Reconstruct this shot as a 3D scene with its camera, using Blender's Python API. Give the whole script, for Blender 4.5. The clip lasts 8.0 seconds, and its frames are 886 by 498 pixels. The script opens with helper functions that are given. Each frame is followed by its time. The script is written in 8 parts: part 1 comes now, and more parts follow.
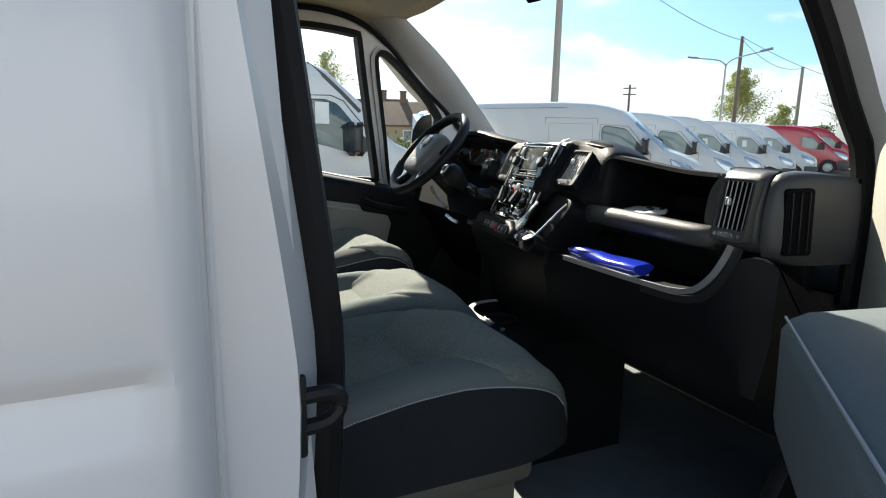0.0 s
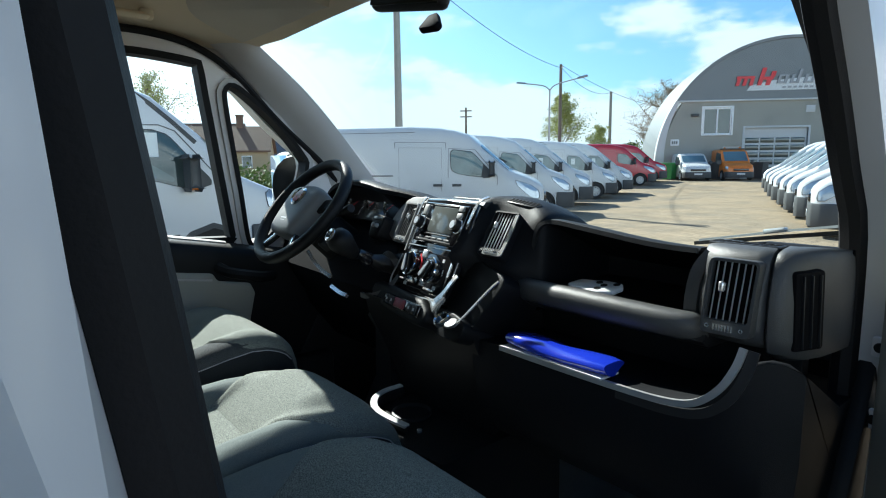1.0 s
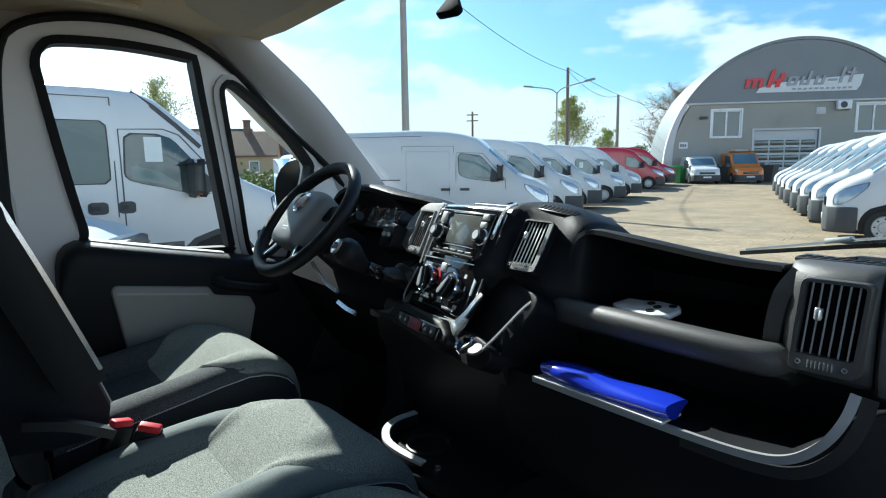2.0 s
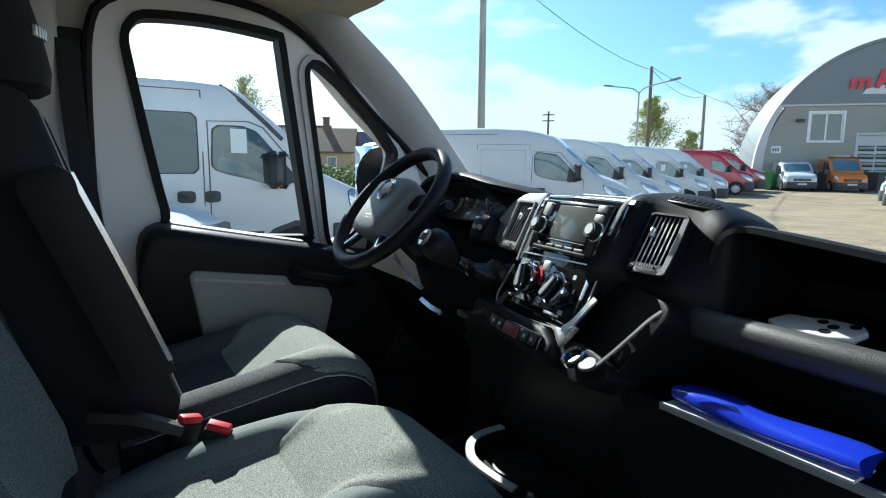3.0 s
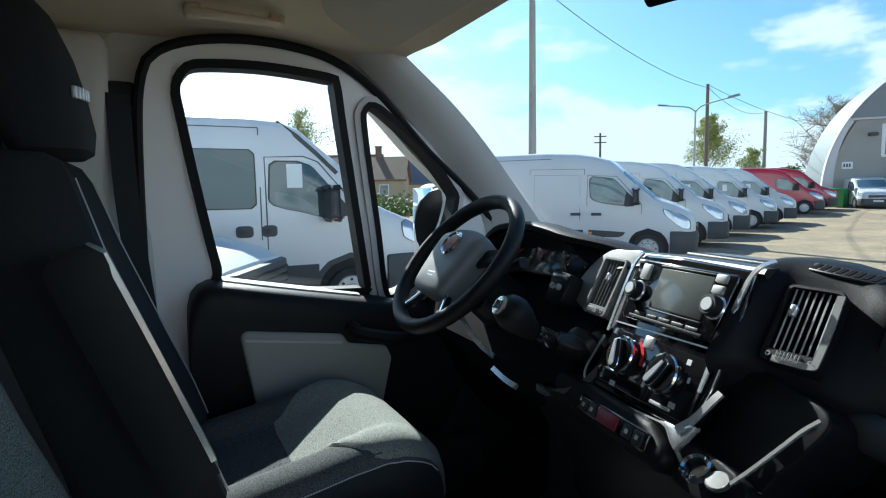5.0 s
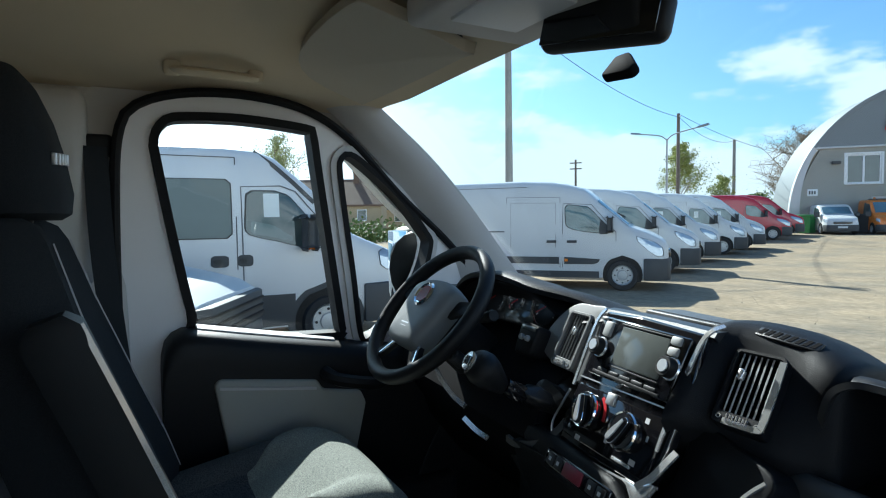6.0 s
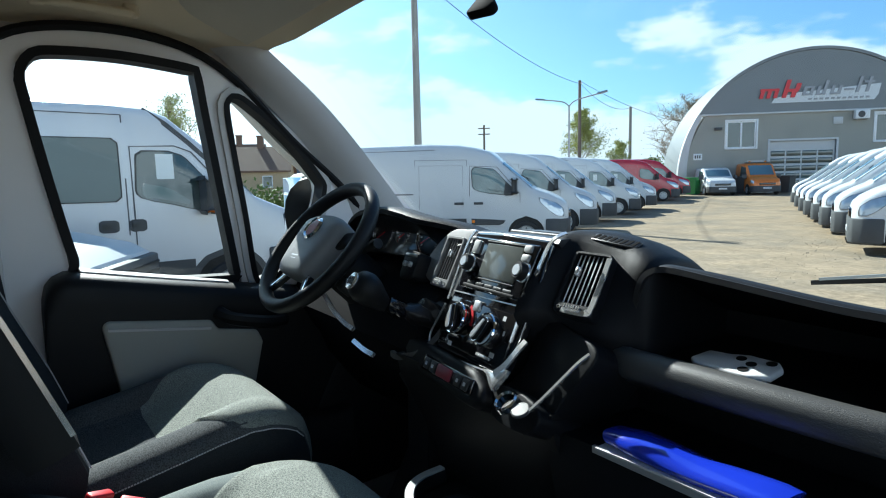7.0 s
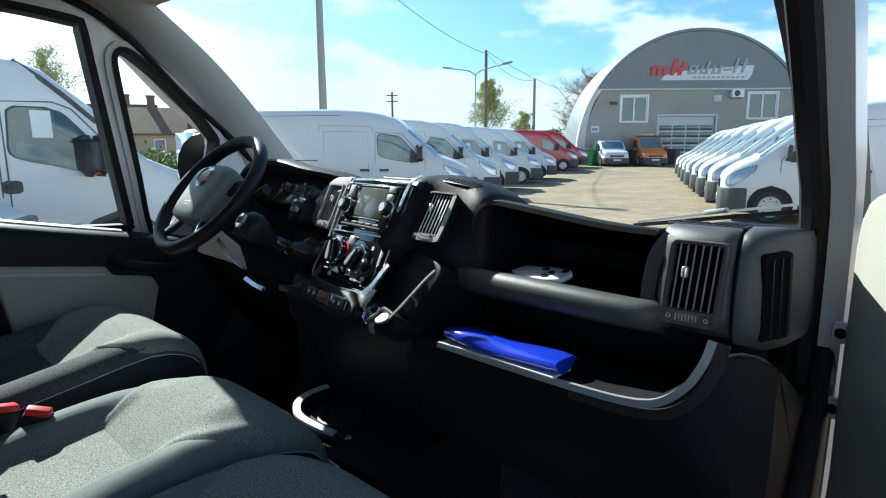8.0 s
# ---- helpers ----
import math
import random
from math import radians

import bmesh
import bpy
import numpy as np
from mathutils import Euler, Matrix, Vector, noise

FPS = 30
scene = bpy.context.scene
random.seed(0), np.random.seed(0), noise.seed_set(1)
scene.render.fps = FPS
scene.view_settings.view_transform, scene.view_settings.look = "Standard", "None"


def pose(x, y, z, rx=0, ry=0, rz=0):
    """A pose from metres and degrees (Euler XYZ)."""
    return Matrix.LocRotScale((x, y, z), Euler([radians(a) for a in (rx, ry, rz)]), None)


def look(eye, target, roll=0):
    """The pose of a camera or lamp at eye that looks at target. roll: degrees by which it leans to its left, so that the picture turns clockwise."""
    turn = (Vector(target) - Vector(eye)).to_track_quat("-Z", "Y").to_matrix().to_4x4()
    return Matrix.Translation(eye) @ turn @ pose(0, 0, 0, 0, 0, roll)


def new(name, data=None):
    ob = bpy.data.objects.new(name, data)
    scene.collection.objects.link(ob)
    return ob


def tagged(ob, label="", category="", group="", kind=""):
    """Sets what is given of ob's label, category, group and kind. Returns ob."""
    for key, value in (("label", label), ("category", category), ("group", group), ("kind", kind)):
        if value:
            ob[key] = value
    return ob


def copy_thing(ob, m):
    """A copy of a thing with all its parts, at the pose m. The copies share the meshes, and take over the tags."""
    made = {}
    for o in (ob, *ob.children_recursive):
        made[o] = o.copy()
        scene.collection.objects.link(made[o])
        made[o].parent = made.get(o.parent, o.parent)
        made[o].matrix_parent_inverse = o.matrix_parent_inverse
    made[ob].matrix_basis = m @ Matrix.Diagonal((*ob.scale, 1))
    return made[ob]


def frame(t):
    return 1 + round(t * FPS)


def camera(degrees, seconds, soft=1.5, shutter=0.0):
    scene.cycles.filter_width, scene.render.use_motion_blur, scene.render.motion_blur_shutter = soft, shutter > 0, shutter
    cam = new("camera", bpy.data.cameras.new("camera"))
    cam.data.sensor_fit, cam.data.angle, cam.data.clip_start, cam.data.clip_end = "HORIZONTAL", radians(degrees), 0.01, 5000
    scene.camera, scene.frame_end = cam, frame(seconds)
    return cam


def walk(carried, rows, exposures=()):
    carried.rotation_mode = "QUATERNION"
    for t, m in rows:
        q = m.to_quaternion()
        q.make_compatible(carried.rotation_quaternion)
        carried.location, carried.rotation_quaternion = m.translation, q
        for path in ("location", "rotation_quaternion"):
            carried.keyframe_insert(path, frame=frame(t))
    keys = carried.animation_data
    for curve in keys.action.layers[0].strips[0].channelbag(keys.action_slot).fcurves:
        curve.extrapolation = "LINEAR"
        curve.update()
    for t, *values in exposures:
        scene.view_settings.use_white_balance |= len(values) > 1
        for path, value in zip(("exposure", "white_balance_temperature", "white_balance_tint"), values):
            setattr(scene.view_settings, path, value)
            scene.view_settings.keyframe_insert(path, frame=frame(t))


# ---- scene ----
cam = camera(75.7, 8.0, 1.1)
PATH = [
    (0, (1.494, -0.911, 1.477), (-0.292, -0.089, 1.110), 1.1),
    (0.5, (1.254, -0.853, 1.542), (-0.366, 0.280, 1.240), -0.0),
    (1, (1.119, -0.844, 1.567), (-0.403, 0.421, 1.276), -0.6),
    (1.2, (1.087, -0.825, 1.565), (-0.418, 0.461, 1.276), -0.7),
    (2.3, (0.929, -0.747, 1.562), (-0.642, 0.460, 1.286), -0.6),
    (2.5, (0.896, -0.736, 1.549), (-0.704, 0.432, 1.268), -0.3),
    (3, (0.823, -0.723, 1.532), (-0.856, 0.328, 1.254), 0.5),
    (3.5, (0.764, -0.711, 1.529), (-0.980, 0.230, 1.264), 0.5),
    (4, (0.704, -0.699, 1.548), (-1.074, 0.182, 1.298), -0.2),
    (4.5, (0.664, -0.677, 1.556), (-1.119, 0.199, 1.327), -0.9),
    (5.8, (0.691, -0.683, 1.653), (-1.065, 0.268, 1.541), -0.8),
    (6, (0.703, -0.683, 1.655), (-1.042, 0.288, 1.548), -0.8),
    (6.5, (0.753, -0.688, 1.632), (-0.932, 0.379, 1.482), -0.7),
    (7, (0.813, -0.682, 1.582), (-0.755, 0.537, 1.352), -1.3),
    (7.5, (0.908, -0.695, 1.553), (-0.510, 0.686, 1.265), -1.3),
    (8, (1.014, -0.759, 1.546), (-0.330, 0.682, 1.204), -0.3),
]
EXPOSE = [(0.0, 1.36, 6950, 8), (0.5, 1.28, 6300, 4), (1.0, 1.22, 6000, 2), (4.5, 1.20, 5900, 3), (6.5, 1.14, 5800, 2), (8.0, 1.28, 5950, 2)]
walk(cam, [(t, look(eye, target, roll)) for t, eye, target, roll in PATH], EXPOSE)

# ---------------- light ----------------
SUN_AZ, SUN_EL = radians(5), radians(37)   # turned from -x towards +y; height
sun_way = Vector((-math.cos(SUN_AZ) * math.cos(SUN_EL), math.sin(SUN_AZ) * math.cos(SUN_EL), math.sin(SUN_EL)))
sun = new("sun", bpy.data.lights.new("sun", "SUN"))
sun.data.energy, sun.data.angle, sun.data.color = 5.0, radians(0.6), (1.0, 0.95, 0.86)
sun.matrix_world = look(sun_way * 60, (0, 0, 0))

world = bpy.data.worlds.new("sky")
scene.world = world
world.use_nodes = True
wn, wl = world.node_tree.nodes, world.node_tree.links
wn.clear()
w_out = wn.new("ShaderNodeOutputWorld")
w_bg = wn.new("ShaderNodeBackground")
w_sky = wn.new("ShaderNodeTexSky")
w_sky.sky_type, w_sky.sun_disc = "NISHITA", False
w_sky.sun_elevation, w_sky.sun_rotation = SUN_EL, math.atan2(sun_way.x, sun_way.y)
w_sky.air_density, w_sky.dust_density, w_sky.ozone_density = 1.0, 1.4, 1.6
w_bg.inputs["Strength"].default_value = 0.115
w_co = wn.new("ShaderNodeTexCoord")
w_map = wn.new("ShaderNodeMapping")
w_map.inputs["Scale"].default_value = (1.0, 1.0, 2.6)
w_map.inputs["Location"].default_value = (0.35, 0.1, 0.0)
w_noise = wn.new("ShaderNodeTexNoise")
w_noise.inputs["Scale"].default_value, w_noise.inputs["Detail"].default_value, w_noise.inputs["Roughness"].default_value = 3.4, 10.0, 0.55
w_sep = wn.new("ShaderNodeSeparateXYZ")
w_band = wn.new("ShaderNodeMapRange")       # clouds thicken towards the horizon
for key, value in (("From Min", 0.08), ("From Max", 0.34), ("To Min", 0.17), ("To Max", -0.20)):
    w_band.inputs[key].default_value = value
w_add = wn.new("ShaderNodeMath")
w_ramp = wn.new("ShaderNodeMapRange")
w_ramp.interpolation_type = "SMOOTHSTEP"
for key, value in (("From Min", 0.52), ("From Max", 0.615), ("To Min", 0.0), ("To Max", 0.95)):
    w_ramp.inputs[key].default_value = value
w_mix = wn.new("ShaderNodeMix")
w_mix.data_type = "RGBA"
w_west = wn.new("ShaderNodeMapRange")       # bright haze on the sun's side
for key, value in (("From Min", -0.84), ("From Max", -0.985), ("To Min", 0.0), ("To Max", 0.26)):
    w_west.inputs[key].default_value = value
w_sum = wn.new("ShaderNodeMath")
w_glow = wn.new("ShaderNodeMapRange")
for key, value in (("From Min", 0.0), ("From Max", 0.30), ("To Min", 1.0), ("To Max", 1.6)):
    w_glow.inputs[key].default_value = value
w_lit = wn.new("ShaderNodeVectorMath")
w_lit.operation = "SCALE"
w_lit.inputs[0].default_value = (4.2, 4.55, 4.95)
wl.new(w_co.outputs["Generated"], w_map.inputs["Vector"])
wl.new(w_map.outputs["Vector"], w_noise.inputs["Vector"])
wl.new(w_co.outputs["Generated"], w_sep.inputs["Vector"])
wl.new(w_sep.outputs["Z"], w_band.inputs["Value"])
wl.new(w_noise.outputs["Fac"], w_add.inputs[0])
wl.new(w_band.outputs["Result"], w_add.inputs[1])
wl.new(w_sep.outputs["X"], w_west.inputs["Value"])
wl.new(w_west.outputs["Result"], w_sum.inputs[0])
wl.new(w_add.outputs["Value"], w_sum.inputs[1])
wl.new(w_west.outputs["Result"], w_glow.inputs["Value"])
w_fill = wn.new("ShaderNodeMapRange")       # unseen eastern clouds thickened and brightened, to fill the cab with light
w_fill.interpolation_type = "SMOOTHSTEP"
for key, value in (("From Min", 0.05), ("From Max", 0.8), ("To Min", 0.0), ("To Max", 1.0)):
    w_fill.inputs[key].default_value = value
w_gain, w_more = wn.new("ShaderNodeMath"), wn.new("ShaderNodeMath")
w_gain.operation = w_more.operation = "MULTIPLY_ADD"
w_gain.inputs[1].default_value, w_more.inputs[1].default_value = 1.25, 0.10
wl.new(w_sep.outputs["X"], w_fill.inputs["Value"])
wl.new(w_fill.outputs["Result"], w_gain.inputs[0])
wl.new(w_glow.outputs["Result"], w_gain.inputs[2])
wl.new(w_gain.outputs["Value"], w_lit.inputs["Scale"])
wl.new(w_fill.outputs["Result"], w_more.inputs[0])
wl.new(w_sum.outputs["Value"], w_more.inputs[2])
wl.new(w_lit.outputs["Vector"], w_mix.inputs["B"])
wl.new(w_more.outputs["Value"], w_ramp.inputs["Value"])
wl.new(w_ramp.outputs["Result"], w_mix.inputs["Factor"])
w_deep = wn.new("ShaderNodeMix")            # a clear spring blue
w_deep.data_type, w_deep.blend_type = "RGBA", "MULTIPLY"
w_deep.inputs["Factor"].default_value = 1.0
w_deep.inputs["B"].default_value = (0.46, 0.64, 0.78, 1)
wl.new(w_sky.outputs["Color"], w_deep.inputs["A"])
wl.new(w_deep.outputs["Result"], w_mix.inputs["A"])
wl.new(w_mix.outputs["Result"], w_bg.inputs["Color"])
wl.new(w_bg.outputs["Background"], w_out.inputs["Surface"])

# ---------------- materials ----------------


def paint(name, col, rough=0.5, metal=0.0, var=0.12, scale=6.0, bump=0.0, bscale=300.0, coat=0.0, spec=0.5, dirt=None, dirt_scale=1.5, dirt_cut=0.6):
    """A surface with slow and fine variation of colour, gloss and relief."""
    m = bpy.data.materials.new(name)
    m.use_nodes = True
    n, l = m.node_tree.nodes, m.node_tree.links
    b = n["Principled BSDF"]
    co = n.new("ShaderNodeTexCoord")
    slow = n.new("ShaderNodeTexNoise")
    slow.inputs["Scale"].default_value, slow.inputs["Detail"].default_value = scale, 6.0
    mix = n.new("ShaderNodeMix")
    mix.data_type = "RGBA"
    mix.inputs["A"].default_value = (*[c * (1 - var) for c in col], 1)
    mix.inputs["B"].default_value = (*[min(1.0, c * (1 + var)) for c in col], 1)
    l.new(co.outputs["Object"], slow.inputs["Vector"])
    l.new(slow.outputs["Fac"], mix.inputs["Factor"])
    colour = mix.outputs["Result"]
    if dirt:
        spot = n.new("ShaderNodeTexNoise")
        spot.inputs["Scale"].default_value, spot.inputs["Detail"].default_value, spot.inputs["Roughness"].default_value = dirt_scale, 8.0, 0.65
        cut = n.new("ShaderNodeMapRange")
        cut.inputs["From Min"].default_value, cut.inputs["From Max"].default_value = dirt_cut - 0.08, dirt_cut + 0.12
        over = n.new("ShaderNodeMix")
        over.data_type = "RGBA"
        over.inputs["B"].default_value = (*dirt, 1)
        l.new(co.outputs["Object"], spot.inputs["Vector"])
        l.new(spot.outputs["Fac"], cut.inputs["Value"])
        l.new(cut.outputs["Result"], over.inputs["Factor"])
        l.new(colour, over.inputs["A"])
        colour = over.outputs["Result"]
    l.new(colour, b.inputs["Base Color"])
    gloss = n.new("ShaderNodeMapRange")
    gloss.inputs["To Min"].default_value, gloss.inputs["To Max"].default_value = max(0.02, rough * 0.85), min(1, rough * 1.15)
    l.new(slow.outputs["Fac"], gloss.inputs["Value"])
    l.new(gloss.outputs["Result"], b.inputs["Roughness"])
    b.inputs["Metallic"].default_value = metal
    b.inputs["Specular IOR Level"].default_value = spec
    b.inputs["Coat Weight"].default_value, b.inputs["Coat Roughness"].default_value = coat, 0.05
    if bump:
        fine = n.new("ShaderNodeTexNoise")
        fine.inputs["Scale"].default_value, fine.inputs["Detail"].default_value = bscale, 3.0
        rise = n.new("ShaderNodeBump")
        rise.inputs["Strength"].default_value, rise.inputs["Distance"].default_value = bump, 0.002
        l.new(co.outputs["Object"], fine.inputs["Vector"])
        l.new(fine.outputs["Fac"], rise.inputs["Height"])
        l.new(rise.outputs["Normal"], b.inputs["Normal"])
    return m


def speckle(m, scale, depth):
    """Darker and paler grains over a material's colour."""
    n, l = m.node_tree.nodes, m.node_tree.links
    b = n["Principled BSDF"]
    old = b.inputs["Base Color"].links[0].from_socket
    co, grain, cut, mix = n.new("ShaderNodeTexCoord"), n.new("ShaderNodeTexNoise"), n.new("ShaderNodeMapRange"), n.new("ShaderNodeMix")
    grain.inputs["Scale"].default_value, grain.inputs["Detail"].default_value, grain.inputs["Roughness"].default_value = scale, 5.0, 0.75
    for key, value in (("From Min", 0.3), ("From Max", 0.7), ("To Min", 1 - depth), ("To Max", 1 + depth)):
        cut.inputs[key].default_value = value
    mix.data_type, mix.blend_type = "RGBA", "MULTIPLY"
    mix.inputs["Factor"].default_value = 1.0
    l.new(co.outputs["Object"], grain.inputs["Vector"])
    l.new(grain.outputs["Fac"], cut.inputs["Value"])
    l.new(old, mix.inputs["A"])
    l.new(cut.outputs["Result"], mix.inputs["B"])
    l.new(mix.outputs["Result"], b.inputs["Base Color"])


def cloth(name, dark, light, grain=420.0, rough=0.95):
    """Woven upholstery: flecks of two yarns, and relief."""
    m = paint(name, dark, rough, var=0.1, scale=14, spec=0.15)
    n, l = m.node_tree.nodes, m.node_tree.links
    b = n["Principled BSDF"]
    co = n.new("ShaderNodeTexCoord")
    fleck = n.new("ShaderNodeTexNoise")
    fleck.inputs["Scale"].default_value, fleck.inputs["Detail"].default_value, fleck.inputs["Roughness"].default_value = grain, 2.0, 0.7
    mix = n.new("ShaderNodeMix")
    mix.data_type = "RGBA"
    cut = n.new("ShaderNodeMapRange")
    cut.inputs["From Min"].default_value, cut.inputs["From Max"].default_value = 0.36, 0.64
    mix.inputs["A"].default_value, mix.inputs["B"].default_value = (*dark, 1), (*light, 1)
    rise = n.new("ShaderNodeBump")
    rise.inputs["Strength"].default_value, rise.inputs["Distance"].default_value = 0.5, 0.0015
    l.new(co.outputs["Object"], fleck.inputs["Vector"])
    l.new(fleck.outputs["Fac"], cut.inputs["Value"])
    l.new(cut.outputs["Result"], mix.inputs["Factor"])
    l.new(mix.outputs["Result"], b.inputs["Base Color"])
    l.new(fleck.outputs["Fac"], rise.inputs["Height"])
    l.new(rise.outputs["Normal"], b.inputs["Normal"])
    return m


def clear_glass(name, tint=(0.93, 0.96, 0.95), gloss=1.0):
    m = bpy.data.materials.new(name)
    m.use_nodes = True
    n, l = m.node_tree.nodes, m.node_tree.links
    n.clear()
    out, thru, shine, mix, fres, steep, gain = (n.new("ShaderNode" + k) for k in ("OutputMaterial", "BsdfTransparent", "BsdfGlossy", "MixShader", "LayerWeight", "Math", "Math"))
    thru.inputs["Color"].default_value = (*tint, 1)
    shine.inputs["Roughness"].default_value = 0.01
    shine.inputs["Color"].default_value = (gloss, gloss, gloss, 1)
    fres.inputs["Blend"].default_value = 0.5
    steep.operation, gain.operation = "POWER", "MULTIPLY_ADD"
    steep.inputs[1].default_value, gain.inputs[1].default_value, gain.inputs[2].default_value = 5.0, 0.5, 0.015
    l.new(fres.outputs["Facing"], steep.inputs[0])
    l.new(steep.outputs["Value"], gain.inputs[0])
    l.new(gain.outputs["Value"], mix.inputs["Fac"])
    l.new(thru.outputs["BSDF"], mix.inputs[1])
    l.new(shine.outputs["BSDF"], mix.inputs[2])
    l.new(mix.outputs["Shader"], out.inputs["Surface"])
    return m


PLASTIC = paint("dark_plastic", (0.021, 0.0215, 0.023), 0.42, spec=0.45, var=0.2, bump=0.25, bscale=900)
PLASTIC_GREY = paint("grey_grained_plastic", (0.064, 0.066, 0.067), 0.42, var=0.15, bump=0.35, bscale=700)
PLASTIC_SOFT = paint("black_soft_plastic", (0.0105, 0.011, 0.012), 0.5, spec=0.25, var=0.2, bump=0.2, bscale=800)
DASH_BLACK = paint("matt_dashboard_skin", (0.006, 0.007, 0.009), 0.52, var=0.2, bump=0.3, bscale=900, spec=0.22)
WELL = paint("matt_black_vent_well", (0.006, 0.006, 0.007), 0.9, var=0.1, spec=0.1)
CROWN = paint("satin_black_dashboard_skin", (0.010, 0.012, 0.016), 0.40, var=0.2, bump=0.12, bscale=900, spec=0.5)
GLOSS_BLACK = paint("piano_black", (0.008, 0.008, 0.01), 0.08, var=0.1, coat=0.6)
SILVER = paint("silver_plastic", (0.58, 0.59, 0.60), 0.36, 0.7, var=0.08, bump=0.1, bscale=900)
PLASTIC_PALE = paint("pale_grey_key_plastic", (0.34, 0.35, 0.35), 0.5, var=0.08)
SILVER_MATT = paint("matt_silver_plastic", (0.20, 0.205, 0.21), 0.5, 0.2, var=0.08, bump=0.15, bscale=900)
VISOR = paint("beige_visor_vinyl", (0.52, 0.475, 0.385), 0.75, var=0.08, bump=0.3, bscale=500)
# a dark reflection is put into this mirror's colour
DARK_MIRROR = paint("dark_reflection_mirror_glass", (0.05, 0.055, 0.06), 0.03, 1.0, var=0.02)
SATIN = paint("satin_silver_trim", (0.80, 0.81, 0.81), 0.22, 0.75, var=0.06)
CHROME = paint("chrome", (0.8, 0.8, 0.8), 0.08, 1.0, var=0.03)
WHITE_PAINT = paint("white_car_paint", (0.62, 0.625, 0.632), 0.3, var=0.04, scale=2.0, coat=0.3, dirt=(0.66, 0.66, 0.66), dirt_scale=1.2, dirt_cut=0.66)
RED_PAINT = paint("red_car_paint", (0.42, 0.02, 0.035), 0.25, var=0.08, scale=2, coat=0.5)
ORANGE_PAINT = paint("orange_car_paint", (0.75, 0.20, 0.02), 0.3, var=0.06, scale=2, coat=0.4)
DARK_PAINT = paint("dark_blue_paint", (0.03, 0.05, 0.07), 0.25, coat=0.5)
SEAL_BLACK = paint("black_window_rubber", (0.02, 0.021, 0.022), 0.5, var=0.2)
BUMPER = paint("grey_bumper_plastic", (0.055, 0.057, 0.06), 0.6, var=0.2, bump=0.3, bscale=200)
TYRE = paint("tyre_rubber", (0.018, 0.018, 0.019), 0.8, var=0.3, bump=0.3, bscale=60)
STEEL_RIM = paint("painted_steel_rim", (0.45, 0.46, 0.47), 0.4, 0.5, var=0.12)
DARK_GLASS = paint("tinted_window_glass", (0.03, 0.05, 0.05), 0.04, var=0.4, scale=0.8, spec=0.8)
CAB_GLASS = paint("pale_green_cab_glass", (0.13, 0.185, 0.185), 0.04, var=0.75, scale=2.2, spec=0.8)
GREEN_GLASS = paint("greenish_window_glass", (0.06, 0.10, 0.10), 0.04, var=0.5, scale=0.9, spec=0.8)
TINTED = paint("grey_green_tinted_glass", (0.115, 0.145, 0.14), 0.12, var=0.25, scale=0.9, spec=0.35)
SCREEN_GLASS = paint("sky_tinted_windscreen", (0.10, 0.17, 0.21), 0.05, var=0.5, scale=0.7, spec=0.9)
LAMP_GLASS = paint("headlamp_lens", (0.40, 0.43, 0.47), 0.08, 0.5, var=0.3, scale=9, coat=0.8)
AMBER = paint("amber_lens", (0.8, 0.22, 0.02), 0.15)
SEAM = paint("dark_panel_gap", (0.10, 0.10, 0.105), 0.7)
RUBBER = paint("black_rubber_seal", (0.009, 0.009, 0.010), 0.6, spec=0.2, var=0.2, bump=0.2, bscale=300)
LINER = paint("beige_headliner_felt", (0.66, 0.575, 0.43), 0.95, var=0.08, scale=3, bump=0.3, bscale=600, spec=0.1)
PILLAR_TRIM = paint("grey_pillar_trim", (0.58, 0.565, 0.545), 0.75, var=0.06, bump=0.25, bscale=700)
DOOR_GREY = paint("light_grey_door_insert", (0.38, 0.38, 0.335), 0.7, var=0.07, bump=0.25, bscale=600)
INNER_WHITE = paint("white_inner_door_paint", (0.80, 0.79, 0.80), 0.3, var=0.05, coat=0.3)
CREAM = paint("cream_door_panel", (0.34, 0.335, 0.29), 0.65, var=0.05, bump=0.2, bscale=600)
SEAT_BLACK = cloth("black_seat_cloth", (0.016, 0.018, 0.021), (0.036, 0.040, 0.045), 900)
SEAT_GREY = cloth("grey_melange_seat_cloth", (0.09, 0.10, 0.095), (0.30, 0.325, 0.295), 480)
SEAT_MID = cloth("medium_grey_bolster_cloth", (0.110, 0.130, 0.130), (0.195, 0.225, 0.22), 800)
# driver's cushion cloths, darkened to deepen the shade behind the sunlit roll
DARKENED_BOLSTER = cloth("shade_darkened_bolster_cloth", (0.034, 0.038, 0.042), (0.105, 0.114, 0.118))
DARKENED_INSERT = cloth("shade_darkened_insert_cloth", (0.020, 0.024, 0.030), (0.10, 0.11, 0.118))
ARM_CLOTH = cloth("blue_grey_armrest_vinyl", (0.11, 0.135, 0.145), (0.15, 0.175, 0.185), 900, 0.6)
DRIVER_CLOTH = cloth("blue_grey_backrest_cloth", (0.07, 0.09, 0.10), (0.13, 0.155, 0.17), 600)
THREAD = paint("pale_stitching", (0.45, 0.45, 0.47), 0.8)
FLOOR_MAT = paint("grey_rubber_floor", (0.26, 0.28, 0.29), 0.36, var=0.3, scale=10, bump=0.4, bscale=120, dirt=(0.26, 0.26, 0.25), dirt_scale=3, dirt_cut=0.56)
SEAT_BASE = paint("grey_seat_base_plastic", (0.12, 0.12, 0.10), 0.6, var=0.15, bump=0.3, bscale=400)
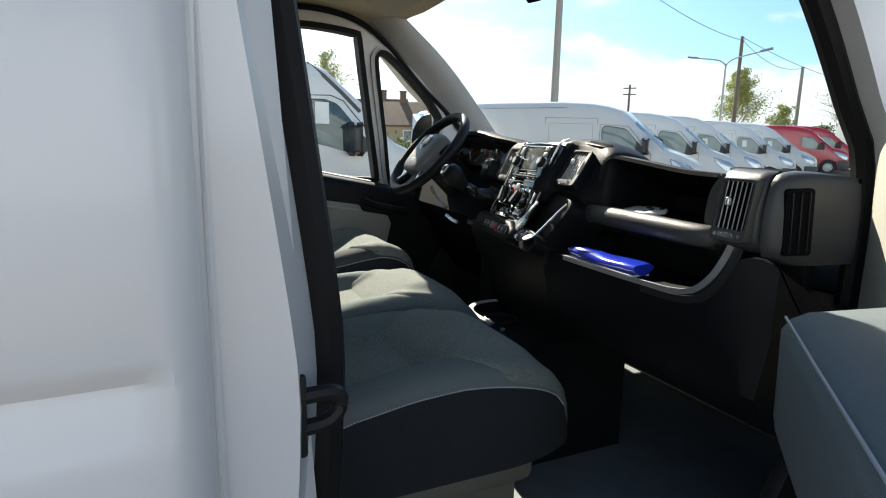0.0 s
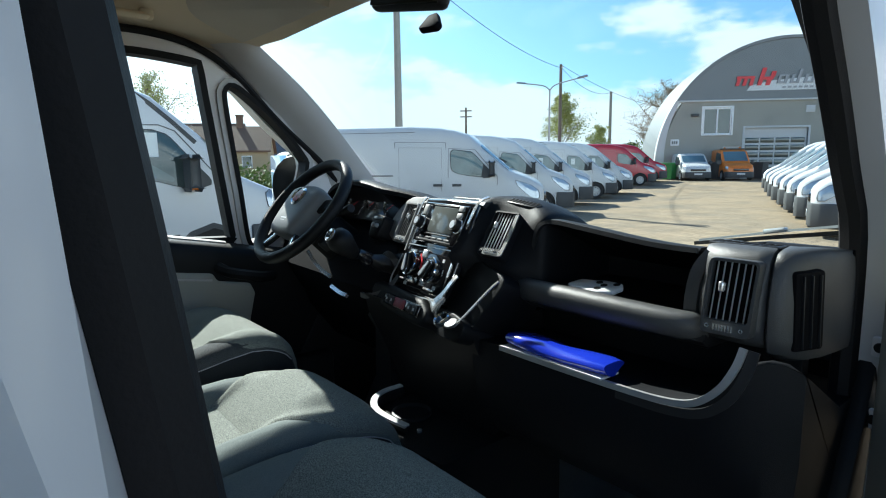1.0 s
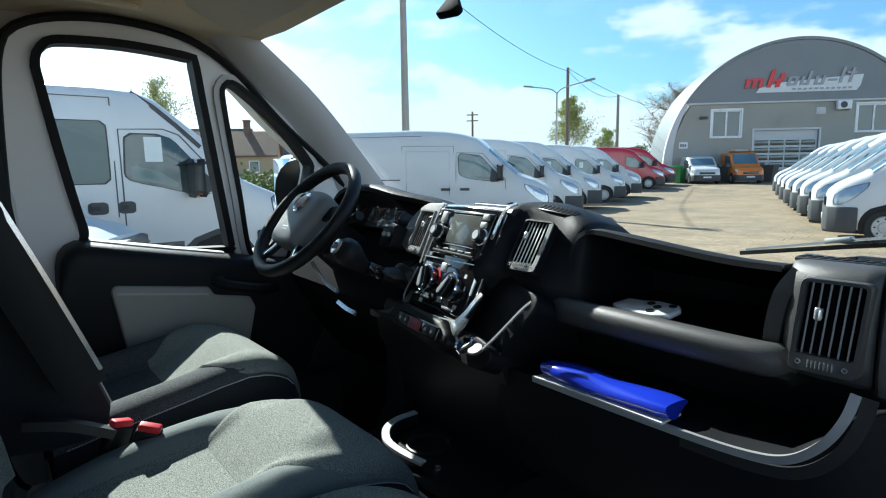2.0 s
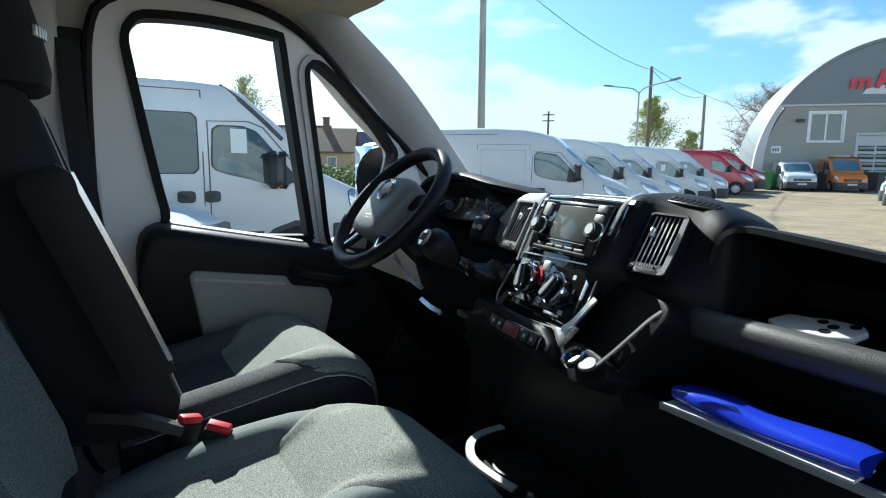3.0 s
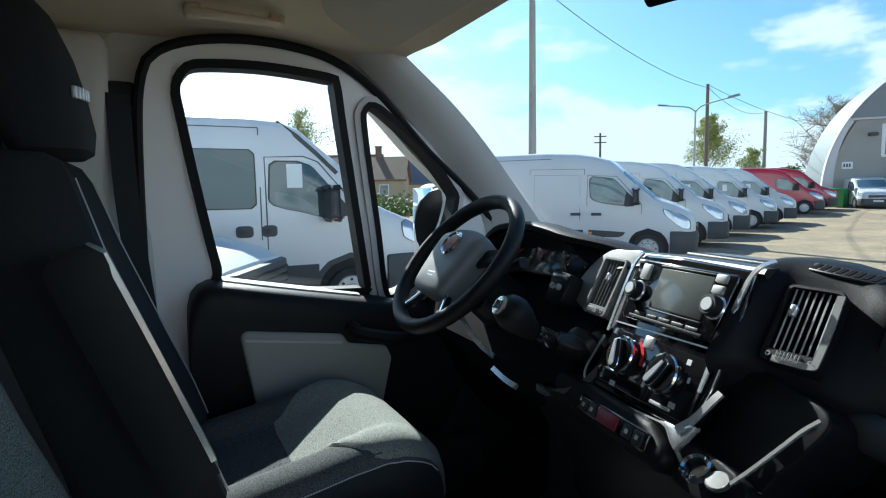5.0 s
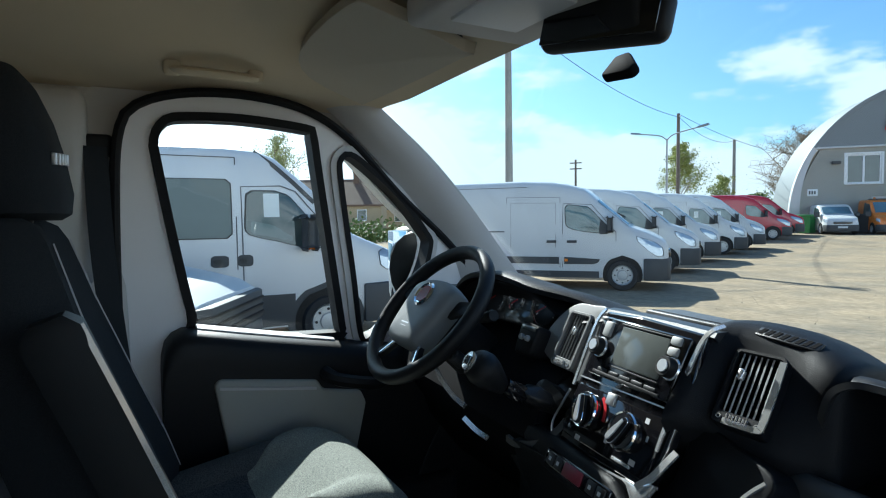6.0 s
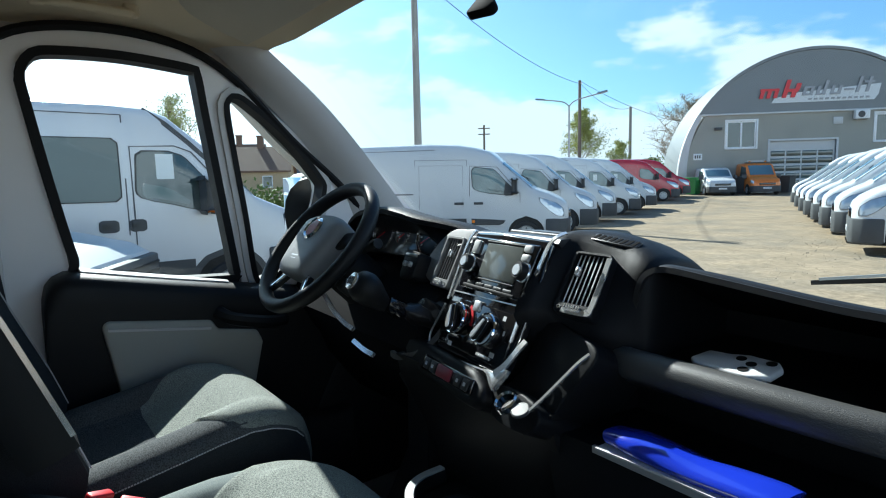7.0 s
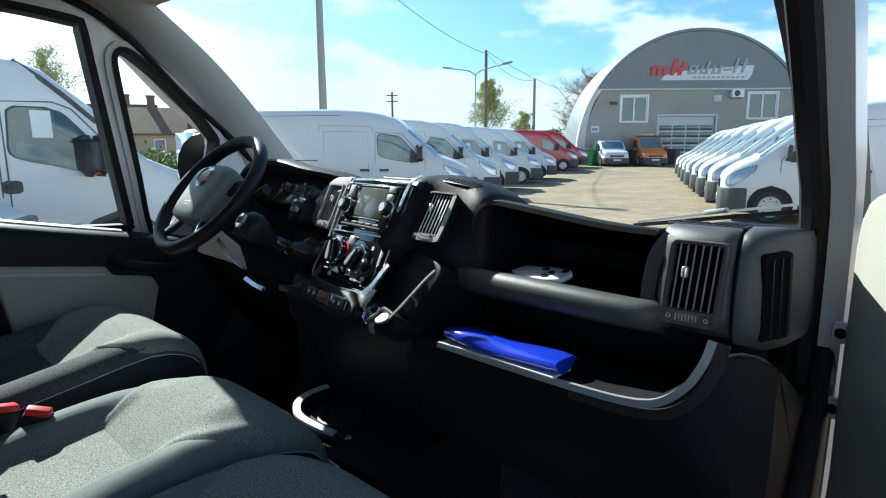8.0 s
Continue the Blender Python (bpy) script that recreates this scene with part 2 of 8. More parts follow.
BLUE = paint("glossy_blue_plastic", (0.014, 0.035, 0.45), 0.16, var=0.1, coat=0.7)
WHITE_PLASTIC = paint("white_plastic", (0.72, 0.73, 0.74), 0.4, var=0.05)
RED_PLASTIC = paint("red_plastic", (0.55, 0.02, 0.03), 0.4)
HAZARD_RED = paint("dark_red_button", (0.22, 0.02, 0.04), 0.4)
LCD = paint("grey_display_glass", (0.11, 0.12, 0.115), 0.12, var=0.15, scale=20, spec=0.6)
CLUSTER = paint("dark_dial_face", (0.01, 0.011, 0.013), 0.3)
GLASS = clear_glass("clear_window_glass")
MIRROR = paint("mirror_glass", (0.9, 0.9, 0.9), 0.02, 1.0, var=0.01)
SAND = paint("sandy_gravel_yard", (0.30, 0.226, 0.150), 0.95, var=0.2, scale=0.25, bump=0.9, bscale=30, spec=0.2, dirt=(0.215, 0.175, 0.13), dirt_scale=0.45, dirt_cut=0.53)
speckle(SAND, 9.0, 0.35)
speckle(SAND, 1.3, 0.22)
STONES = paint("gravel_stones", (0.42, 0.34, 0.25), 0.9, var=0.35, scale=3)
RENDER = paint("beige_grey_render", (0.33, 0.325, 0.29), 0.9, var=0.07, scale=0.6, bump=0.5, bscale=25, dirt=(0.27, 0.265, 0.24), dirt_scale=0.5, dirt_cut=0.58)
SHEET_GREY = paint("grey_sheet_cladding", (0.19, 0.205, 0.215), 0.55, 0.1, var=0.08, scale=0.5, dirt=(0.16, 0.175, 0.185), dirt_scale=0.4, dirt_cut=0.6)
PALE_TRIM = paint("pale_grey_trim", (0.52, 0.53, 0.54), 0.6, var=0.06)
WHITE_FRAME = paint("white_window_frame", (0.74, 0.75, 0.76), 0.45, var=0.04)
SIGN_RED = paint("red_sign_letters", (0.60, 0.02, 0.03), 0.4)
SIGN_GREY = paint("grey_sign_letters", (0.30, 0.31, 0.33), 0.4)
SIGN_PALE = paint("pale_sign_band", (0.62, 0.64, 0.66), 0.45)
CONCRETE = paint("weathered_concrete", (0.30, 0.29, 0.27), 0.9, var=0.15, scale=3, bump=0.4, bscale=40)
POLE_WOOD = paint("weathered_pole_wood", (0.17, 0.14, 0.115), 0.9, var=0.25, scale=4, bump=0.5, bscale=30)
GALV = paint("galvanised_steel", (0.36, 0.37, 0.38), 0.45, 0.6, var=0.1)
CABLE = paint("black_cable", (0.02, 0.02, 0.02), 0.6)
BARK = paint("grey_brown_bark", (0.20, 0.165, 0.13), 0.95, var=0.3, scale=4, bump=0.6, bscale=25)
BIRCH = paint("birch_bark", (0.45, 0.43, 0.39), 0.85, var=0.3, scale=3, dirt=(0.06, 0.055, 0.05), dirt_scale=6, dirt_cut=0.62)
LEAF = paint("young_birch_leaves", (0.30, 0.33, 0.09), 0.7, var=0.35, scale=0.9)
LEAF_PALE = paint("pale_spring_leaves", (0.36, 0.39, 0.17), 0.75, var=0.3, scale=0.9)
LEAF_DARK = paint("green_leaves", (0.13, 0.18, 0.05), 0.75, var=0.4, scale=0.8)
TWIG = paint("brown_twigs", (0.27, 0.215, 0.155), 0.95, var=0.3, scale=2)
ROOF_TILE = paint("brown_roof_tiles", (0.14, 0.085, 0.06), 0.85, var=0.25, scale=2)
ROOF_BLUE = paint("slate_blue_roof", (0.085, 0.10, 0.13), 0.7, var=0.2, scale=2)
WALL_TAN = paint("tan_house_wall", (0.42, 0.33, 0.21), 0.9, var=0.12, scale=1)
GREEN_BIN = paint("green_plastic_bin", (0.03, 0.22, 0.06), 0.5)
PAPER = paint("white_paper", (0.75, 0.78, 0.76), 0.8)

# ---------------- shape tools ----------------


def rbox(x0, x1, y0, y1, z0, z1, b=0.01, seg=2):
    bm = bmesh.new()
    bmesh.ops.create_cube(bm, size=1)
    for v in bm.verts:
        v.co = Vector(((x0 + x1) / 2 + v.co.x * (x1 - x0), (y0 + y1) / 2 + v.co.y * (y1 - y0), (z0 + z1) / 2 + v.co.z * (z1 - z0)))
    if b > 0:
        b = min(b, 0.49 * min(abs(x1 - x0), abs(y1 - y0), abs(z1 - z0)))
        bmesh.ops.bevel(bm, geom=bm.edges[:], offset=b, segments=seg, profile=0.5, affect="EDGES")
    return bm


def prism(pts, axis, a0, a1, b=0.0, seg=2):
    """A flat outline drawn out along an axis: pts are (y, z), (x, z) or (x, y)."""
    bm = bmesh.new()
    place = {"x": lambda p, a: (a, p[0], p[1]), "y": lambda p, a: (p[0], a, p[1]), "z": lambda p, a: (p[0], p[1], a)}[axis]
    lo = [bm.verts.new(place(p, a0)) for p in pts]
    hi = [bm.verts.new(place(p, a1)) for p in pts]
    bm.faces.new(lo), bm.faces.new(hi)
    for i in range(len(pts)):
        j = (i + 1) % len(pts)
        bm.faces.new((lo[i], lo[j], hi[j], hi[i]))
    bmesh.ops.recalc_face_normals(bm, faces=bm.faces[:])
    if b > 0:
        bmesh.ops.bevel(bm, geom=bm.edges[:], offset=b, segments=seg, profile=0.5, affect="EDGES", clamp_overlap=True)
    return bm


def loft(rings, around=True, caps=True, loop=False):
    bm = bmesh.new()
    rows = [[bm.verts.new(p) for p in ring] for ring in rings]
    n = len(rows[0])
    for i in range(len(rows) if loop else len(rows) - 1):
        a, b = rows[i], rows[(i + 1) % len(rows)]
        for j in range(n if around else n - 1):
            k = (j + 1) % n
            bm.faces.new((a[j], a[k], b[k], b[j]))
    if caps and around and not loop:
        bm.faces.new(rows[0]), bm.faces.new(rows[-1])
    bmesh.ops.recalc_face_normals(bm, faces=bm.faces[:])
    return bm


def round_profile(r, n=8, flat=1.0):
    return [(r * math.cos(2 * math.pi * i / n), r * flat * math.sin(2 * math.pi * i / n)) for i in range(n)]


def sweep(path, prof, closed=False, up=(0, 0, 1), sizes=None):
    """A profile carried along a path; prof in (side, up)."""
    path = [Vector(p) for p in path]
    rings, up = [], Vector(up)
    for i, p in enumerate(path):
        a = path[i - 1] if i or closed else p
        b = path[(i + 1) % len(path)] if i < len(path) - 1 or closed else p
        way = (b - a).normalized()
        side = way.cross(up)
        side = side.normalized() if side.length > 1e-4 else way.orthogonal().normalized()
        top = side.cross(way)
        k = sizes[i] if sizes else 1.0
        rings.append([p + side * u * k + top * v * k for u, v in prof])
    return loft(rings, loop=closed)


def smooth_path(pts, steps=6, closed=False):
    """A Catmull-Rom curve through the points."""
    pts = [Vector(p) for p in pts]
    out, n = [], len(pts)
    for i in range(n if closed else n - 1):
        p0 = pts[(i - 1) % n] if closed or i else pts[0]
        p1, p2 = pts[i], pts[(i + 1) % n]
        p3 = pts[(i + 2) % n] if closed or i + 2 < n else pts[-1]
        for s in range(steps):
            t = s / steps
            out.append(0.5 * ((2 * p1) + (p2 - p0) * t + (2 * p0 - 5 * p1 + 4 * p2 - p3) * t * t + (3 * p1 - p0 - 3 * p2 + p3) * t ** 3))
    if not closed:
        out.append(pts[-1])
    return out


def lathe(prof, m=Matrix(), n=24):
    """Radius and height pairs turned round m's z axis."""
    return loft([[m @ Vector((r * math.cos(2 * math.pi * i / n), r * math.sin(2 * math.pi * i / n), h)) for i in range(n)] for r, h in prof])


def hoop(prof, m=Matrix(), n=24):
    """As lathe, but an open ring whose outline closes on itself."""
    return loft([[m @ Vector((r * math.cos(2 * math.pi * i / n), r * math.sin(2 * math.pi * i / n), h)) for i in range(n)] for r, h in prof], loop=True)


def frame_of(at, z_axis, x_hint=(1, 0, 0)):
    z = Vector(z_axis).normalized()
    x = Vector(x_hint) - z * Vector(x_hint).dot(z)
    x.normalize()
    y = z.cross(x)
    return Matrix(((x.x, y.x, z.x, at[0]), (x.y, y.y, z.y, at[1]), (x.z, y.z, z.z, at[2]), (0, 0, 0, 1)))


def moved(bm, m):
    bm.transform(m)
    return bm


def joined(*bms):
    whole = bms[0]
    for extra in bms[1:]:
        me = bpy.data.meshes.new("joint")
        extra.to_mesh(me)
        whole.from_mesh(me)
        bpy.data.meshes.remove(me)
        extra.free()
    return whole


BASE = {}


def thing(name, at=(0, 0, 0), label="", category="", group="", kind=""):
    e = new(name)
    e.empty_display_size = 0.1
    e.location = at
    BASE[e.name] = Vector(at)
    return tagged(e, label, category, group, kind)


def shape(name, bm, material, smooth=40):
    me = bpy.data.meshes.new(name)
    bmesh.ops.recalc_face_normals(bm, faces=bm.faces[:])
    bm.to_mesh(me)
    bm.free()
    me.materials.append(material)
    if smooth:
        me.shade_smooth()
        me.set_sharp_from_angle(angle=radians(smooth))
    return me


def part(name, bm, material, parent, label="", smooth=40):
    ob = new(name, shape(name, bm, material, smooth))
    ob.parent = parent
    ob.matrix_parent_inverse = Matrix.Translation(BASE.get(parent.name, Vector())).inverted()
    return tagged(ob, label)


def single(name, bm, material, label="", category="", group="", kind="", smooth=40):
    return tagged(new(name, shape(name, bm, material, smooth)), label, category, group, kind)

# ---------------- the yard ----------------
FWD, SIDE = Vector((-0.682, 0.7313, 0)), Vector((0.7313, 0.682, 0))   # towards the hangar, and along its front


def rise(x, y):
    """The yard climbs a little towards the hangar."""
    d = FWD.x * x + FWD.y * y
    k = min(1.0, max(0.0, (d - 26) / 17))
    return 0.36 * k * k * (3 - 2 * k)


def ground_sheet():
    marks = [-900, -300, -140, -90] + list(range(-70, 71, 2)) + [90, 140, 300, 900]
    marks_y = [-900, -300, -100, -40, -20, -10] + list(range(-6, 81, 2)) + [100, 140, 300, 900]
    rows = [[(x, y, rise(x, y) + (0.03 * noise.noise((x * 0.2, y * 0.2, 0)) if abs(x) < 71 and -7 < y < 81 else 0)) for x in marks] for y in marks_y]
    return loft(rows, around=False)


single("ground", ground_sheet(), SAND, "sandy gravel yard with tyre tracks and damp patches", "ground", kind="structure")


def gravel():
    rng = random.Random(4)
    verts, faces = [], []
    for _ in range(2200):
        d, s = rng.uniform(7, 34), rng.uniform(-7, 5)
        x, y = 0.8 + FWD.x * d * 0.62 + s * 0.8, FWD.y * d * 1.25 + s * 0.35
        if rng.random() < 0.55:
            x, y = -3.0 - 0.36 * (y - 12) + rng.gauss(0, 1.3), y
        r = rng.uniform(0.006, 0.02)
        z, k = rise(x, y), len(verts)
        verts += [(x + r, y, z), (x - r * 0.6, y + r * 0.9, z), (x - r * 0.5, y - r, z), (x, y, z + r * 0.8)]
        faces += [(k, k + 1, k + 3), (k + 1, k + 2, k + 3), (k + 2, k, k + 3)]
    me = bpy.data.meshes.new("gravel")
    me.from_pydata(verts, [], faces)
    me.materials.append(STONES)
    return tagged(new("gravel", me), "loose pale stones scattered over the sandy yard", "gravel", kind="stuff")


gravel()

# ---------------- vehicles: nose towards +x, ground at z = 0 ----------------
LAT = ((0.0, 0.97), (0.2, 1.0), (0.46, 1.0), (0.70, 0.984), (0.87, 0.955), (0.94, 0.928), (0.974, 0.885), (0.99, 0.80), (0.997, 0.62), (1.0, 0.0))


class Hull:
    """A van's outer skin from stations of x, height of the top, half width and height of the sill."""

    def __init__(self, stations):
        self.s = sorted(stations)
        self.x, self.top, self.half, self.low = (np.array(c, float) for c in zip(*self.s))

    def dims(self, x):
        return [float(np.interp(x, self.x, c)) for c in (self.top, self.half, self.low)]

    def y(self, x, z):
        top, half, low = self.dims(x)
        return half * float(np.interp((z - low) / (top - low), [f for f, _ in LAT], [w for _, w in LAT]))

    def z(self, x, part_of_half):
        top, _, low = self.dims(x)
        return low + (top - low) * float(np.interp(-abs(part_of_half), [-w for _, w in LAT[1:]], [f for f, _ in LAT[1:]]))

    def skin(self, steps=4):
        xs = []
        for a, b in zip(self.x[:-1], self.x[1:]):
            n = max(1, min(steps, int((b - a) / 0.1)))
            xs += [a + (b - a) * i / n for i in range(n)]
        xs.append(self.x[-1])
        rings = []
        for x in xs:
            top, half, low = self.dims(x)
            one = [(x, half * w, low + (top - low) * f) for f, w in LAT]
            rings.append(one + [(x, -y, z) for x, y, z in one[-2::-1]])
        return loft(rings)

    def patch(self, pts, side, lift=0.012, thick=0.03, rows=7, cols=7):
        """An outline of (x, z) laid on the side of the hull, following its curve."""
        zs = [p[1] for p in pts]
        z0, z1 = min(zs), max(zs)
        rings = []
        for r in range(rows + 1):
            z = z0 + (z1 - z0) * (0.002 + 0.996 * r / rows)
            cuts = []
            for (xa, za), (xb, zb) in zip(pts, pts[1:] + pts[:1]):
                if (za - z) * (zb - z) <= 0 and za != zb:
                    cuts.append(xa + (xb - xa) * (z - za) / (zb - za))
            lo, hi = min(cuts), max(cuts)
            row = [(lo + (hi - lo) * c / cols, z) for c in range(cols + 1)]
            rings.append([(x, side * (self.y(x, z) + lift), z) for x, z in row] + [(x, side * (self.y(x, z) + lift - thick), z) for x, z in row[::-1]])
        return loft(rings)

    def shield(self, x0, x1, wide=0.93, lift=0.012):
        """The windscreen, between two stations on the top."""
        rows = []
        for i in range(9):
            x = x0 + (x1 - x0) * i / 8
            top, half, low = self.dims(x)
            w = wide - 0.03 * i / 8
            rows.append([(x + lift, half * w * (k / 5 - 1), self.z(x, w * (k / 5 - 1)) + lift) for k in range(11)])
        return loft(rows, around=False)


def wheel_parts(owner, x, y, r, rim_mat):
    s = 1 if y > 0 else -1
    m = frame_of((x, y, r), (0, s, 0))
    tyre = lathe([(r * 0.66, -0.17), (r * 0.9, -0.19), (r, -0.15), (r, -0.04), (r * 0.92, 0.0), (r * 0.68, 0.0), (r * 0.62, -0.09)], m, 24)
    w = part("wheel", tyre, TYRE, owner)
    part("rim", lathe([(r * 0.67, -0.03), (r * 0.64, -0.005), (r * 0.58, -0.03), (r * 0.36, -0.045), (r * 0.30, -0.01), (r * 0.12, -0.005), (0.001, -0.005)], m, 16), rim_mat, w)
    for k in range(8):
        a = k * math.pi / 4
        part("rim_slot", lathe([(r * 0.055, -0.03), (r * 0.055, -0.018), (0.001, -0.018)], m @ Matrix.Translation((r * 0.47 * math.cos(a), r * 0.47 * math.sin(a), 0)), 6), TYRE, w)


def arch(x, r, z, side, hull, low=0.2, lift=0.005):
    pts = [(x + r * math.cos(a), max(low, z + r * math.sin(a))) for a in [radians(-25 + 230 * i / 16) for i in range(17)]]
    return hull.patch(pts, side, lift, 0.1)


def rounded(pts, r=0.07, grow=1.0):
    """An outline with its corners rounded off, and drawn larger about its middle."""
    cx, cz = sum(p[0] for p in pts) / len(pts), sum(p[1] for p in pts) / len(pts)
    pts = [Vector((cx + (x - cx) * grow, cz + (z - cz) * grow, 0)) for x, z in pts]
    out = []
    for a, b, c in zip(pts[-1:] + pts[:-1], pts, pts[1:] + pts[:1]):
        k = min(r, (a - b).length * 0.45, (c - b).length * 0.45)
        p, q = b + (a - b).normalized() * k, b + (c - b).normalized() * k
        out += [p.lerp(b, f).lerp(b.lerp(q, f), f) for f in (0.0, 0.25, 0.5, 0.75, 1.0)]
    return [(v.x, v.y) for v in out]


def line_on(hull, pts, side, width=0.012):
    """A panel gap along points (x, z)."""
    path = [(x, side * (hull.y(x, z) + 0.005), z) for x, z in pts]
    return sweep(path, [(-width / 2, -0.004), (width / 2, -0.004), (width / 2, 0.004), (-width / 2, 0.004)], up=(0, side, 0))


def panel_van(name, label, colour, length=5.6, height=2.5, bumper=BUMPER, nose=0.0, group="parked vans", paper=False, strip=True, rear_window=False, high=False, rim=STEEL_RIM, glass=CAB_GLASS, stations=None, dz=0.0, shield=None):
    """A large panel van. nose: how much longer and lower its bonnet is."""
    h, n = height, nose
    st = [(0.0, 0.94, 0.70, 0.32), (-0.04, 1.05, 0.85, 0.30), (-0.16, 1.16, 0.94, 0.28), (-0.42 - n, 1.30, 0.985, 0.28), (-0.78 - n, 1.43, 1.0, 0.28)]
    if high:
        st += [(-1.52 - n, 2.04, 1.0, 0.28), (-1.82 - n, 2.30, 1.0, 0.28), (-2.3 - n, h - 0.10, 1.0, 0.28), (-2.7 - n, h - 0.03, 1.0, 0.28)]
    else:
        st += [(-1.52 - n, h - 0.46, 1.0, 0.28), (-1.80 - n, h - 0.22, 1.0, 0.28), (-2.15 - n, h - 0.11, 1.0, 0.28), (-2.55 - n, h - 0.04, 1.0, 0.28)]
    st += [(-3.2 - n, h, 1.0, 0.28), (-length + 0.3, h, 1.0, 0.28), (-length + 0.04, h - 0.06, 0.98, 0.28), (-length, h - 0.16, 0.95, 0.3)]
    st = stations or st
    shield = shield or (-0.84 - n, -1.50 - n)
    hull = Hull(st)
    van = thing(name, (0, 0, 0), label, "van", group)
    part("body", hull.skin(), colour, van)
    part("windscreen", hull.shield(*shield), SCREEN_GLASS, van)
    plan = [(x + 0.05, half + 0.035) for x, half in ((0.0, 0.66), (-0.06, 0.82), (-0.22, 0.92), (-0.40, 0.975), (-0.56, 0.99))]
    part("front_bumper", prism([(x, y) for x, y in plan] + [(x, -y) for x, y in plan[::-1]], "z", 0.24, 0.72, 0.03, 2), bumper, van, "grey plastic front bumper")
    part("grille", prism([(0.045, 0.58), (0.045, -0.58), (-0.1, -0.6), (-0.1, 0.6)], "z", 0.74, 0.90, 0.015), GLOSS_BLACK, van)
    part("plate", rbox(0.04, 0.062, -0.26, 0.26, 0.42, 0.53, 0.003), WHITE_PLASTIC, van)
    axle_f, axle_r, r = -0.95, -length + 1.05, 0.345
    for s in (1, -1):
        a = -1.12 - n
        win = [(a - 0.10, 1.36), (a - 0.52, 1.82), (a - 0.64, 1.90), (a - 1.04, 1.92), (a - 1.08, 1.84), (a - 1.06, 1.46), (a - 0.96, 1.38), (a - 0.5, 1.29), (a - 0.14, 1.27)]
        win = [(x, z + dz) for x, z in win]
        door = part("front_door", hull.patch([(a + 0.02, 0.52), (a + 0.02, 1.28 + dz), (a - 0.50, 1.90 + dz), (a - 1.12, 1.94 + dz), (a - 1.14, 0.52)], s, 0.004), colour, van)
        part("window_seal", hull.patch(rounded(win, 0.09, 1.045), s, 0.009, rows=14, cols=9), SEAL_BLACK, door)
        part("door_window", hull.patch(rounded(win, 0.09), s, 0.013, rows=14, cols=9), glass, door)
        part("quarter_bar", line_on(hull, [(a - 0.44, 1.28 + dz), (a - 0.50, 1.80 + dz)], s, 0.035), BUMPER, door)
        part("mirror_base", hull.patch([(a + 0.0, 1.27 + dz), (a - 0.10, 1.40 + dz), (a - 0.30, 1.60 + dz), (a - 0.34, 1.30 + dz), (a - 0.30, 1.25 + dz)], s, 0.018), BUMPER, door)
        part("door_handle", hull.patch([(a - 0.82, 1.06), (a - 0.82, 1.12), (a - 1.04, 1.12), (a - 1.04, 1.06)], s, 0.03), BUMPER, door)
        part("emboss", line_on(hull, [(a - 1.3, 0.95), (a - 1.3, h - 0.55), (a - 2.35, h - 0.53), (a - 2.35, 0.95)], s, 0.007), SEAM, van)
        part("panel_gap", line_on(hull, [(a - 1.14, 0.5), (a - 1.14, 1.5 + dz), (a - 1.13, 1.96 + dz), (a - 0.5, 1.92 + dz), (a + 0.03, 1.3 + dz), (a + 0.03, 0.5)], s), SEAM, van)
        part("slide_gap", line_on(hull, [(a - 1.2, 0.5), (a - 1.2, h - 0.42), (a - 2.45, h - 0.40), (a - 2.45, 0.5)], s), SEAM, van)
        part("slide_rail", line_on(hull, [(a - 2.5, 1.32), (-length + 0.3, 1.32)], s, 0.03), SEAM, van)
        part("roof_gap", line_on(hull, [(a - 0.7, h - 0.22), (a - 2.0, h - 0.17), (-length + 0.2, h - 0.17)], s), SEAM, van)
        part("slide_handle", hull.patch([(a - 1.28, 1.06), (a - 1.28, 1.12), (a - 1.5, 1.12), (a - 1.5, 1.06)], s, 0.03), BUMPER, van)
        if strip:
            part("side_strip", hull.patch([(a - 0.35, 0.62), (a - 0.30, 0.70), (a - 1.1, 0.74), (a - 1.1, 0.58), (a - 0.45, 0.58)], s, 0.025, 0.05), BUMPER, van)
            part("side_strip", hull.patch([(a - 1.22, 0.58), (a - 1.22, 0.74), (axle_r + 0.5, 0.74), (axle_r + 0.5, 0.58)], s, 0.025, 0.05), BUMPER, van)
            part("side_marker", hull.patch([(a - 1.02, 0.64), (a - 1.02, 0.70), (a - 1.09, 0.70), (a - 1.09, 0.64)], s, 0.035, 0.05), AMBER, van)
        part("sill", hull.patch([(axle_f - 0.5, 0.27), (axle_f - 0.5, 0.42), (axle_r + 0.5, 0.42), (axle_r + 0.5, 0.27)], s, 0.01, 0.04), BUMPER, van)
        for ax in (axle_f, axle_r):
            part("wheel_arch", arch(ax, 0.425, 0.36, s, hull), PLASTIC_SOFT, van)
            wheel_parts(van, ax, s * 1.035, r, rim)
        lamp = [(-0.10, 0.78), (-0.13, 0.96), (-0.30, 1.09), (-0.66 - n, 1.20), (-0.62 - n, 1.08), (-0.42, 0.90), (-0.26, 0.78)]
        rim_ = part("headlight", hull.patch(rounded(lamp, 0.03, 1.07), s, 0.010, 0.05), BUMPER, van)
        part("lens", hull.patch(rounded(lamp, 0.03), s, 0.016, 0.05), LAMP_GLASS, rim_, "clear headlamp lens")
        part("wing_mirror", joined(rbox(a - 0.14, a - 0.03, s * 1.02, s * 1.20, 1.33 + dz, 1.62 + dz, 0.045, 3), rbox(a - 0.11, a - 0.05, s * 0.93, s * 1.05, 1.36 + dz, 1.42 + dz, 0.01)), BUMPER, van)
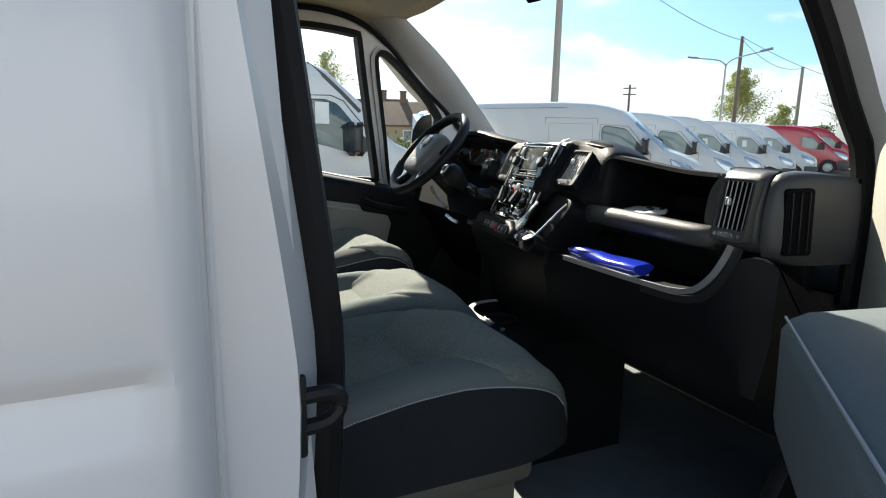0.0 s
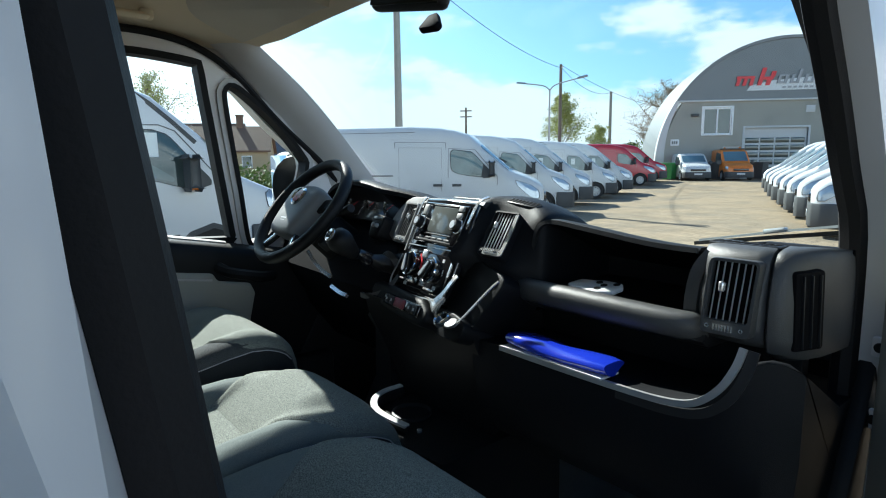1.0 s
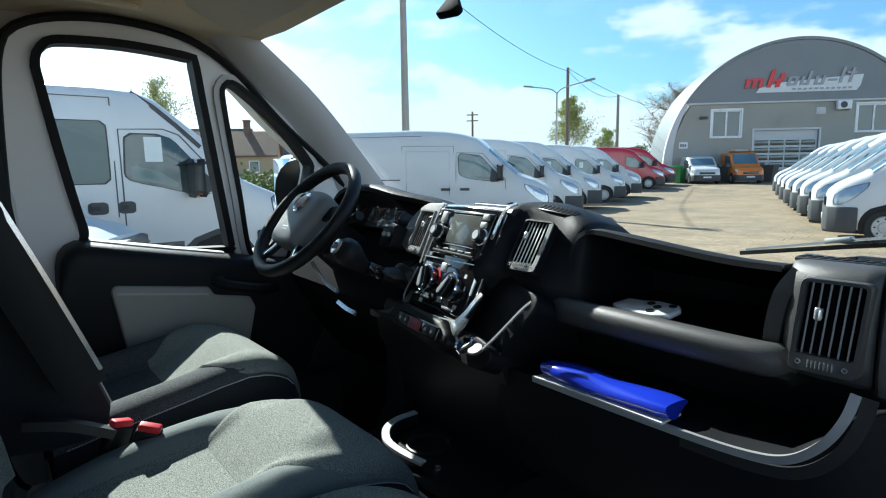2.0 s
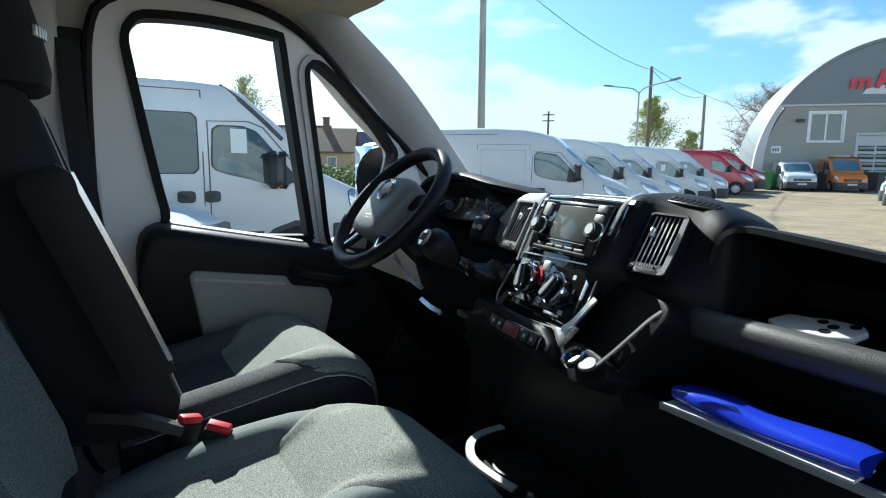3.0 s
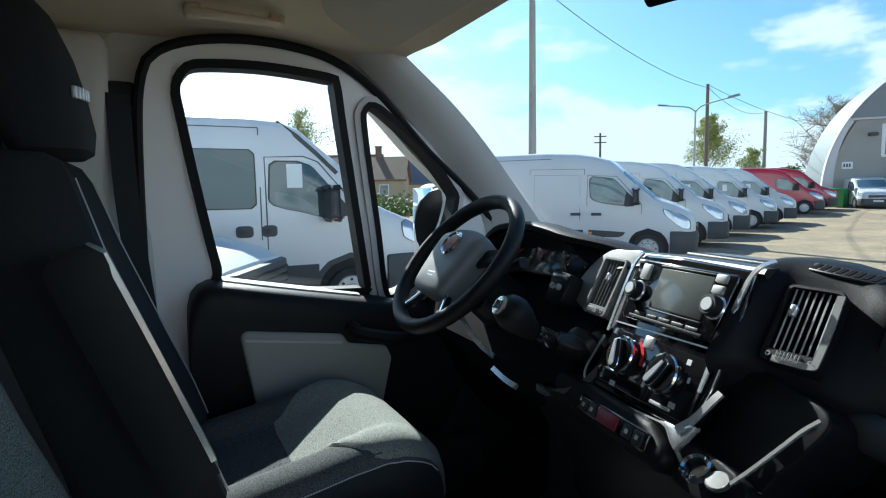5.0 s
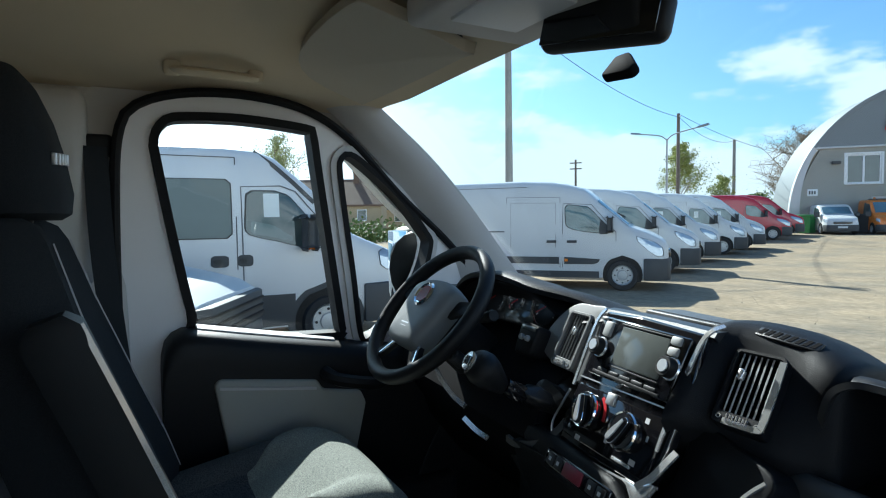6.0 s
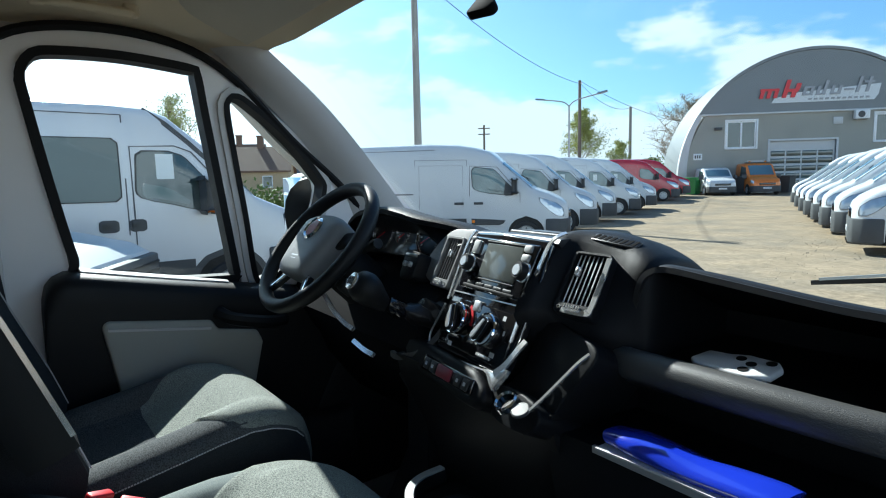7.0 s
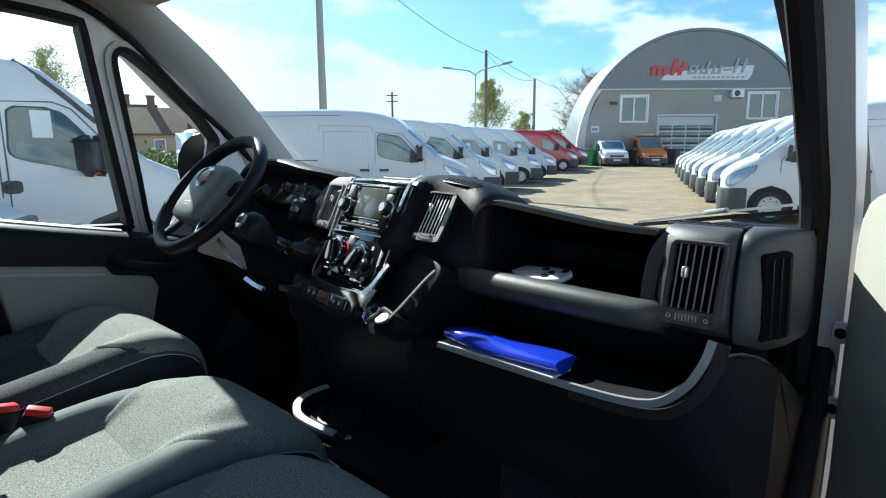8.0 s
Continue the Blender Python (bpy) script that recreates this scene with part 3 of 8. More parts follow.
        if rear_window:
            side_win = [(a - 1.24, 1.26 + dz), (a - 1.24, 2.0 + dz), (a - 2.1, 2.0 + dz), (a - 2.1, 1.26 + dz)]
            part("window_seal", hull.patch(rounded(side_win, 0.10, 1.04), s, 0.009, rows=14, cols=9), SEAL_BLACK, van)
            part("side_window", hull.patch(rounded(side_win, 0.10), s, 0.013, rows=14, cols=9), GREEN_GLASS, van)
    part("wiper", sweep([(-0.98 - n, 0.55, hull.z(-0.98 - n, 0.55) + 0.04), (-1.1 - n, -0.35, hull.z(-1.1 - n, 0.35) + 0.03)], round_profile(0.014, 5)), BUMPER, van)
    if paper:
        part("paper_sheet", hull.patch([(a - 0.74, 1.54 + dz), (a - 0.74, 1.80 + dz), (a - 0.91, 1.80 + dz), (a - 0.91, 1.54 + dz)], -1, 0.016, 0.008), PAPER, van, "white price sheet behind the glass")
    return van


def put(van, x, y, heading):
    """Sets a vehicle's nose at x, y, pointing heading degrees from +x."""
    van.matrix_basis = pose(x, y, rise(x, y), 0, 0, heading)
    return van


def again(van, x, y, heading):
    return copy_thing(van, pose(x, y, rise(x, y), 0, 0, heading))


# row beside the yard, noses towards it
master = panel_van("panel_van", "white panel van with grey bumpers parked nose to the yard", WHITE_PAINT, 5.9, 2.52)
put(master, -8.25, 10.25, 40)
again(master, -10.35, 14.1, 40)
transit = panel_van("panel_van", "white high-roofed panel van with black bumpers in the row", WHITE_PAINT, 5.6, 2.62, high=True, strip=False, paper=True)
put(transit, -12.4, 17.95, 40)
again(transit, -14.15, 22.2, 40)
again(transit, -15.35, 25.4, 40)
sprinter = panel_van("panel_van", "red panel van with grey bumpers parked in the row", RED_PAINT, 5.9, 2.55, nose=0.1, strip=False)
put(sprinter, -17.9, 32.0, 40)
again(sprinter, -19.2, 35.6, 40)
dark_van = panel_van("panel_van", "dark blue panel van standing behind the red vans", DARK_PAINT, 5.4, 2.4, strip=False)
put(dark_van, -22.6, 40.6, 40)

# row on the other side of the yard
SHORT_NOSE = [(0.0, 0.92, 0.70, 0.32), (-0.04, 1.02, 0.84, 0.30), (-0.16, 1.14, 0.93, 0.28), (-0.38, 1.27, 0.98, 0.28), (-0.62, 1.38, 1.0, 0.28), (-1.45, 2.06, 1.0, 0.28), (-1.75, 2.28, 1.0, 0.28), (-2.1, 2.42, 1.0, 0.28), (-2.6, 2.49, 1.0, 0.28), (-5.2, 2.5, 1.0, 0.28), (-5.5, 2.42, 0.98, 0.28), (-5.55, 2.3, 0.95, 0.3)]
ducato = panel_van("panel_van", "white panel van with black mirrors in the facing row", WHITE_PAINT, 5.55, 2.5, strip=False, stations=SHORT_NOSE, shield=(-0.70, -1.42))
put(ducato, -3.3, 13.2, 198)
for x, y in ((-4.3, 15.4), (-5.2, 17.3), (-6.1, 19.3), (-7.1, 21.5), (-8.1, 23.8), (-9.4, 26.9), (-10.8, 30.2)):
    again(ducato, x, y, 198)

# the van beside the driver's door, and the small van between
DAILY = [(0.0, 0.90, 0.70, 0.36), (-0.06, 1.08, 0.84, 0.34), (-0.26, 1.26, 0.92, 0.32), (-0.60, 1.40, 0.97, 0.32), (-0.80, 1.49, 0.99, 0.32), (-1.27, 2.02, 1.0, 0.32), (-1.56, 2.26, 1.0, 0.32), (-1.80, 2.46, 1.0, 0.32), (-2.02, 2.545, 1.0, 0.32), (-2.4, 2.57, 1.0, 0.32), (-5.6, 2.57, 1.0, 0.32), (-5.85, 2.5, 0.98, 0.32), (-5.9, 2.3, 0.95, 0.34)]


def crew_van():
    """A crew van with a square rear side window, seen side on."""
    hull = Hull(DAILY)
    van = thing("crew_van", (0, 0, 0), "white crew van with tinted rear side window and grey bumper", "van", "vans beside the cab")
    part("body", hull.skin(), WHITE_PAINT, van)
    part("windscreen", hull.shield(-0.86, -1.25), SCREEN_GLASS, van)
    plan = [(0.03, 0.68), (-0.03, 0.83), (-0.2, 0.93), (-0.45, 0.985), (-0.72, 0.995)]
    part("front_bumper", prism([(x + 0.03, y + 0.03) for x, y in plan] + [(x + 0.03, -y - 0.03) for x, y in plan[::-1]], "z", 0.28, 0.80, 0.03, 2), BUMPER, van, "grey plastic front bumper")
    part("grille", prism([(0.045, 0.5), (0.045, -0.5), (-0.1, -0.5), (-0.1, 0.5)], "z", 0.86, 1.0, 0.015), BUMPER, van)
    for s in (1, -1):
        win = [(-2.17, 2.015), (-1.80, 2.015), (-1.67, 1.965), (-1.22, 1.44), (-1.20, 1.33), (-1.50, 1.31), (-1.66, 1.36), (-1.90, 1.43), (-2.10, 1.46), (-2.20, 1.53)]
        shell = [(-2.225, 0.62), (-2.225, 2.06), (-1.76, 2.07), (-1.60, 2.01), (-1.08, 1.40), (-1.06, 0.95), (-1.50, 0.62)]
        door = part("front_door", hull.patch(rounded(shell, 0.05), s, 0.004), WHITE_PAINT, van)
        part("window_seal", hull.patch(rounded(win, 0.08, 1.04), s, 0.009, rows=16, cols=10), SEAL_BLACK, door)
        part("door_window", hull.patch(rounded(win, 0.08), s, 0.013, rows=16, cols=10), DARK_GLASS, door)
        # paler patch laid on the opaque glass, for light through the far window
        part("see_through_patch", hull.patch(rounded([(-2.14, 1.50), (-2.14, 1.66), (-1.86, 1.60), (-1.62, 1.44), (-1.64, 1.39), (-1.90, 1.46)], 0.04), s, 0.0145, 0.01, rows=10), GREEN_GLASS, door)
        part("mirror_base", hull.patch([(-1.20, 1.30), (-1.18, 1.42), (-1.44, 1.70), (-1.52, 1.34), (-1.40, 1.29)], s, 0.018), BUMPER, door)
        part("panel_gap", line_on(hull, [(-2.235, 0.55), (-2.235, 1.4), (-2.235, 2.07), (-1.76, 2.085), (-1.58, 2.02), (-1.06, 1.41), (-1.04, 0.98)], s, 0.014), SEAM, van)
        part("rear_gap", line_on(hull, [(-2.30, 0.55), (-2.30, 1.5), (-2.29, 2.42)], s, 0.014), SEAM, van)
        part("roof_gap", line_on(hull, [(-2.29, 2.42), (-3.0, 2.42), (-5.5, 2.42)], s, 0.010), SEAM, van)
        square = [(-2.36, 1.46), (-2.36, 2.15), (-3.26, 2.15), (-3.26, 1.46)]
        part("window_seal", hull.patch(rounded(square, 0.07, 1.035), s, 0.009, rows=14, cols=9), SEAL_BLACK, van)
        part("side_window", hull.patch(rounded(square, 0.07), s, 0.013, rows=14, cols=9), TINTED, van)
        for x0, x1 in ((-2.60, -2.40), (-2.30, -2.12)):
            cup = part("door_handle", hull.patch(rounded([(x0, 1.11), (x0, 1.25), (x1, 1.25), (x1, 1.11)], 0.04), s, 0.012), BUMPER, van)
            part("lever", hull.patch([(x0 + 0.03, 1.16), (x0 + 0.03, 1.21), (x1 - 0.08, 1.21), (x1 - 0.08, 1.16)], s, 0.03), SEAL_BLACK, cup)
        part("roof_stripe", line_on(hull, [(-2.06, 2.50), (-1.84, 2.34), (-1.60, 2.13), (-1.34, 1.88)], s, 0.055), BUMPER, van)
        part("lower_skirt", hull.patch([(-5.4, 0.34), (-5.4, 0.74), (-1.62, 0.74), (-1.62, 0.34)], s, 0.012), BUMPER, van, "grey plastic lower skirt")
        part("wheel_lip", arch(-1.2, 0.52, 0.34, s, hull, lift=0.006), BUMPER, van)
        lamp = [(-0.10, 0.98), (-0.12, 1.12), (-0.34, 1.26), (-0.44, 1.24), (-0.42, 1.02), (-0.25, 0.94)]
        rim_ = part("headlight", hull.patch(rounded(lamp, 0.04, 1.06), s, 0.010, 0.05), BUMPER, van)
        part("lens", hull.patch(rounded(lamp, 0.04), s, 0.016, 0.05), LAMP_GLASS, rim_, "clear headlamp lens")
        part("wing_mirror", joined(rbox(-1.52, -1.40, s * 1.04, s * 1.24, 1.32, 1.68, 0.05, 3), rbox(-1.5, -1.42, s * 0.97, s * 1.08, 1.36, 1.42, 0.01)), BUMPER, van)
        part("indicator", rbox(-1.48, -1.42, s * 1.10, s * 1.20, 1.30, 1.328, 0.01), AMBER, van)
        for ax in (-1.2, -4.7):
            part("wheel_arch", arch(ax, 0.43, 0.36, s, hull, lift=0.013), PLASTIC_SOFT, van)
            wheel_parts(van, ax, s * 1.035, 0.345, STEEL_RIM)
    part("wiper", sweep([(-0.84, 0.55, hull.z(-0.84, 0.55) + 0.04), (-0.98, -0.35, hull.z(-0.98, 0.35) + 0.03)], round_profile(0.014, 5)), BUMPER, van)
    part("paper_sheet", hull.patch([(-1.98, 1.70), (-1.98, 1.99), (-1.79, 1.99), (-1.79, 1.70)], -1, 0.016, 0.008), PAPER, van, "white price sheet behind the glass")
    return van


put(crew_van(), -7.45, 2.78, 90)


def small_van():
    hull = Hull([(0.0, 0.86, 0.62, 0.30), (-0.05, 1.03, 0.76, 0.27), (-0.22, 1.11, 0.86, 0.25), (-0.6, 1.20, 0.90, 0.25), (-1.0, 1.28, 0.92, 0.25), (-1.75, 1.80, 0.92, 0.25), (-2.1, 1.92, 0.92, 0.25), (-4.5, 1.93, 0.92, 0.25), (-4.7, 1.8, 0.9, 0.28)])
    van = thing("small_van", (0, 0, 0), "white small van with a dark slatted grille", "van", "vans beside the cab")
    part("body", hull.skin(), WHITE_PAINT, van)
    part("windscreen", hull.shield(-1.05, -1.72), SCREEN_GLASS, van)
    plan = [(0.03, 0.63), (-0.03, 0.78), (-0.2, 0.875), (-0.42, 0.9)]
    part("front_bumper", prism(plan + [(x, -y) for x, y in plan[::-1]], "z", 0.22, 0.72, 0.03), BUMPER, van)
    grille = part("grille", prism([(0.05, 0.60), (-0.02, 0.72), (-0.3, 0.72), (-0.3, -0.72), (-0.02, -0.72), (0.05, -0.60)], "z", 0.74, 1.0, 0.01), BUMPER, van)
    for z in (0.78, 0.85, 0.92):
        part("slat", prism([(0.062, 0.60), (-0.01, 0.72), (-0.1, 0.72), (-0.1, -0.72), (-0.01, -0.72), (0.062, -0.60)], "z", z, z + 0.02), PLASTIC_SOFT, grille)
    part("badge", lathe([(0.001, 0.0), (0.055, 0.0), (0.06, 0.006), (0.05, 0.012), (0.001, 0.012)], frame_of((0.063, 0, 0.87), (1, 0, 0)), 20), CHROME, van, "round chrome badge")
    for s in (1, -1):
        part("headlight", hull.patch([(-0.07, 0.76), (-0.08, 0.97), (-0.36, 1.06), (-0.40, 0.94), (-0.2, 0.78)], s, 0.016, 0.05), LAMP_GLASS, van)
        part("front_window", hull.patch([(-1.2, 1.22), (-1.7, 1.68), (-2.2, 1.72), (-2.25, 1.2)], s), DARK_GLASS, van)
        part("wing_mirror", rbox(-1.25, -1.12, s * 0.95, s * 1.12, 1.15, 1.36, 0.04, 3), BUMPER, van)
        for ax in (-0.85, -3.7):
            part("wheel_arch", arch(ax, 0.38, 0.32, s, hull), PLASTIC_SOFT, van)
            wheel_parts(van, ax, s * 0.95, 0.31, STEEL_RIM)
    return van


put(small_van(), -4.45, 0.12, 61)


def compact_van(label, colour, high):
    """A people carrier or a pick-up cab seen from the front."""
    hull = Hull([(0.0, 0.80, 0.66, 0.28), (-0.07, 0.96, 0.82, 0.25), (-0.3, 1.08, 0.92, 0.25), (-0.85, 1.20, 0.95, 0.25), (-1.55, high - 0.12, 0.95, 0.25), (-1.9, high, 0.95, 0.25), (-4.4, high - 0.02, 0.95, 0.25), (-4.6, high - 0.2, 0.92, 0.28)])
    car = thing("van", (0, 0, 0), label, "van", "vehicles at the hangar")
    part("body", hull.skin(), colour, car)
    part("windscreen", hull.shield(-0.95, -1.50, 0.80), SCREEN_GLASS, car)
    plan = [(0.03, 0.67), (-0.04, 0.84), (-0.25, 0.94), (-0.4, 0.96)]
    part("front_bumper", prism(plan + [(x, -y) for x, y in plan[::-1]], "z", 0.2, 0.60, 0.03), BUMPER, car)
    part("grille", rbox(-0.05, 0.045, -0.5, 0.5, 0.66, 0.80, 0.02), GLOSS_BLACK, car)
    part("plate", rbox(0.03, 0.045, -0.26, 0.26, 0.40, 0.51, 0.003), WHITE_PLASTIC, car)
    for s in (1, -1):
        part("headlight", hull.patch([(-0.08, 0.74), (-0.1, 0.92), (-0.4, 1.0), (-0.42, 0.86), (-0.2, 0.76)], s, 0.016, 0.05), LAMP_GLASS, car)
        part("side_window", hull.patch([(-1.1, 1.24), (-1.5, high - 0.25), (-2.2, high - 0.2), (-2.25, 1.22)], s), DARK_GLASS, car)
        part("wing_mirror", rbox(-1.1, -0.98, s * 1.0, s * 1.2, 1.12, 1.36, 0.04, 3), BUMPER, car)
        for ax in (-0.85, -3.6):
            part("wheel_arch", arch(ax, 0.40, 0.34, s, hull), PLASTIC_SOFT, car)
            wheel_parts(car, ax, s * 0.985, 0.33, STEEL_RIM)
    return car


def at_front(u, back):
    """A place before the hangar: u along its front, back metres out from it."""
    p = Vector((-15.0, 44.58, 0)) + SIDE * u - FWD * back
    return p.x, p.y


put(compact_van("white people carrier with a black lower bumper", WHITE_PAINT, 1.88), *at_front(-6.85, 3.2), -47)
truck = put(compact_van("orange tipper truck cab with amber beacons", ORANGE_PAINT, 2.15), *at_front(-4.1, 3.2), -47)
for y in (-0.5, 0.5):
    part("beacon", lathe([(0.07, 2.14), (0.07, 2.24), (0.04, 2.28), (0.001, 2.28)], Matrix.Translation((-1.9, y, 0)), 10), AMBER, truck)
part("light_bar", rbox(-2.0, -1.8, -0.8, 0.8, 2.12, 2.2, 0.02), BUMPER, truck)

# ---------------- the hangar ----------------
HANGAR = Matrix(((SIDE.x, FWD.x, 0, -15.0), (SIDE.y, FWD.y, 0, 44.58), (0, 0, 1, 0.30), (0, 0, 0, 1)))  # local: u along, v back, z up
hangar = thing("hangar", (0, 0, 0), "grey arched hangar with rendered front wall and lift door", "hangar")
hangar.matrix_basis = HANGAR
R_ARCH, Z_ARCH = 8.78, 1.0


def arc(r, a0=0.0, a1=180.0, n=32):
    return [(r * math.cos(radians(a0 + (a1 - a0) * i / n)), Z_ARCH + r * math.sin(radians(a0 + (a1 - a0) * i / n))) for i in range(n + 1)]


lift = math.degrees(math.asin((5.62 - Z_ARCH) / R_ARCH))


def wall_with_holes(u0, u1, z0, z1, holes, v0, v1):
    """Wall pieces round rectangular openings."""
    us = sorted({u0, u1, *[h[0] for h in holes], *[h[1] for h in holes]})
    zs = sorted({z0, z1, *[h[2] for h in holes], *[h[3] for h in holes]})
    bms = []
    for a, b in zip(us[:-1], us[1:]):
        for c, d in zip(zs[:-1], zs[1:]):
            if not any(h[0] <= a and b <= h[1] and h[2] <= c and d <= h[3] for h in holes):
                bms.append(rbox(a, b, v0, v1, c, d, 0))
    return joined(*bms)


HOLES = [(-5.75, -3.79, 3.25, 5.15), (-2.84, 1.42, 0.0, 3.68), (3.81, 5.95, 3.45, 5.35), (-4.3, -3.1, 0.0, 2.4)]
side_l = [(-7.0, -0.5), (-7.0, 5.62)] + [(-u, z) for u, z in arc(R_ARCH - 0.25, lift, 0, 12)] + [(-(R_ARCH - 0.25), -0.5)]
wall = part("front_wall", joined(wall_with_holes(-7.0, 7.0, -0.5, 5.62, HOLES, 0.0, 0.35), prism(side_l, "y", 0.0, 0.35), prism([(-u, z) for u, z in side_l], "y", 0.0, 0.35)), RENDER, hangar, "beige-grey rendered wall")
part("gable", prism([(math.cos(radians(lift)) * R_ARCH, 5.66)] + arc(R_ARCH, lift, 180 - lift, 40)[1:-1] + [(-math.cos(radians(lift)) * R_ARCH, 5.66)], "y", -0.08, 0.3), SHEET_GREY, hangar, "dark grey sheet gable")
part("gable_ledge", rbox(-7.55, 7.55, -0.16, 0.0, 5.58, 5.70, 0.02), PALE_TRIM, hangar)
shell = [(u, 0.02, z) for u, z in arc(R_ARCH + 0.22, 0, 180, 40)], [(u, 5.0, z) for u, z in arc(R_ARCH + 0.22, 0, 180, 40)], [(u, 5.0, z) for u, z in arc(R_ARCH, 0, 180, 40)], [(u, 0.02, z) for u, z in arc(R_ARCH, 0, 180, 40)]
part("roof", loft(shell, around=False), SHEET_GREY, hangar)
for s in (-1, 1):
    rim = arc(R_ARCH + 0.25, 0, lift, 14)
    part("arch_edge", loft([[(-s * u, -0.1, z), (-s * u, 0.3, z), (-s * (u - 0.65 * (1 - 0.5 * i / 14)), 0.3, z), (-s * (u - 0.65 * (1 - 0.5 * i / 14)), -0.1, z)] for i, (u, z) in enumerate(rim)]), PALE_TRIM, hangar, "pale concrete arch rib")
part("arch_flashing", sweep([(u, -0.1, z) for u, z in arc(R_ARCH + 0.12, lift, 180 - lift, 40)], [(-0.1, -0.06), (0.1, -0.06), (0.1, 0.06), (-0.1, 0.06)], up=(0, 1, 0)), SHEET_GREY, hangar)


def hangar_window(u0, u1, z0, z1):
    bms = [rbox(u0, u1, 0.02, 0.12, z0, z0 + 0.1, 0.01), rbox(u0, u1, 0.02, 0.12, z1 - 0.1, z1, 0.01), rbox(u0, u0 + 0.1, 0.02, 0.12, z0 + 0.1, z1 - 0.1, 0.01), rbox(u1 - 0.1, u1, 0.02, 0.12, z0 + 0.1, z1 - 0.1, 0.01), rbox((u0 + u1) / 2 - 0.06, (u0 + u1) / 2 + 0.06, 0.02, 0.12, z0 + 0.1, z1 - 0.1, 0.01)]
    w = part("window", joined(*bms), WHITE_FRAME, hangar, "white two-leaf window")
    part("pane", rbox(u0 + 0.09, (u0 + u1) / 2 - 0.05, 0.07, 0.09, z0 + 0.09, z1 - 0.09, 0), DARK_GLASS, w)
    part("pane", rbox((u0 + u1) / 2 + 0.05, u1 - 0.09, 0.07, 0.09, z0 + 0.09, z1 - 0.09, 0), DARK_GLASS, w)
    part("sill", rbox(u0 - 0.08, u1 + 0.08, -0.12, 0.02, z0 - 0.06, z0, 0.01), WHITE_FRAME, w)
    part("reveal", joined(rbox(u0 - 0.12, u0, -0.03, 0.02, z0, z1 + 0.12, 0.01), rbox(u1, u1 + 0.12, -0.03, 0.02, z0, z1 + 0.12, 0.01), rbox(u0, u1, -0.03, 0.02, z1, z1 + 0.12, 0.01)), WHITE_FRAME, w)


hangar_window(*HOLES[0])
hangar_window(*HOLES[2])
gate = part("lift_door", rbox(-2.84, 1.42, 0.16, 0.24, -0.3, 3.68, 0.0), PALE_TRIM, hangar, "white sectional lift door with glazed rows")
part("door_frame", joined(rbox(-2.98, -2.84, -0.03, 0.2, -0.3, 3.82, 0.01), rbox(1.42, 1.56, -0.03, 0.2, -0.3, 3.82, 0.01), rbox(-2.84, 1.42, -0.03, 0.2, 3.68, 3.82, 0.01)), PALE_TRIM, hangar)
for row in range(5):
    z0 = 0.55 + row * 0.52
    for k in range(4):
        u0 = -2.72 + k * 1.03
        part("pane", rbox(u0, u0 + 0.92, 0.13, 0.17, z0, z0 + 0.36, 0.015), DARK_GLASS if row > 1 or k < 2 else GREEN_GLASS, gate)
part("side_door", joined(rbox(-4.3, -3.1, 0.1, 0.16, -0.3, 2.4, 0.01)), PALE_TRIM, hangar, "pale side door")
part("vent_box", joined(rbox(1.15, 1.75, -0.06, 0.02, 4.72, 5.2, 0.02), rbox(1.25, 1.65, -0.08, -0.05, 4.82, 5.1, 0.01)), PALE_TRIM, hangar)
ac = part("air_conditioner", rbox(2.35, 3.25, -0.4, -0.05, 5.0, 5.6, 0.04), WHITE_PLASTIC, hangar, "white wall-mounted outdoor unit")
part("fan_grille", lathe([(0.22, 0), (0.22, 0.02), (0.17, 0.03), (0.05, 0.02), (0.001, 0.02)], frame_of((2.72, -0.4, 5.3), (0, -1, 0)), 18), BUMPER, ac)
part("bracket", joined(rbox(2.45, 2.5, -0.4, 0.0, 4.94, 5.0, 0), rbox(3.1, 3.15, -0.4, 0.0, 4.94, 5.0, 0)), GALV, ac)
plate = part("number_plate", rbox(-7.95, -7.35, -0.04, 0.0, 2.5, 2.95, 0.01), WHITE_PLASTIC, hangar)
for k in range(3):
    part("bar", rbox(-7.86 + k * 0.15, -7.77 + k * 0.15, -0.05, -0.03, 2.62, 2.84, 0.005), BUMPER, plate)
part("wall_lamp", rbox(-6.6, -6.1, -0.25, 0.0, 4.55, 4.75, 0.03), BUMPER, hangar)

# the sign above the ledge: slanted red and grey strokes over a pale band, no lettering
sign = part("sign", prism([(-2.95, 6.28), (3.55, 6.28), (3.8, 6.62), (3.95, 7.35), (-1.2, 6.95), (-2.7, 6.62)], "y", -0.14, -0.1, 0), SIGN_PALE, hangar, "pale slanted sign band")


def stroke(u, z, w, hgt, mat, depth=-0.2):
    k = hgt * 0.28
    part("sign_stroke", prism([(u, z), (u + w, z), (u + w + k, z + hgt), (u + k, z + hgt)], "y", depth, depth + 0.06, 0.0), mat, sign)


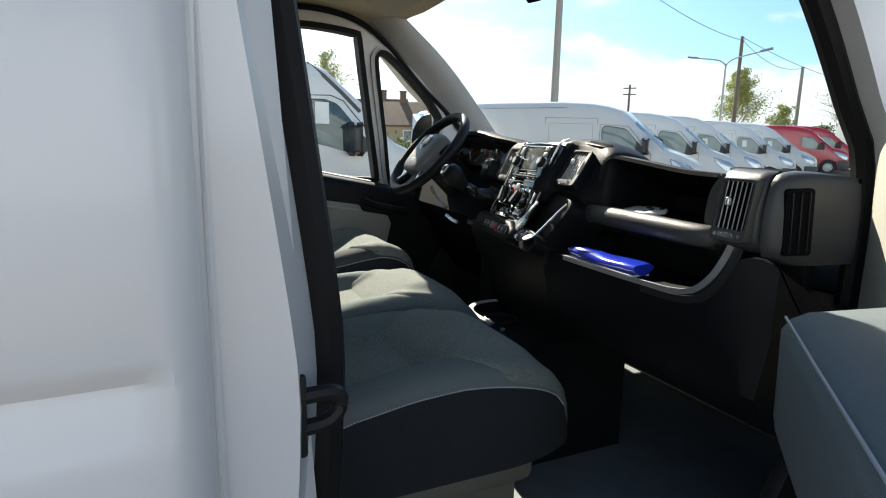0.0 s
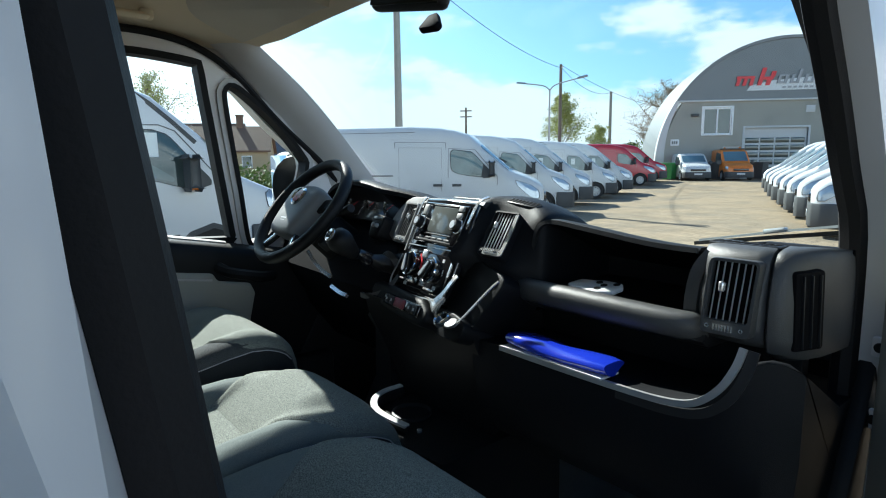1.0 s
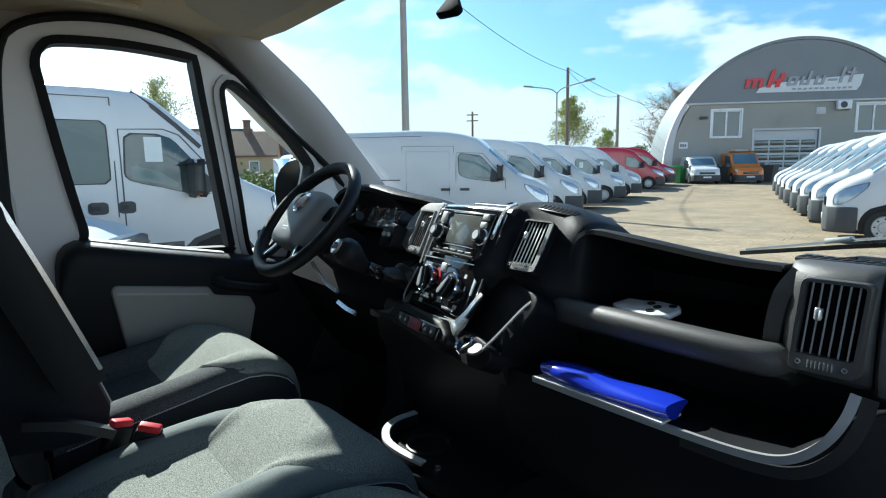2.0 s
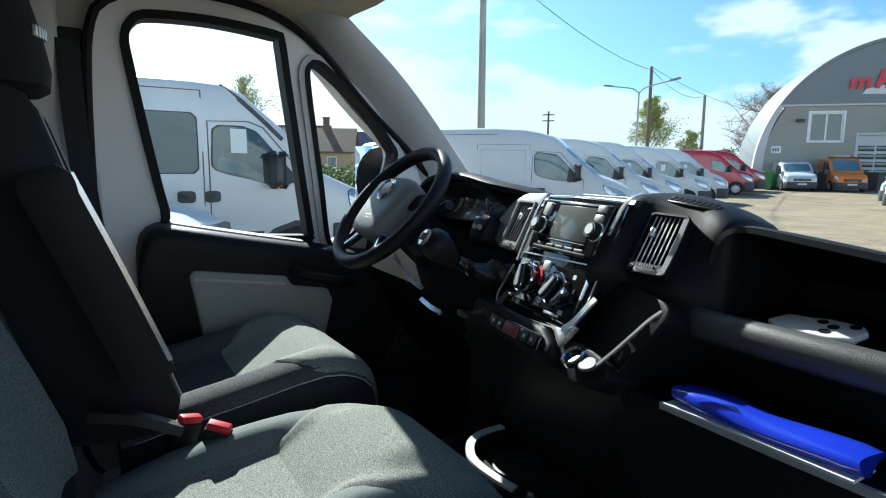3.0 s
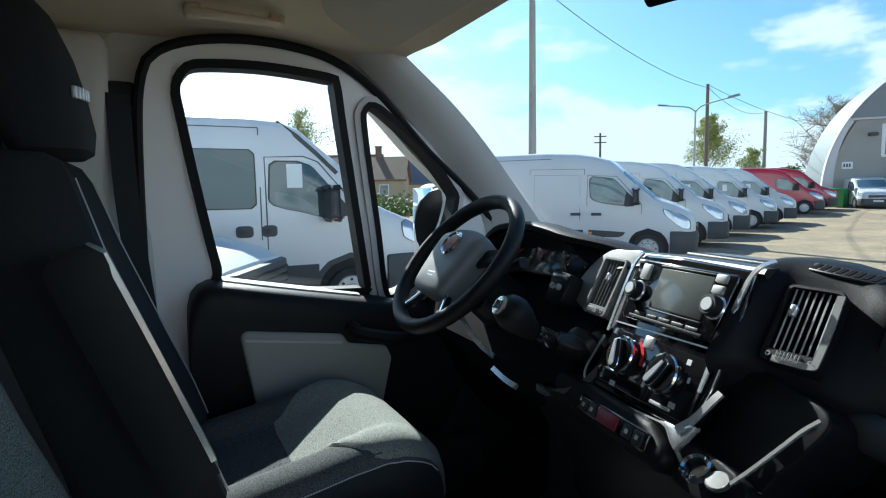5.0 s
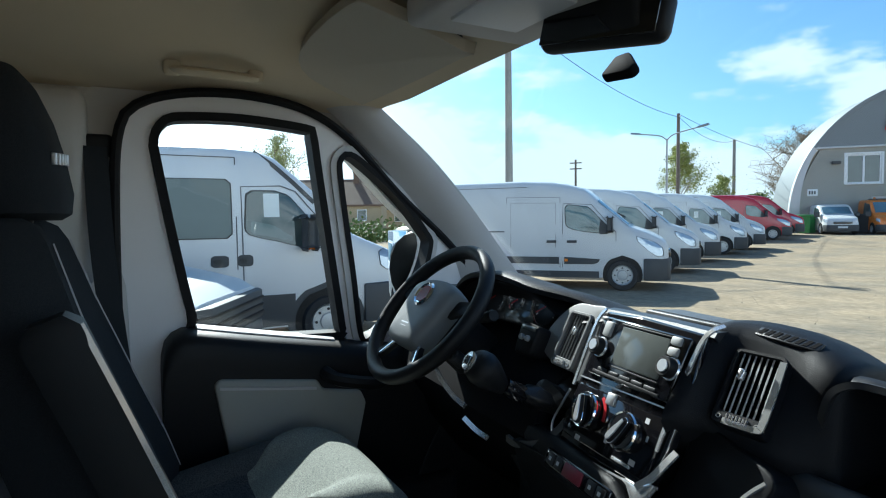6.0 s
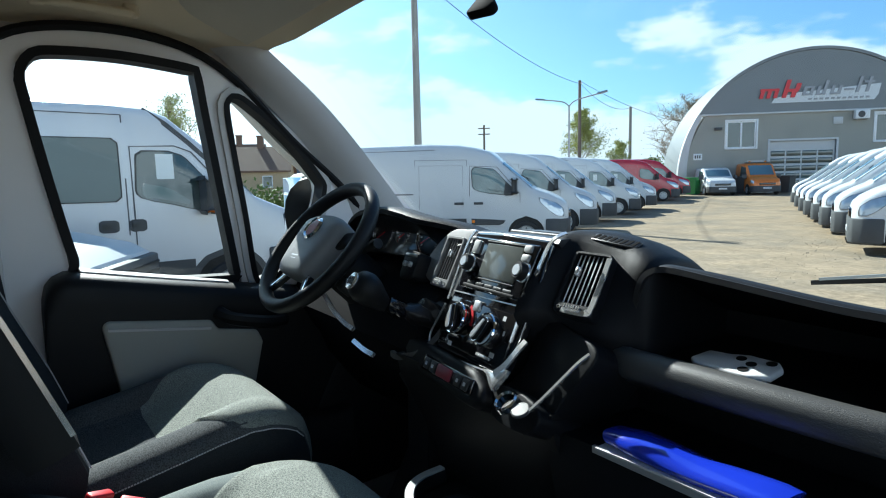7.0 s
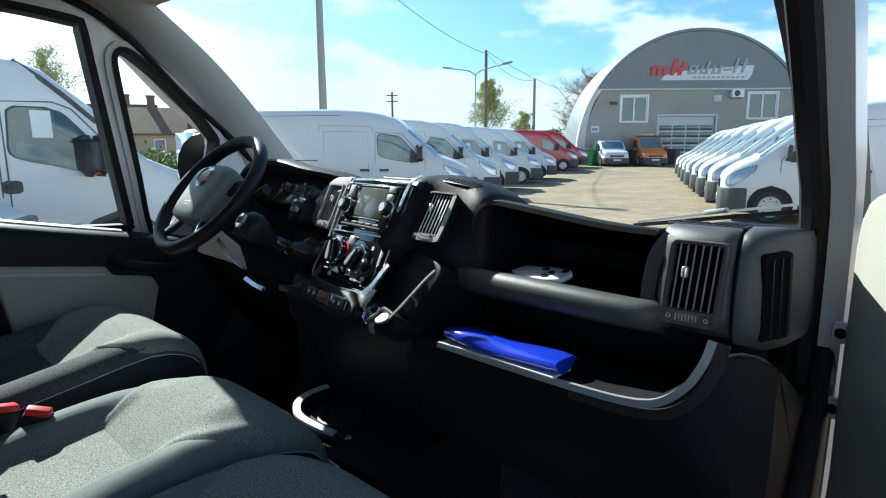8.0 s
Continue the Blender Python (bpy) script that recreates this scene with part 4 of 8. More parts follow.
for u, hgt in ((-3.75, 0.62), (-3.3, 0.62), (-2.85, 0.62)):
    stroke(u, 6.62, 0.24, hgt, SIGN_RED)
stroke(-3.7, 7.1, 1.15, 0.16, SIGN_RED, -0.215)
stroke(-2.3, 6.62, 0.28, 1.2, SIGN_RED)
stroke(-2.0, 7.0, 0.75, 0.2, SIGN_RED, -0.215)
stroke(-1.75, 6.62, 0.3, 0.42, SIGN_RED)
stroke(-1.45, 7.15, 0.3, 0.42, SIGN_RED)
for k, (u, hgt) in enumerate(((-1.0, 0.6), (-0.55, 0.6), (-0.15, 0.6), (0.25, 0.95), (0.75, 0.6), (1.2, 0.6))):
    stroke(u, 6.72, 0.2, hgt, SIGN_GREY)
for u in (-0.95, -0.1, 0.8):
    stroke(u, 6.72, 0.55, 0.13, SIGN_GREY, -0.215)
stroke(-0.8, 7.2, 0.5, 0.12, SIGN_GREY, -0.215)
stroke(1.65, 6.95, 0.6, 0.14, SIGN_GREY)
stroke(2.35, 6.8, 0.2, 1.05, SIGN_GREY)
stroke(2.95, 6.8, 0.2, 1.0, SIGN_GREY)
stroke(2.85, 7.4, 0.65, 0.14, SIGN_GREY, -0.215)
for k in range(11):
    stroke(-0.6 + k * 0.36, 6.40, 0.22, 0.13, SIGN_GREY, -0.18)

# bins
for u, mat, lab in ((-8.2, GREEN_BIN, "green plastic wheeled bin by the hangar"), (-2.15, BUMPER, "black plastic wheeled bin by the hangar"), (-5.0, BUMPER, "black plastic wheeled bin by the hangar")):
    x, y = at_front(u, 1.2)
    z = rise(x, y)
    b = thing("wheeled_bin", (x, y, z), lab, "bin", "bins at the hangar")
    part("tub", moved(loft([[(-0.3, -0.35, 0.05), (0.3, -0.35, 0.05), (0.3, 0.35, 0.05), (-0.3, 0.35, 0.05)], [(-0.42, -0.5, 1.1), (0.42, -0.5, 1.1), (0.42, 0.5, 1.1), (-0.42, 0.5, 1.1)]]), Matrix.Translation((x, y, z))), mat, b)
    part("lid", rbox(x - 0.46, x + 0.46, y - 0.54, y + 0.54, z + 1.1, z + 1.22, 0.04), mat, b)
    for s in (-1, 1):
        part("wheel", lathe([(0.09, -0.03), (0.1, 0), (0.09, 0.03), (0.001, 0.03)], frame_of((x + s * 0.3, y + 0.35, z + 0.1), (1, 0, 0)), 12), TYRE, b)

# ---------------- poles, wires ----------------


def rod(p, q, r0, r1, n=10):
    return sweep([p, q], round_profile(1.0, n), sizes=[r0, r1], up=(0.3, 1, 0.1))


main_at, mid_at, far_at, lamp_at = Vector((-20.07, 14.28, 0)), Vector((-29.3, 37.0, 0)), Vector((-36.2, 54.2, 0)), Vector((-24.75, 30.2, 0))
pole = thing("utility_pole", main_at, "tall grey concrete utility pole behind the vans", "pole", "utility poles")
part("shaft", rod(main_at, main_at + Vector((0, 0, 11.0)), 0.19, 0.13), CONCRETE, pole)
arm_dir = Vector((0.93, 0.37, 0))
part("crossarm", sweep([main_at + arm_dir * -0.8 + Vector((0, 0, 10.4)), main_at + arm_dir * 0.8 + Vector((0, 0, 10.4))], [(-0.05, -0.05), (0.05, -0.05), (0.05, 0.05), (-0.05, 0.05)]), GALV, pole)
pole = thing("utility_pole", mid_at, "weathered wooden utility pole beside the street lamp", "pole", "utility poles")
part("shaft", rod(mid_at, mid_at + Vector((0, 0, 9.5)), 0.17, 0.12), POLE_WOOD, pole)
part("insulator", lathe([(0.05, 0), (0.07, 0.08), (0.03, 0.16), (0.001, 0.16)], Matrix.Translation(mid_at + Vector((0.15, 0, 9.2))), 8), WHITE_PLASTIC, pole)
pole = thing("utility_pole", far_at, "distant grey utility pole", "pole", "utility poles")
part("shaft", rod(far_at, far_at + Vector((0, 0, 9.3)), 0.2, 0.15), CONCRETE, pole)
leaner = Vector((-29.5, 53.0, 0))
pole = thing("braced_pole", leaner, "leaning braced wooden pole beside the bare tree", "pole", "utility poles")
part("shaft", rod(leaner, leaner + Vector((0.1, 0, 6.4)), 0.13, 0.09), POLE_WOOD, pole)
part("brace", rod(leaner + Vector((-1.6, -1.0, 0)), leaner + Vector((0.05, 0, 5.2)), 0.11, 0.08), POLE_WOOD, pole)
pylon = Vector((-66.5, 60.3, 0))
pole = thing("pylon", pylon, "distant dark double power pole with crossarms", "pole", "utility poles")
part("shaft", rod(pylon, pylon + Vector((0, 0, 10.4)), 0.2, 0.15), POLE_WOOD, pole)
for z in (9.0, 9.9):
    part("crossarm", sweep([pylon + SIDE * -0.9 + Vector((0, 0, z)), pylon + SIDE * 0.9 + Vector((0, 0, z))], [(-0.08, -0.08), (0.08, -0.08), (0.08, 0.08), (-0.08, 0.08)]), POLE_WOOD, pole)
lamp = thing("street_lamp", lamp_at, "grey twin-arm street lamp behind the vans", "street lamp")
part("pole", rod(lamp_at, lamp_at + Vector((0, 0, 6.6)), 0.09, 0.055), GALV, lamp)
for s, reach in ((-1, 1.95), (1, 2.1)):
    d = Vector((0.97, 0.24, 0)) * s
    tip = lamp_at + d * reach + Vector((0, 0, 7.12))
    part("arm", sweep(smooth_path([lamp_at + Vector((0, 0, 6.5)), lamp_at + d * 0.5 + Vector((0, 0, 6.85)), tip]), round_profile(0.04, 6), up=(0.2, 1, 0)), GALV, lamp)
    part("lantern", sweep([tip - d * 0.1, tip + d * 0.55 + Vector((0, 0, 0.1))], [(-0.12, -0.05), (0.12, -0.05), (0.08, 0.06), (-0.08, 0.06)]), GALV, lamp)


def wire(name, p, q, sag):
    pts = [p.lerp(q, i / 24) - Vector((0, 0, sag * 4 * (i / 24) * (1 - i / 24))) for i in range(25)]
    single(name, sweep(pts, round_profile(0.018, 5), up=(0.2, 0.1, 1)), CABLE, "thin black overhead cable strung between the poles", "cable", "overhead cables")


wire("overhead_cable", main_at + Vector((0, 0, 10.6)), mid_at + Vector((0.1, 0, 9.2)), 0.7)
wire("overhead_cable", mid_at + Vector((0.1, 0, 9.2)), far_at + Vector((0, 0, 9.2)), 0.8)
wire("overhead_cable", mid_at + Vector((0.1, 0, 9.4)), far_at + Vector((3, 14, 8.0)), 1.2)
wire("overhead_cable", main_at + Vector((0, 0, 10.6)), main_at + Vector((-6, -26, 10.2)), 0.7)

# ---------------- trees ----------------


def tree(name, at, height, label, bark, leaf, seed, spread=0.32, leaves=2600, size=0.1, bare=False, low=0.3):
    rng = random.Random(seed)
    at = Vector(at)
    t = thing(name, at, label, "tree", "trees round the yard")
    limbs, ends = [], []
    top = at + Vector((rng.uniform(-0.2, 0.2), rng.uniform(-0.2, 0.2), height))
    trunk = [at.lerp(top, k / 6) + Vector((rng.uniform(-1, 1), rng.uniform(-1, 1), 0)) * height * 0.012 for k in range(7)]
    limbs.append(sweep(trunk, round_profile(1, 7), sizes=[height * 0.02 * (1 - 0.13 * k) for k in range(7)], up=(0.3, 1, 0)))
    for k in range(44 if bare else 22):
        f = rng.uniform(low, 0.93)
        root = at.lerp(top, f)
        a, reach = rng.uniform(0, 6.28), height * spread * (1.15 - f) * rng.uniform(0.6, 1.25)
        tip = root + Vector((math.cos(a) * reach, math.sin(a) * reach, reach * rng.uniform(0.5, 1.5)))
        mid = root.lerp(tip, 0.5) + Vector((0, 0, reach * 0.15))
        limbs.append(sweep([root, mid, tip], round_profile(1, 5), sizes=[height * 0.007, height * 0.004, height * 0.0015], up=(0.3, 1, 0.2)))
        ends += [(mid, reach * 0.4), (tip, reach * 0.45), (mid.lerp(tip, 0.5), reach * 0.4)]
        for _ in range(7 if bare else 3):
            p = mid.lerp(tip, rng.random())
            q = p + Vector((rng.uniform(-1, 1), rng.uniform(-1, 1), rng.uniform(-0.1, 1))) * reach * 0.5
            limbs.append(sweep([p, q], round_profile(1, 4), sizes=[height * 0.003, height * 0.001], up=(0.3, 1, 0.2)))
            ends.append((q, reach * 0.3))
            if bare:
                for _ in range(4):
                    p2 = p.lerp(q, rng.uniform(0.3, 1))
                    q2 = p2 + Vector((rng.uniform(-1, 1), rng.uniform(-1, 1), rng.uniform(-0.1, 1))) * reach * 0.3
                    limbs.append(sweep([p2, q2], round_profile(1, 3), sizes=[height * 0.002, height * 0.0008], up=(0.3, 1, 0.2)))
    part("trunk", joined(*limbs), bark, t)
    verts, faces = [], []
    for _ in range(leaves):
        c, r = ends[rng.randrange(len(ends))]
        p = c + Vector((rng.gauss(0, 0.5), rng.gauss(0, 0.5), rng.gauss(-0.15, 0.5))) * max(r, 0.25)
        u = Vector((rng.gauss(0, 1), rng.gauss(0, 1), rng.gauss(0, 1))).normalized() * size * rng.uniform(0.6, 1.5)
        v = u.orthogonal().normalized() * size * rng.uniform(0.4, 0.9)
        k = len(verts)
        verts += [p - u, p + v, p + u, p - v]
        faces.append((k, k + 1, k + 2, k + 3))
    me = bpy.data.meshes.new("crown")
    me.from_pydata([tuple(v) for v in verts], [], faces)
    me.materials.append(leaf)
    crown = new("crown", me)
    crown.parent, crown.matrix_parent_inverse = t, Matrix.Translation(at).inverted()
    return t


tree("birch", (-31.5, 40.0, 0), 7.9, "birch with thin young yellow-green leaves", BIRCH, LEAF, 3, 0.27, 12000, 0.06, low=0.12)
tree("birch", (-29.6, 42.5, 0), 4.6, "small birch with young yellow-green leaves", BIRCH, LEAF, 5, 0.36, 3500, 0.06)
tree("bare_tree", (-30.2, 56.0, 0), 9.2, "broad tree almost bare in early spring", TWIG, TWIG, 9, 0.46, 2500, 0.05, bare=True, low=0.25)
tree("bare_tree", (-33.0, 59.0, 0), 6.6, "broad tree almost bare in early spring", TWIG, TWIG, 12, 0.50, 1500, 0.05, bare=True, low=0.25)
tree("leafy_tree", (-38.0, 8.1, 0), 6.9, "tree with sparse fresh green leaves", BARK, LEAF_PALE, 17, 0.42, 4200, 0.06)
tree("leafy_tree", (-36.0, 58.0, 0), 3.6, "low green tree behind the row of vans", BARK, LEAF_DARK, 22, 0.5, 1500, 0.11)
tree("leafy_tree", (-27.0, 50.5, 0), 3.4, "low green bush beside the hangar", BARK, LEAF, 23, 0.6, 1500, 0.10, low=0.1)


def hedge():
    rng = random.Random(8)
    verts, faces = [], []
    for _ in range(9000):
        f = rng.random()
        p = Vector((-34, 6, 0)).lerp(Vector((-44, 60, 0)), f) + Vector((rng.gauss(0, 0.7), rng.gauss(0, 0.7), abs(rng.gauss(0, 0.75))))
        u = Vector((rng.gauss(0, 1), rng.gauss(0, 1), rng.gauss(0, 1))).normalized() * 0.16
        v = u.orthogonal().normalized() * 0.1
        k = len(verts)
        verts += [p - u, p + v, p + u, p - v]
        faces.append((k, k + 1, k + 2, k + 3))
    me = bpy.data.meshes.new("hedge")
    me.from_pydata([tuple(v) for v in verts], [], faces)
    me.materials.append(LEAF_DARK)
    tagged(new("hedge", me), "low green hedge along the far side of the yard", "hedge", kind="stuff")


hedge()

# ---------------- houses past the fence ----------------


def house(at, turn, w, d, wall_h, roof_h, label, roof_mat, chimney=True):
    m = pose(at[0], at[1], 0, 0, 0, turn)
    h = thing("house", (0, 0, 0), label, "house", "houses beyond the yard")
    h.matrix_basis = m
    part("wall", joined(rbox(-w / 2, w / 2, -d / 2, d / 2, 0, wall_h, 0), prism([(-d / 2, wall_h), (d / 2, wall_h), (0, wall_h + roof_h)], "x", -w / 2, w / 2)), WALL_TAN, h)
    e = 0.35
    for s in (-1, 1):
        part("roof", prism([(s * (d / 2 + e), wall_h - e * roof_h / (d / 2)), (s * (d / 2 + e), wall_h - e * roof_h / (d / 2) + 0.18), (0, wall_h + roof_h + 0.2), (0, wall_h + roof_h + 0.02)], "x", -w / 2 - e, w / 2 + e), roof_mat, h)
    if chimney:
        part("chimney", joined(rbox(w * 0.2, w * 0.2 + 0.7, -0.35, 0.35, wall_h, wall_h + roof_h + 1.3, 0.02), rbox(w * 0.2 - 0.08, w * 0.2 + 0.78, -0.43, 0.43, wall_h + roof_h + 1.3, wall_h + roof_h + 1.45, 0.02)), ROOF_TILE, h)
    for k in range(3):
        x = -w * 0.33 + k * w * 0.3
        win = part("window", rbox(x, x + 1.1, -d / 2 - 0.06, -d / 2 + 0.02, wall_h - 1.9, wall_h - 0.6, 0.01), WHITE_FRAME, h)
        part("pane", rbox(x + 0.1, x + 1.0, -d / 2 - 0.08, -d / 2 - 0.05, wall_h - 1.8, wall_h - 0.7, 0), DARK_GLASS, win)
    return h


house((-66.0, 21.5), 62, 12, 8, 3.4, 2.6, "tan house with a brown tiled gable roof", ROOF_TILE)
house((-74.0, 33.0), 70, 10, 8, 3.2, 3.2, "tan house with a slate-blue gable roof", ROOF_BLUE)
house((-80.0, 40.5), 100, 11, 8, 3.0, 3.0, "tan house with a slate-blue gable roof", ROOF_BLUE)
house((-82.0, 24.5), 60, 12, 8, 4.0, 3.4, "tan house with a brown tiled gable roof", ROOF_TILE)

# ---------------- the cab: x across (driver at -x), y ahead, z up ----------------
CAB = Matrix.Translation((0, 0, 1.55)) @ Matrix.Diagonal((1.06, 1.06, 1.06, 1)) @ Matrix.Translation((0, 0, -1.55))


def cab_thing(name, at, label, category, group=""):
    return thing(name, CAB @ Vector(at), label, category, group)


def cp(name, bm, mat, owner, label="", smooth=40):
    return part(name, moved(bm, CAB), mat, owner, label, smooth)


def cs(name, bm, mat, label="", category="", group="", kind="structure", smooth=40):
    return single(name, moved(bm, CAB), mat, label, category, group, kind, smooth)


def strip(path, w, t, up=(0, -1, 0), steps=6, closed=False):
    """A flat trim strip along a curve, w wide and t thick."""
    return sweep(smooth_path(path, steps, closed), [(-w / 2, -t / 2), (w / 2, -t / 2), (w / 2, t / 2), (-w / 2, t / 2)], closed, up)


# floor, bulkhead, roof lining
cs("floor", rbox(-0.95, 0.98, -1.05, 0.75, 0.56, 0.61, 0.01), FLOOR_MAT, "grey rubber cab floor mat, worn and dusty", "floor")
cs("floor_step", rbox(0.84, 1.0, -0.72, 0.25, 0.38, 0.55, 0.02), FLOOR_MAT, "black ribbed entry step below the door", "step")
cs("wall_rear", joined(rbox(-0.98, -0.30, -1.06, -1.02, 0.6, 2.02, 0.0), rbox(0.42, 0.98, -1.06, -1.02, 0.6, 2.02, 0), rbox(-0.30, 0.42, -1.06, -1.02, 0.6, 1.42, 0), rbox(-0.30, 0.42, -1.06, -1.02, 1.86, 2.02, 0)), INNER_WHITE, "white painted bulkhead behind the seats with a window", "wall")


def lining():
    rows = []
    for y, z, e in ((-1.05, 1.99, 1.0), (-0.9, 2.02, 1.0), (-0.6, 2.045, 1.0), (-0.42, 2.05, 1.0), (-0.3, 2.03, 1.0), (-0.16, 1.985, 1.0), (-0.07, 1.952, 1.0), (-0.028, 1.940, 1.0)):
        edge = 1.93 + 0.02 * min(1, max(0, (-y - 0.1) / 0.3))
        row = [(-0.93, y, edge - 0.02), (-0.90, y, edge), (-0.84, y, edge + 0.015), (-0.74, y, (z + edge) / 2 + 0.012), (-0.6, y, z), (-0.3, y, z + 0.006), (0, y, z + 0.008)]
        rows.append(row + [(-x, y2, z2) for x, y2, z2 in row[-2::-1]])
    top = [[(x, y, z + 0.05) for x, y, z in row] for row in rows]
    return loft([a + b[::-1] for a, b in zip(rows, top)])


cs("ceiling", lining(), LINER, "beige felt roof lining of the cab", "ceiling")
cs("outer_roof", rbox(-0.97, 0.97, -3.62, -0.02, 2.10, 2.13, 0.01), WHITE_PAINT, "white outer roof skin of the van", "roof")
# the raised overhead console band and visors
for s in (-1, 1):
    v = cab_thing("sun_visor", (s * 0.42, -0.1, 1.98), "beige folded sun visor under the roof lining", "sun visor", "sun visors")
    pts = [(-0.70, -0.065), (-0.66, -0.20), (-0.52, -0.262), (-0.24, -0.262), (-0.20, -0.22), (-0.20, -0.055), (-0.23, -0.04), (-0.66, -0.045)]
    blade = prism([(p.x, p.y) for p in smooth_path([(-s * x if s > 0 else x, y, 0) for x, y in pts], 3, True)], "z", -0.010, 0.012, 0.008, 3)
    cp("blade", moved(blade, pose(0, -0.062, 1.934, -16, 0, 0)), VISOR, v)
    cp("pivot", sweep([(s * 0.68, -0.12, 1.962), (s * 0.70, -0.12, 1.985)], round_profile(0.012, 8), up=(0, 1, 0)), PLASTIC, v)
    cp("clip", rbox(s * 0.225 - 0.016, s * 0.225 + 0.016, -0.135, -0.11, 1.945, 1.975, 0.007), PLASTIC, v, "black visor clip")
    g = cab_thing("grab_handle", (s * 0.78, -0.46, 1.98), "beige grab handle moulded to the roof lining", "handle", "grab handles")
    cp("grip", sweep(smooth_path([(s * 0.755, -0.535, 1.992), (s * 0.738, -0.52, 1.986), (s * 0.733, -0.45, 1.984), (s * 0.738, -0.38, 1.983), (s * 0.755, -0.365, 1.988)]), round_profile(0.016, 10, 0.6)), LINER, g)
    for y in (-0.54, -0.36):
        cp("mount", rbox(s * 0.755 - 0.016, s * 0.755 + 0.014, y - 0.018, y + 0.018, 1.976, 2.01, 0.010, 3), LINER, g)
mirror = cab_thing("rear_view_mirror", (0.08, -0.04, 1.95), "black rear-view mirror hanging from the windscreen top", "mirror")
cp("housing", moved(rbox(-0.10, 0.10, -0.018, 0.018, -0.034, 0.034, 0.016, 3), pose(0.075, -0.06, 1.912, -8, 8, 12)), PLASTIC_SOFT, mirror)
cp("glass", moved(rbox(-0.092, 0.092, -0.0205, -0.017, -0.027, 0.027, 0.008), pose(0.075, -0.06, 1.912, -8, 8, 12)), DARK_MIRROR, mirror)
cp("stalk", sweep([(0.05, -0.04, 1.93), (0.03, 0.0, 1.955)], round_profile(0.01, 8)), PLASTIC, mirror)
lampc = cab_thing("dome_lamp", (-0.02, -0.16, 1.99), "grey roof console with dome lamp", "lamp")
cp("housing", rbox(-0.14, 0.14, -0.26, -0.03, 1.94, 1.99, 0.015, 3), PILLAR_TRIM, lampc)
cp("lens", rbox(-0.07, 0.07, -0.22, -0.1, 1.935, 1.945, 0.004), WHITE_PLASTIC, lampc)

for s in (-1, 1):
    cs("roof_rail_left" if s < 0 else "roof_rail_right", rbox(s * 0.99, s * 0.885, -1.06, 0.0, 1.955, 2.10, 0.01), PILLAR_TRIM, "pale roof rail above the door", "rail")
# footwell sides
for s in (-1, 1):
    cs("footwell_left" if s < 0 else "footwell_right", prism([(-0.02, 0.58), (0.76, 0.58), (0.76, 1.34), (0.30, 1.34), (0.24, 1.2), (0.10, 0.95), (-0.02, 0.72)], "x", s * 0.80, s * 0.835, 0.01), PLASTIC_SOFT, "black side lining of the footwell", "lining")

# windscreen
GX = 0.80


def screen_point(u, v):
    """u across -1..1, v up 0..1 along the windscreen."""
    bow = 1 - u * u
    top = Vector((u * GX * 0.965, -0.005 + 0.03 * bow, 1.93 + 0.03 * bow))
    low = Vector((u * (GX + 0.07), 0.685 + 0.14 * bow, 1.25))
    p = low.lerp(top, v)
    p.y += 0.03 * math.sin(math.pi * v)
    return p


rows = [[screen_point(-1 + i / 8, 1.07 * j / 8) for i in range(17)] for j in range(9)]
wind = cs("windscreen", loft([a + [p + Vector((0, 0.004, 0.003)) for p in a[::-1]] for a in rows]), GLASS, "clear windscreen of the cab", "windscreen")
wind.visible_shadow = False
sens = cab_thing("rain_sensor", (0.0, 0.07, 1.887), "black rain sensor pod stuck to the windscreen", "sensor")
cp("pod", moved(prism([(-0.032, -0.02), (-0.026, 0.026), (0.0, 0.03), (0.034, -0.012), (0.028, -0.026)], "y", -0.012, 0.008, 0.006), pose(0.0, 0.06, 1.884, -42, 0, 6)), WELL, sens)
wiper = cab_thing("windscreen_wiper", (0.35, 0.66, 1.40), "black windscreen wiper lying at the foot of the glass", "wiper")
cp("arm", sweep([(0.30, 0.765, 1.352), (0.52, 0.715, 1.398), (0.72, 0.645, 1.437)], [(-0.004, -0.003), (0.004, -0.003), (0.004, 0.003), (-0.004, 0.003)]), GALV, wiper)
cp("blade", sweep([(0.28, 0.78, 1.340), (0.52, 0.725, 1.384), (0.74, 0.65, 1.424)], [(-0.004, -0.005), (0.004, -0.005), (0.004, 0.005), (-0.004, 0.005)]), RUBBER, wiper)
cp("knuckle", moved(rbox(-0.03, 0.03, -0.008, 0.008, -0.006, 0.006, 0.004), pose(0.51, 0.716, 1.399, 0, -11, -17)), GALV, wiper)
cs("cowl", loft([[(x, 0.69 + 0.14 * (1 - (x / 0.86) ** 2), 1.245), (x, 0.98, 1.20), (x, 0.98, 1.12), (x, 0.66, 1.12)] for x in [-0.86 + 0.172 * i for i in range(11)]]), BUMPER, "black scuttle panel below the windscreen", "panel")

# ---------------- pillars and doors ----------------


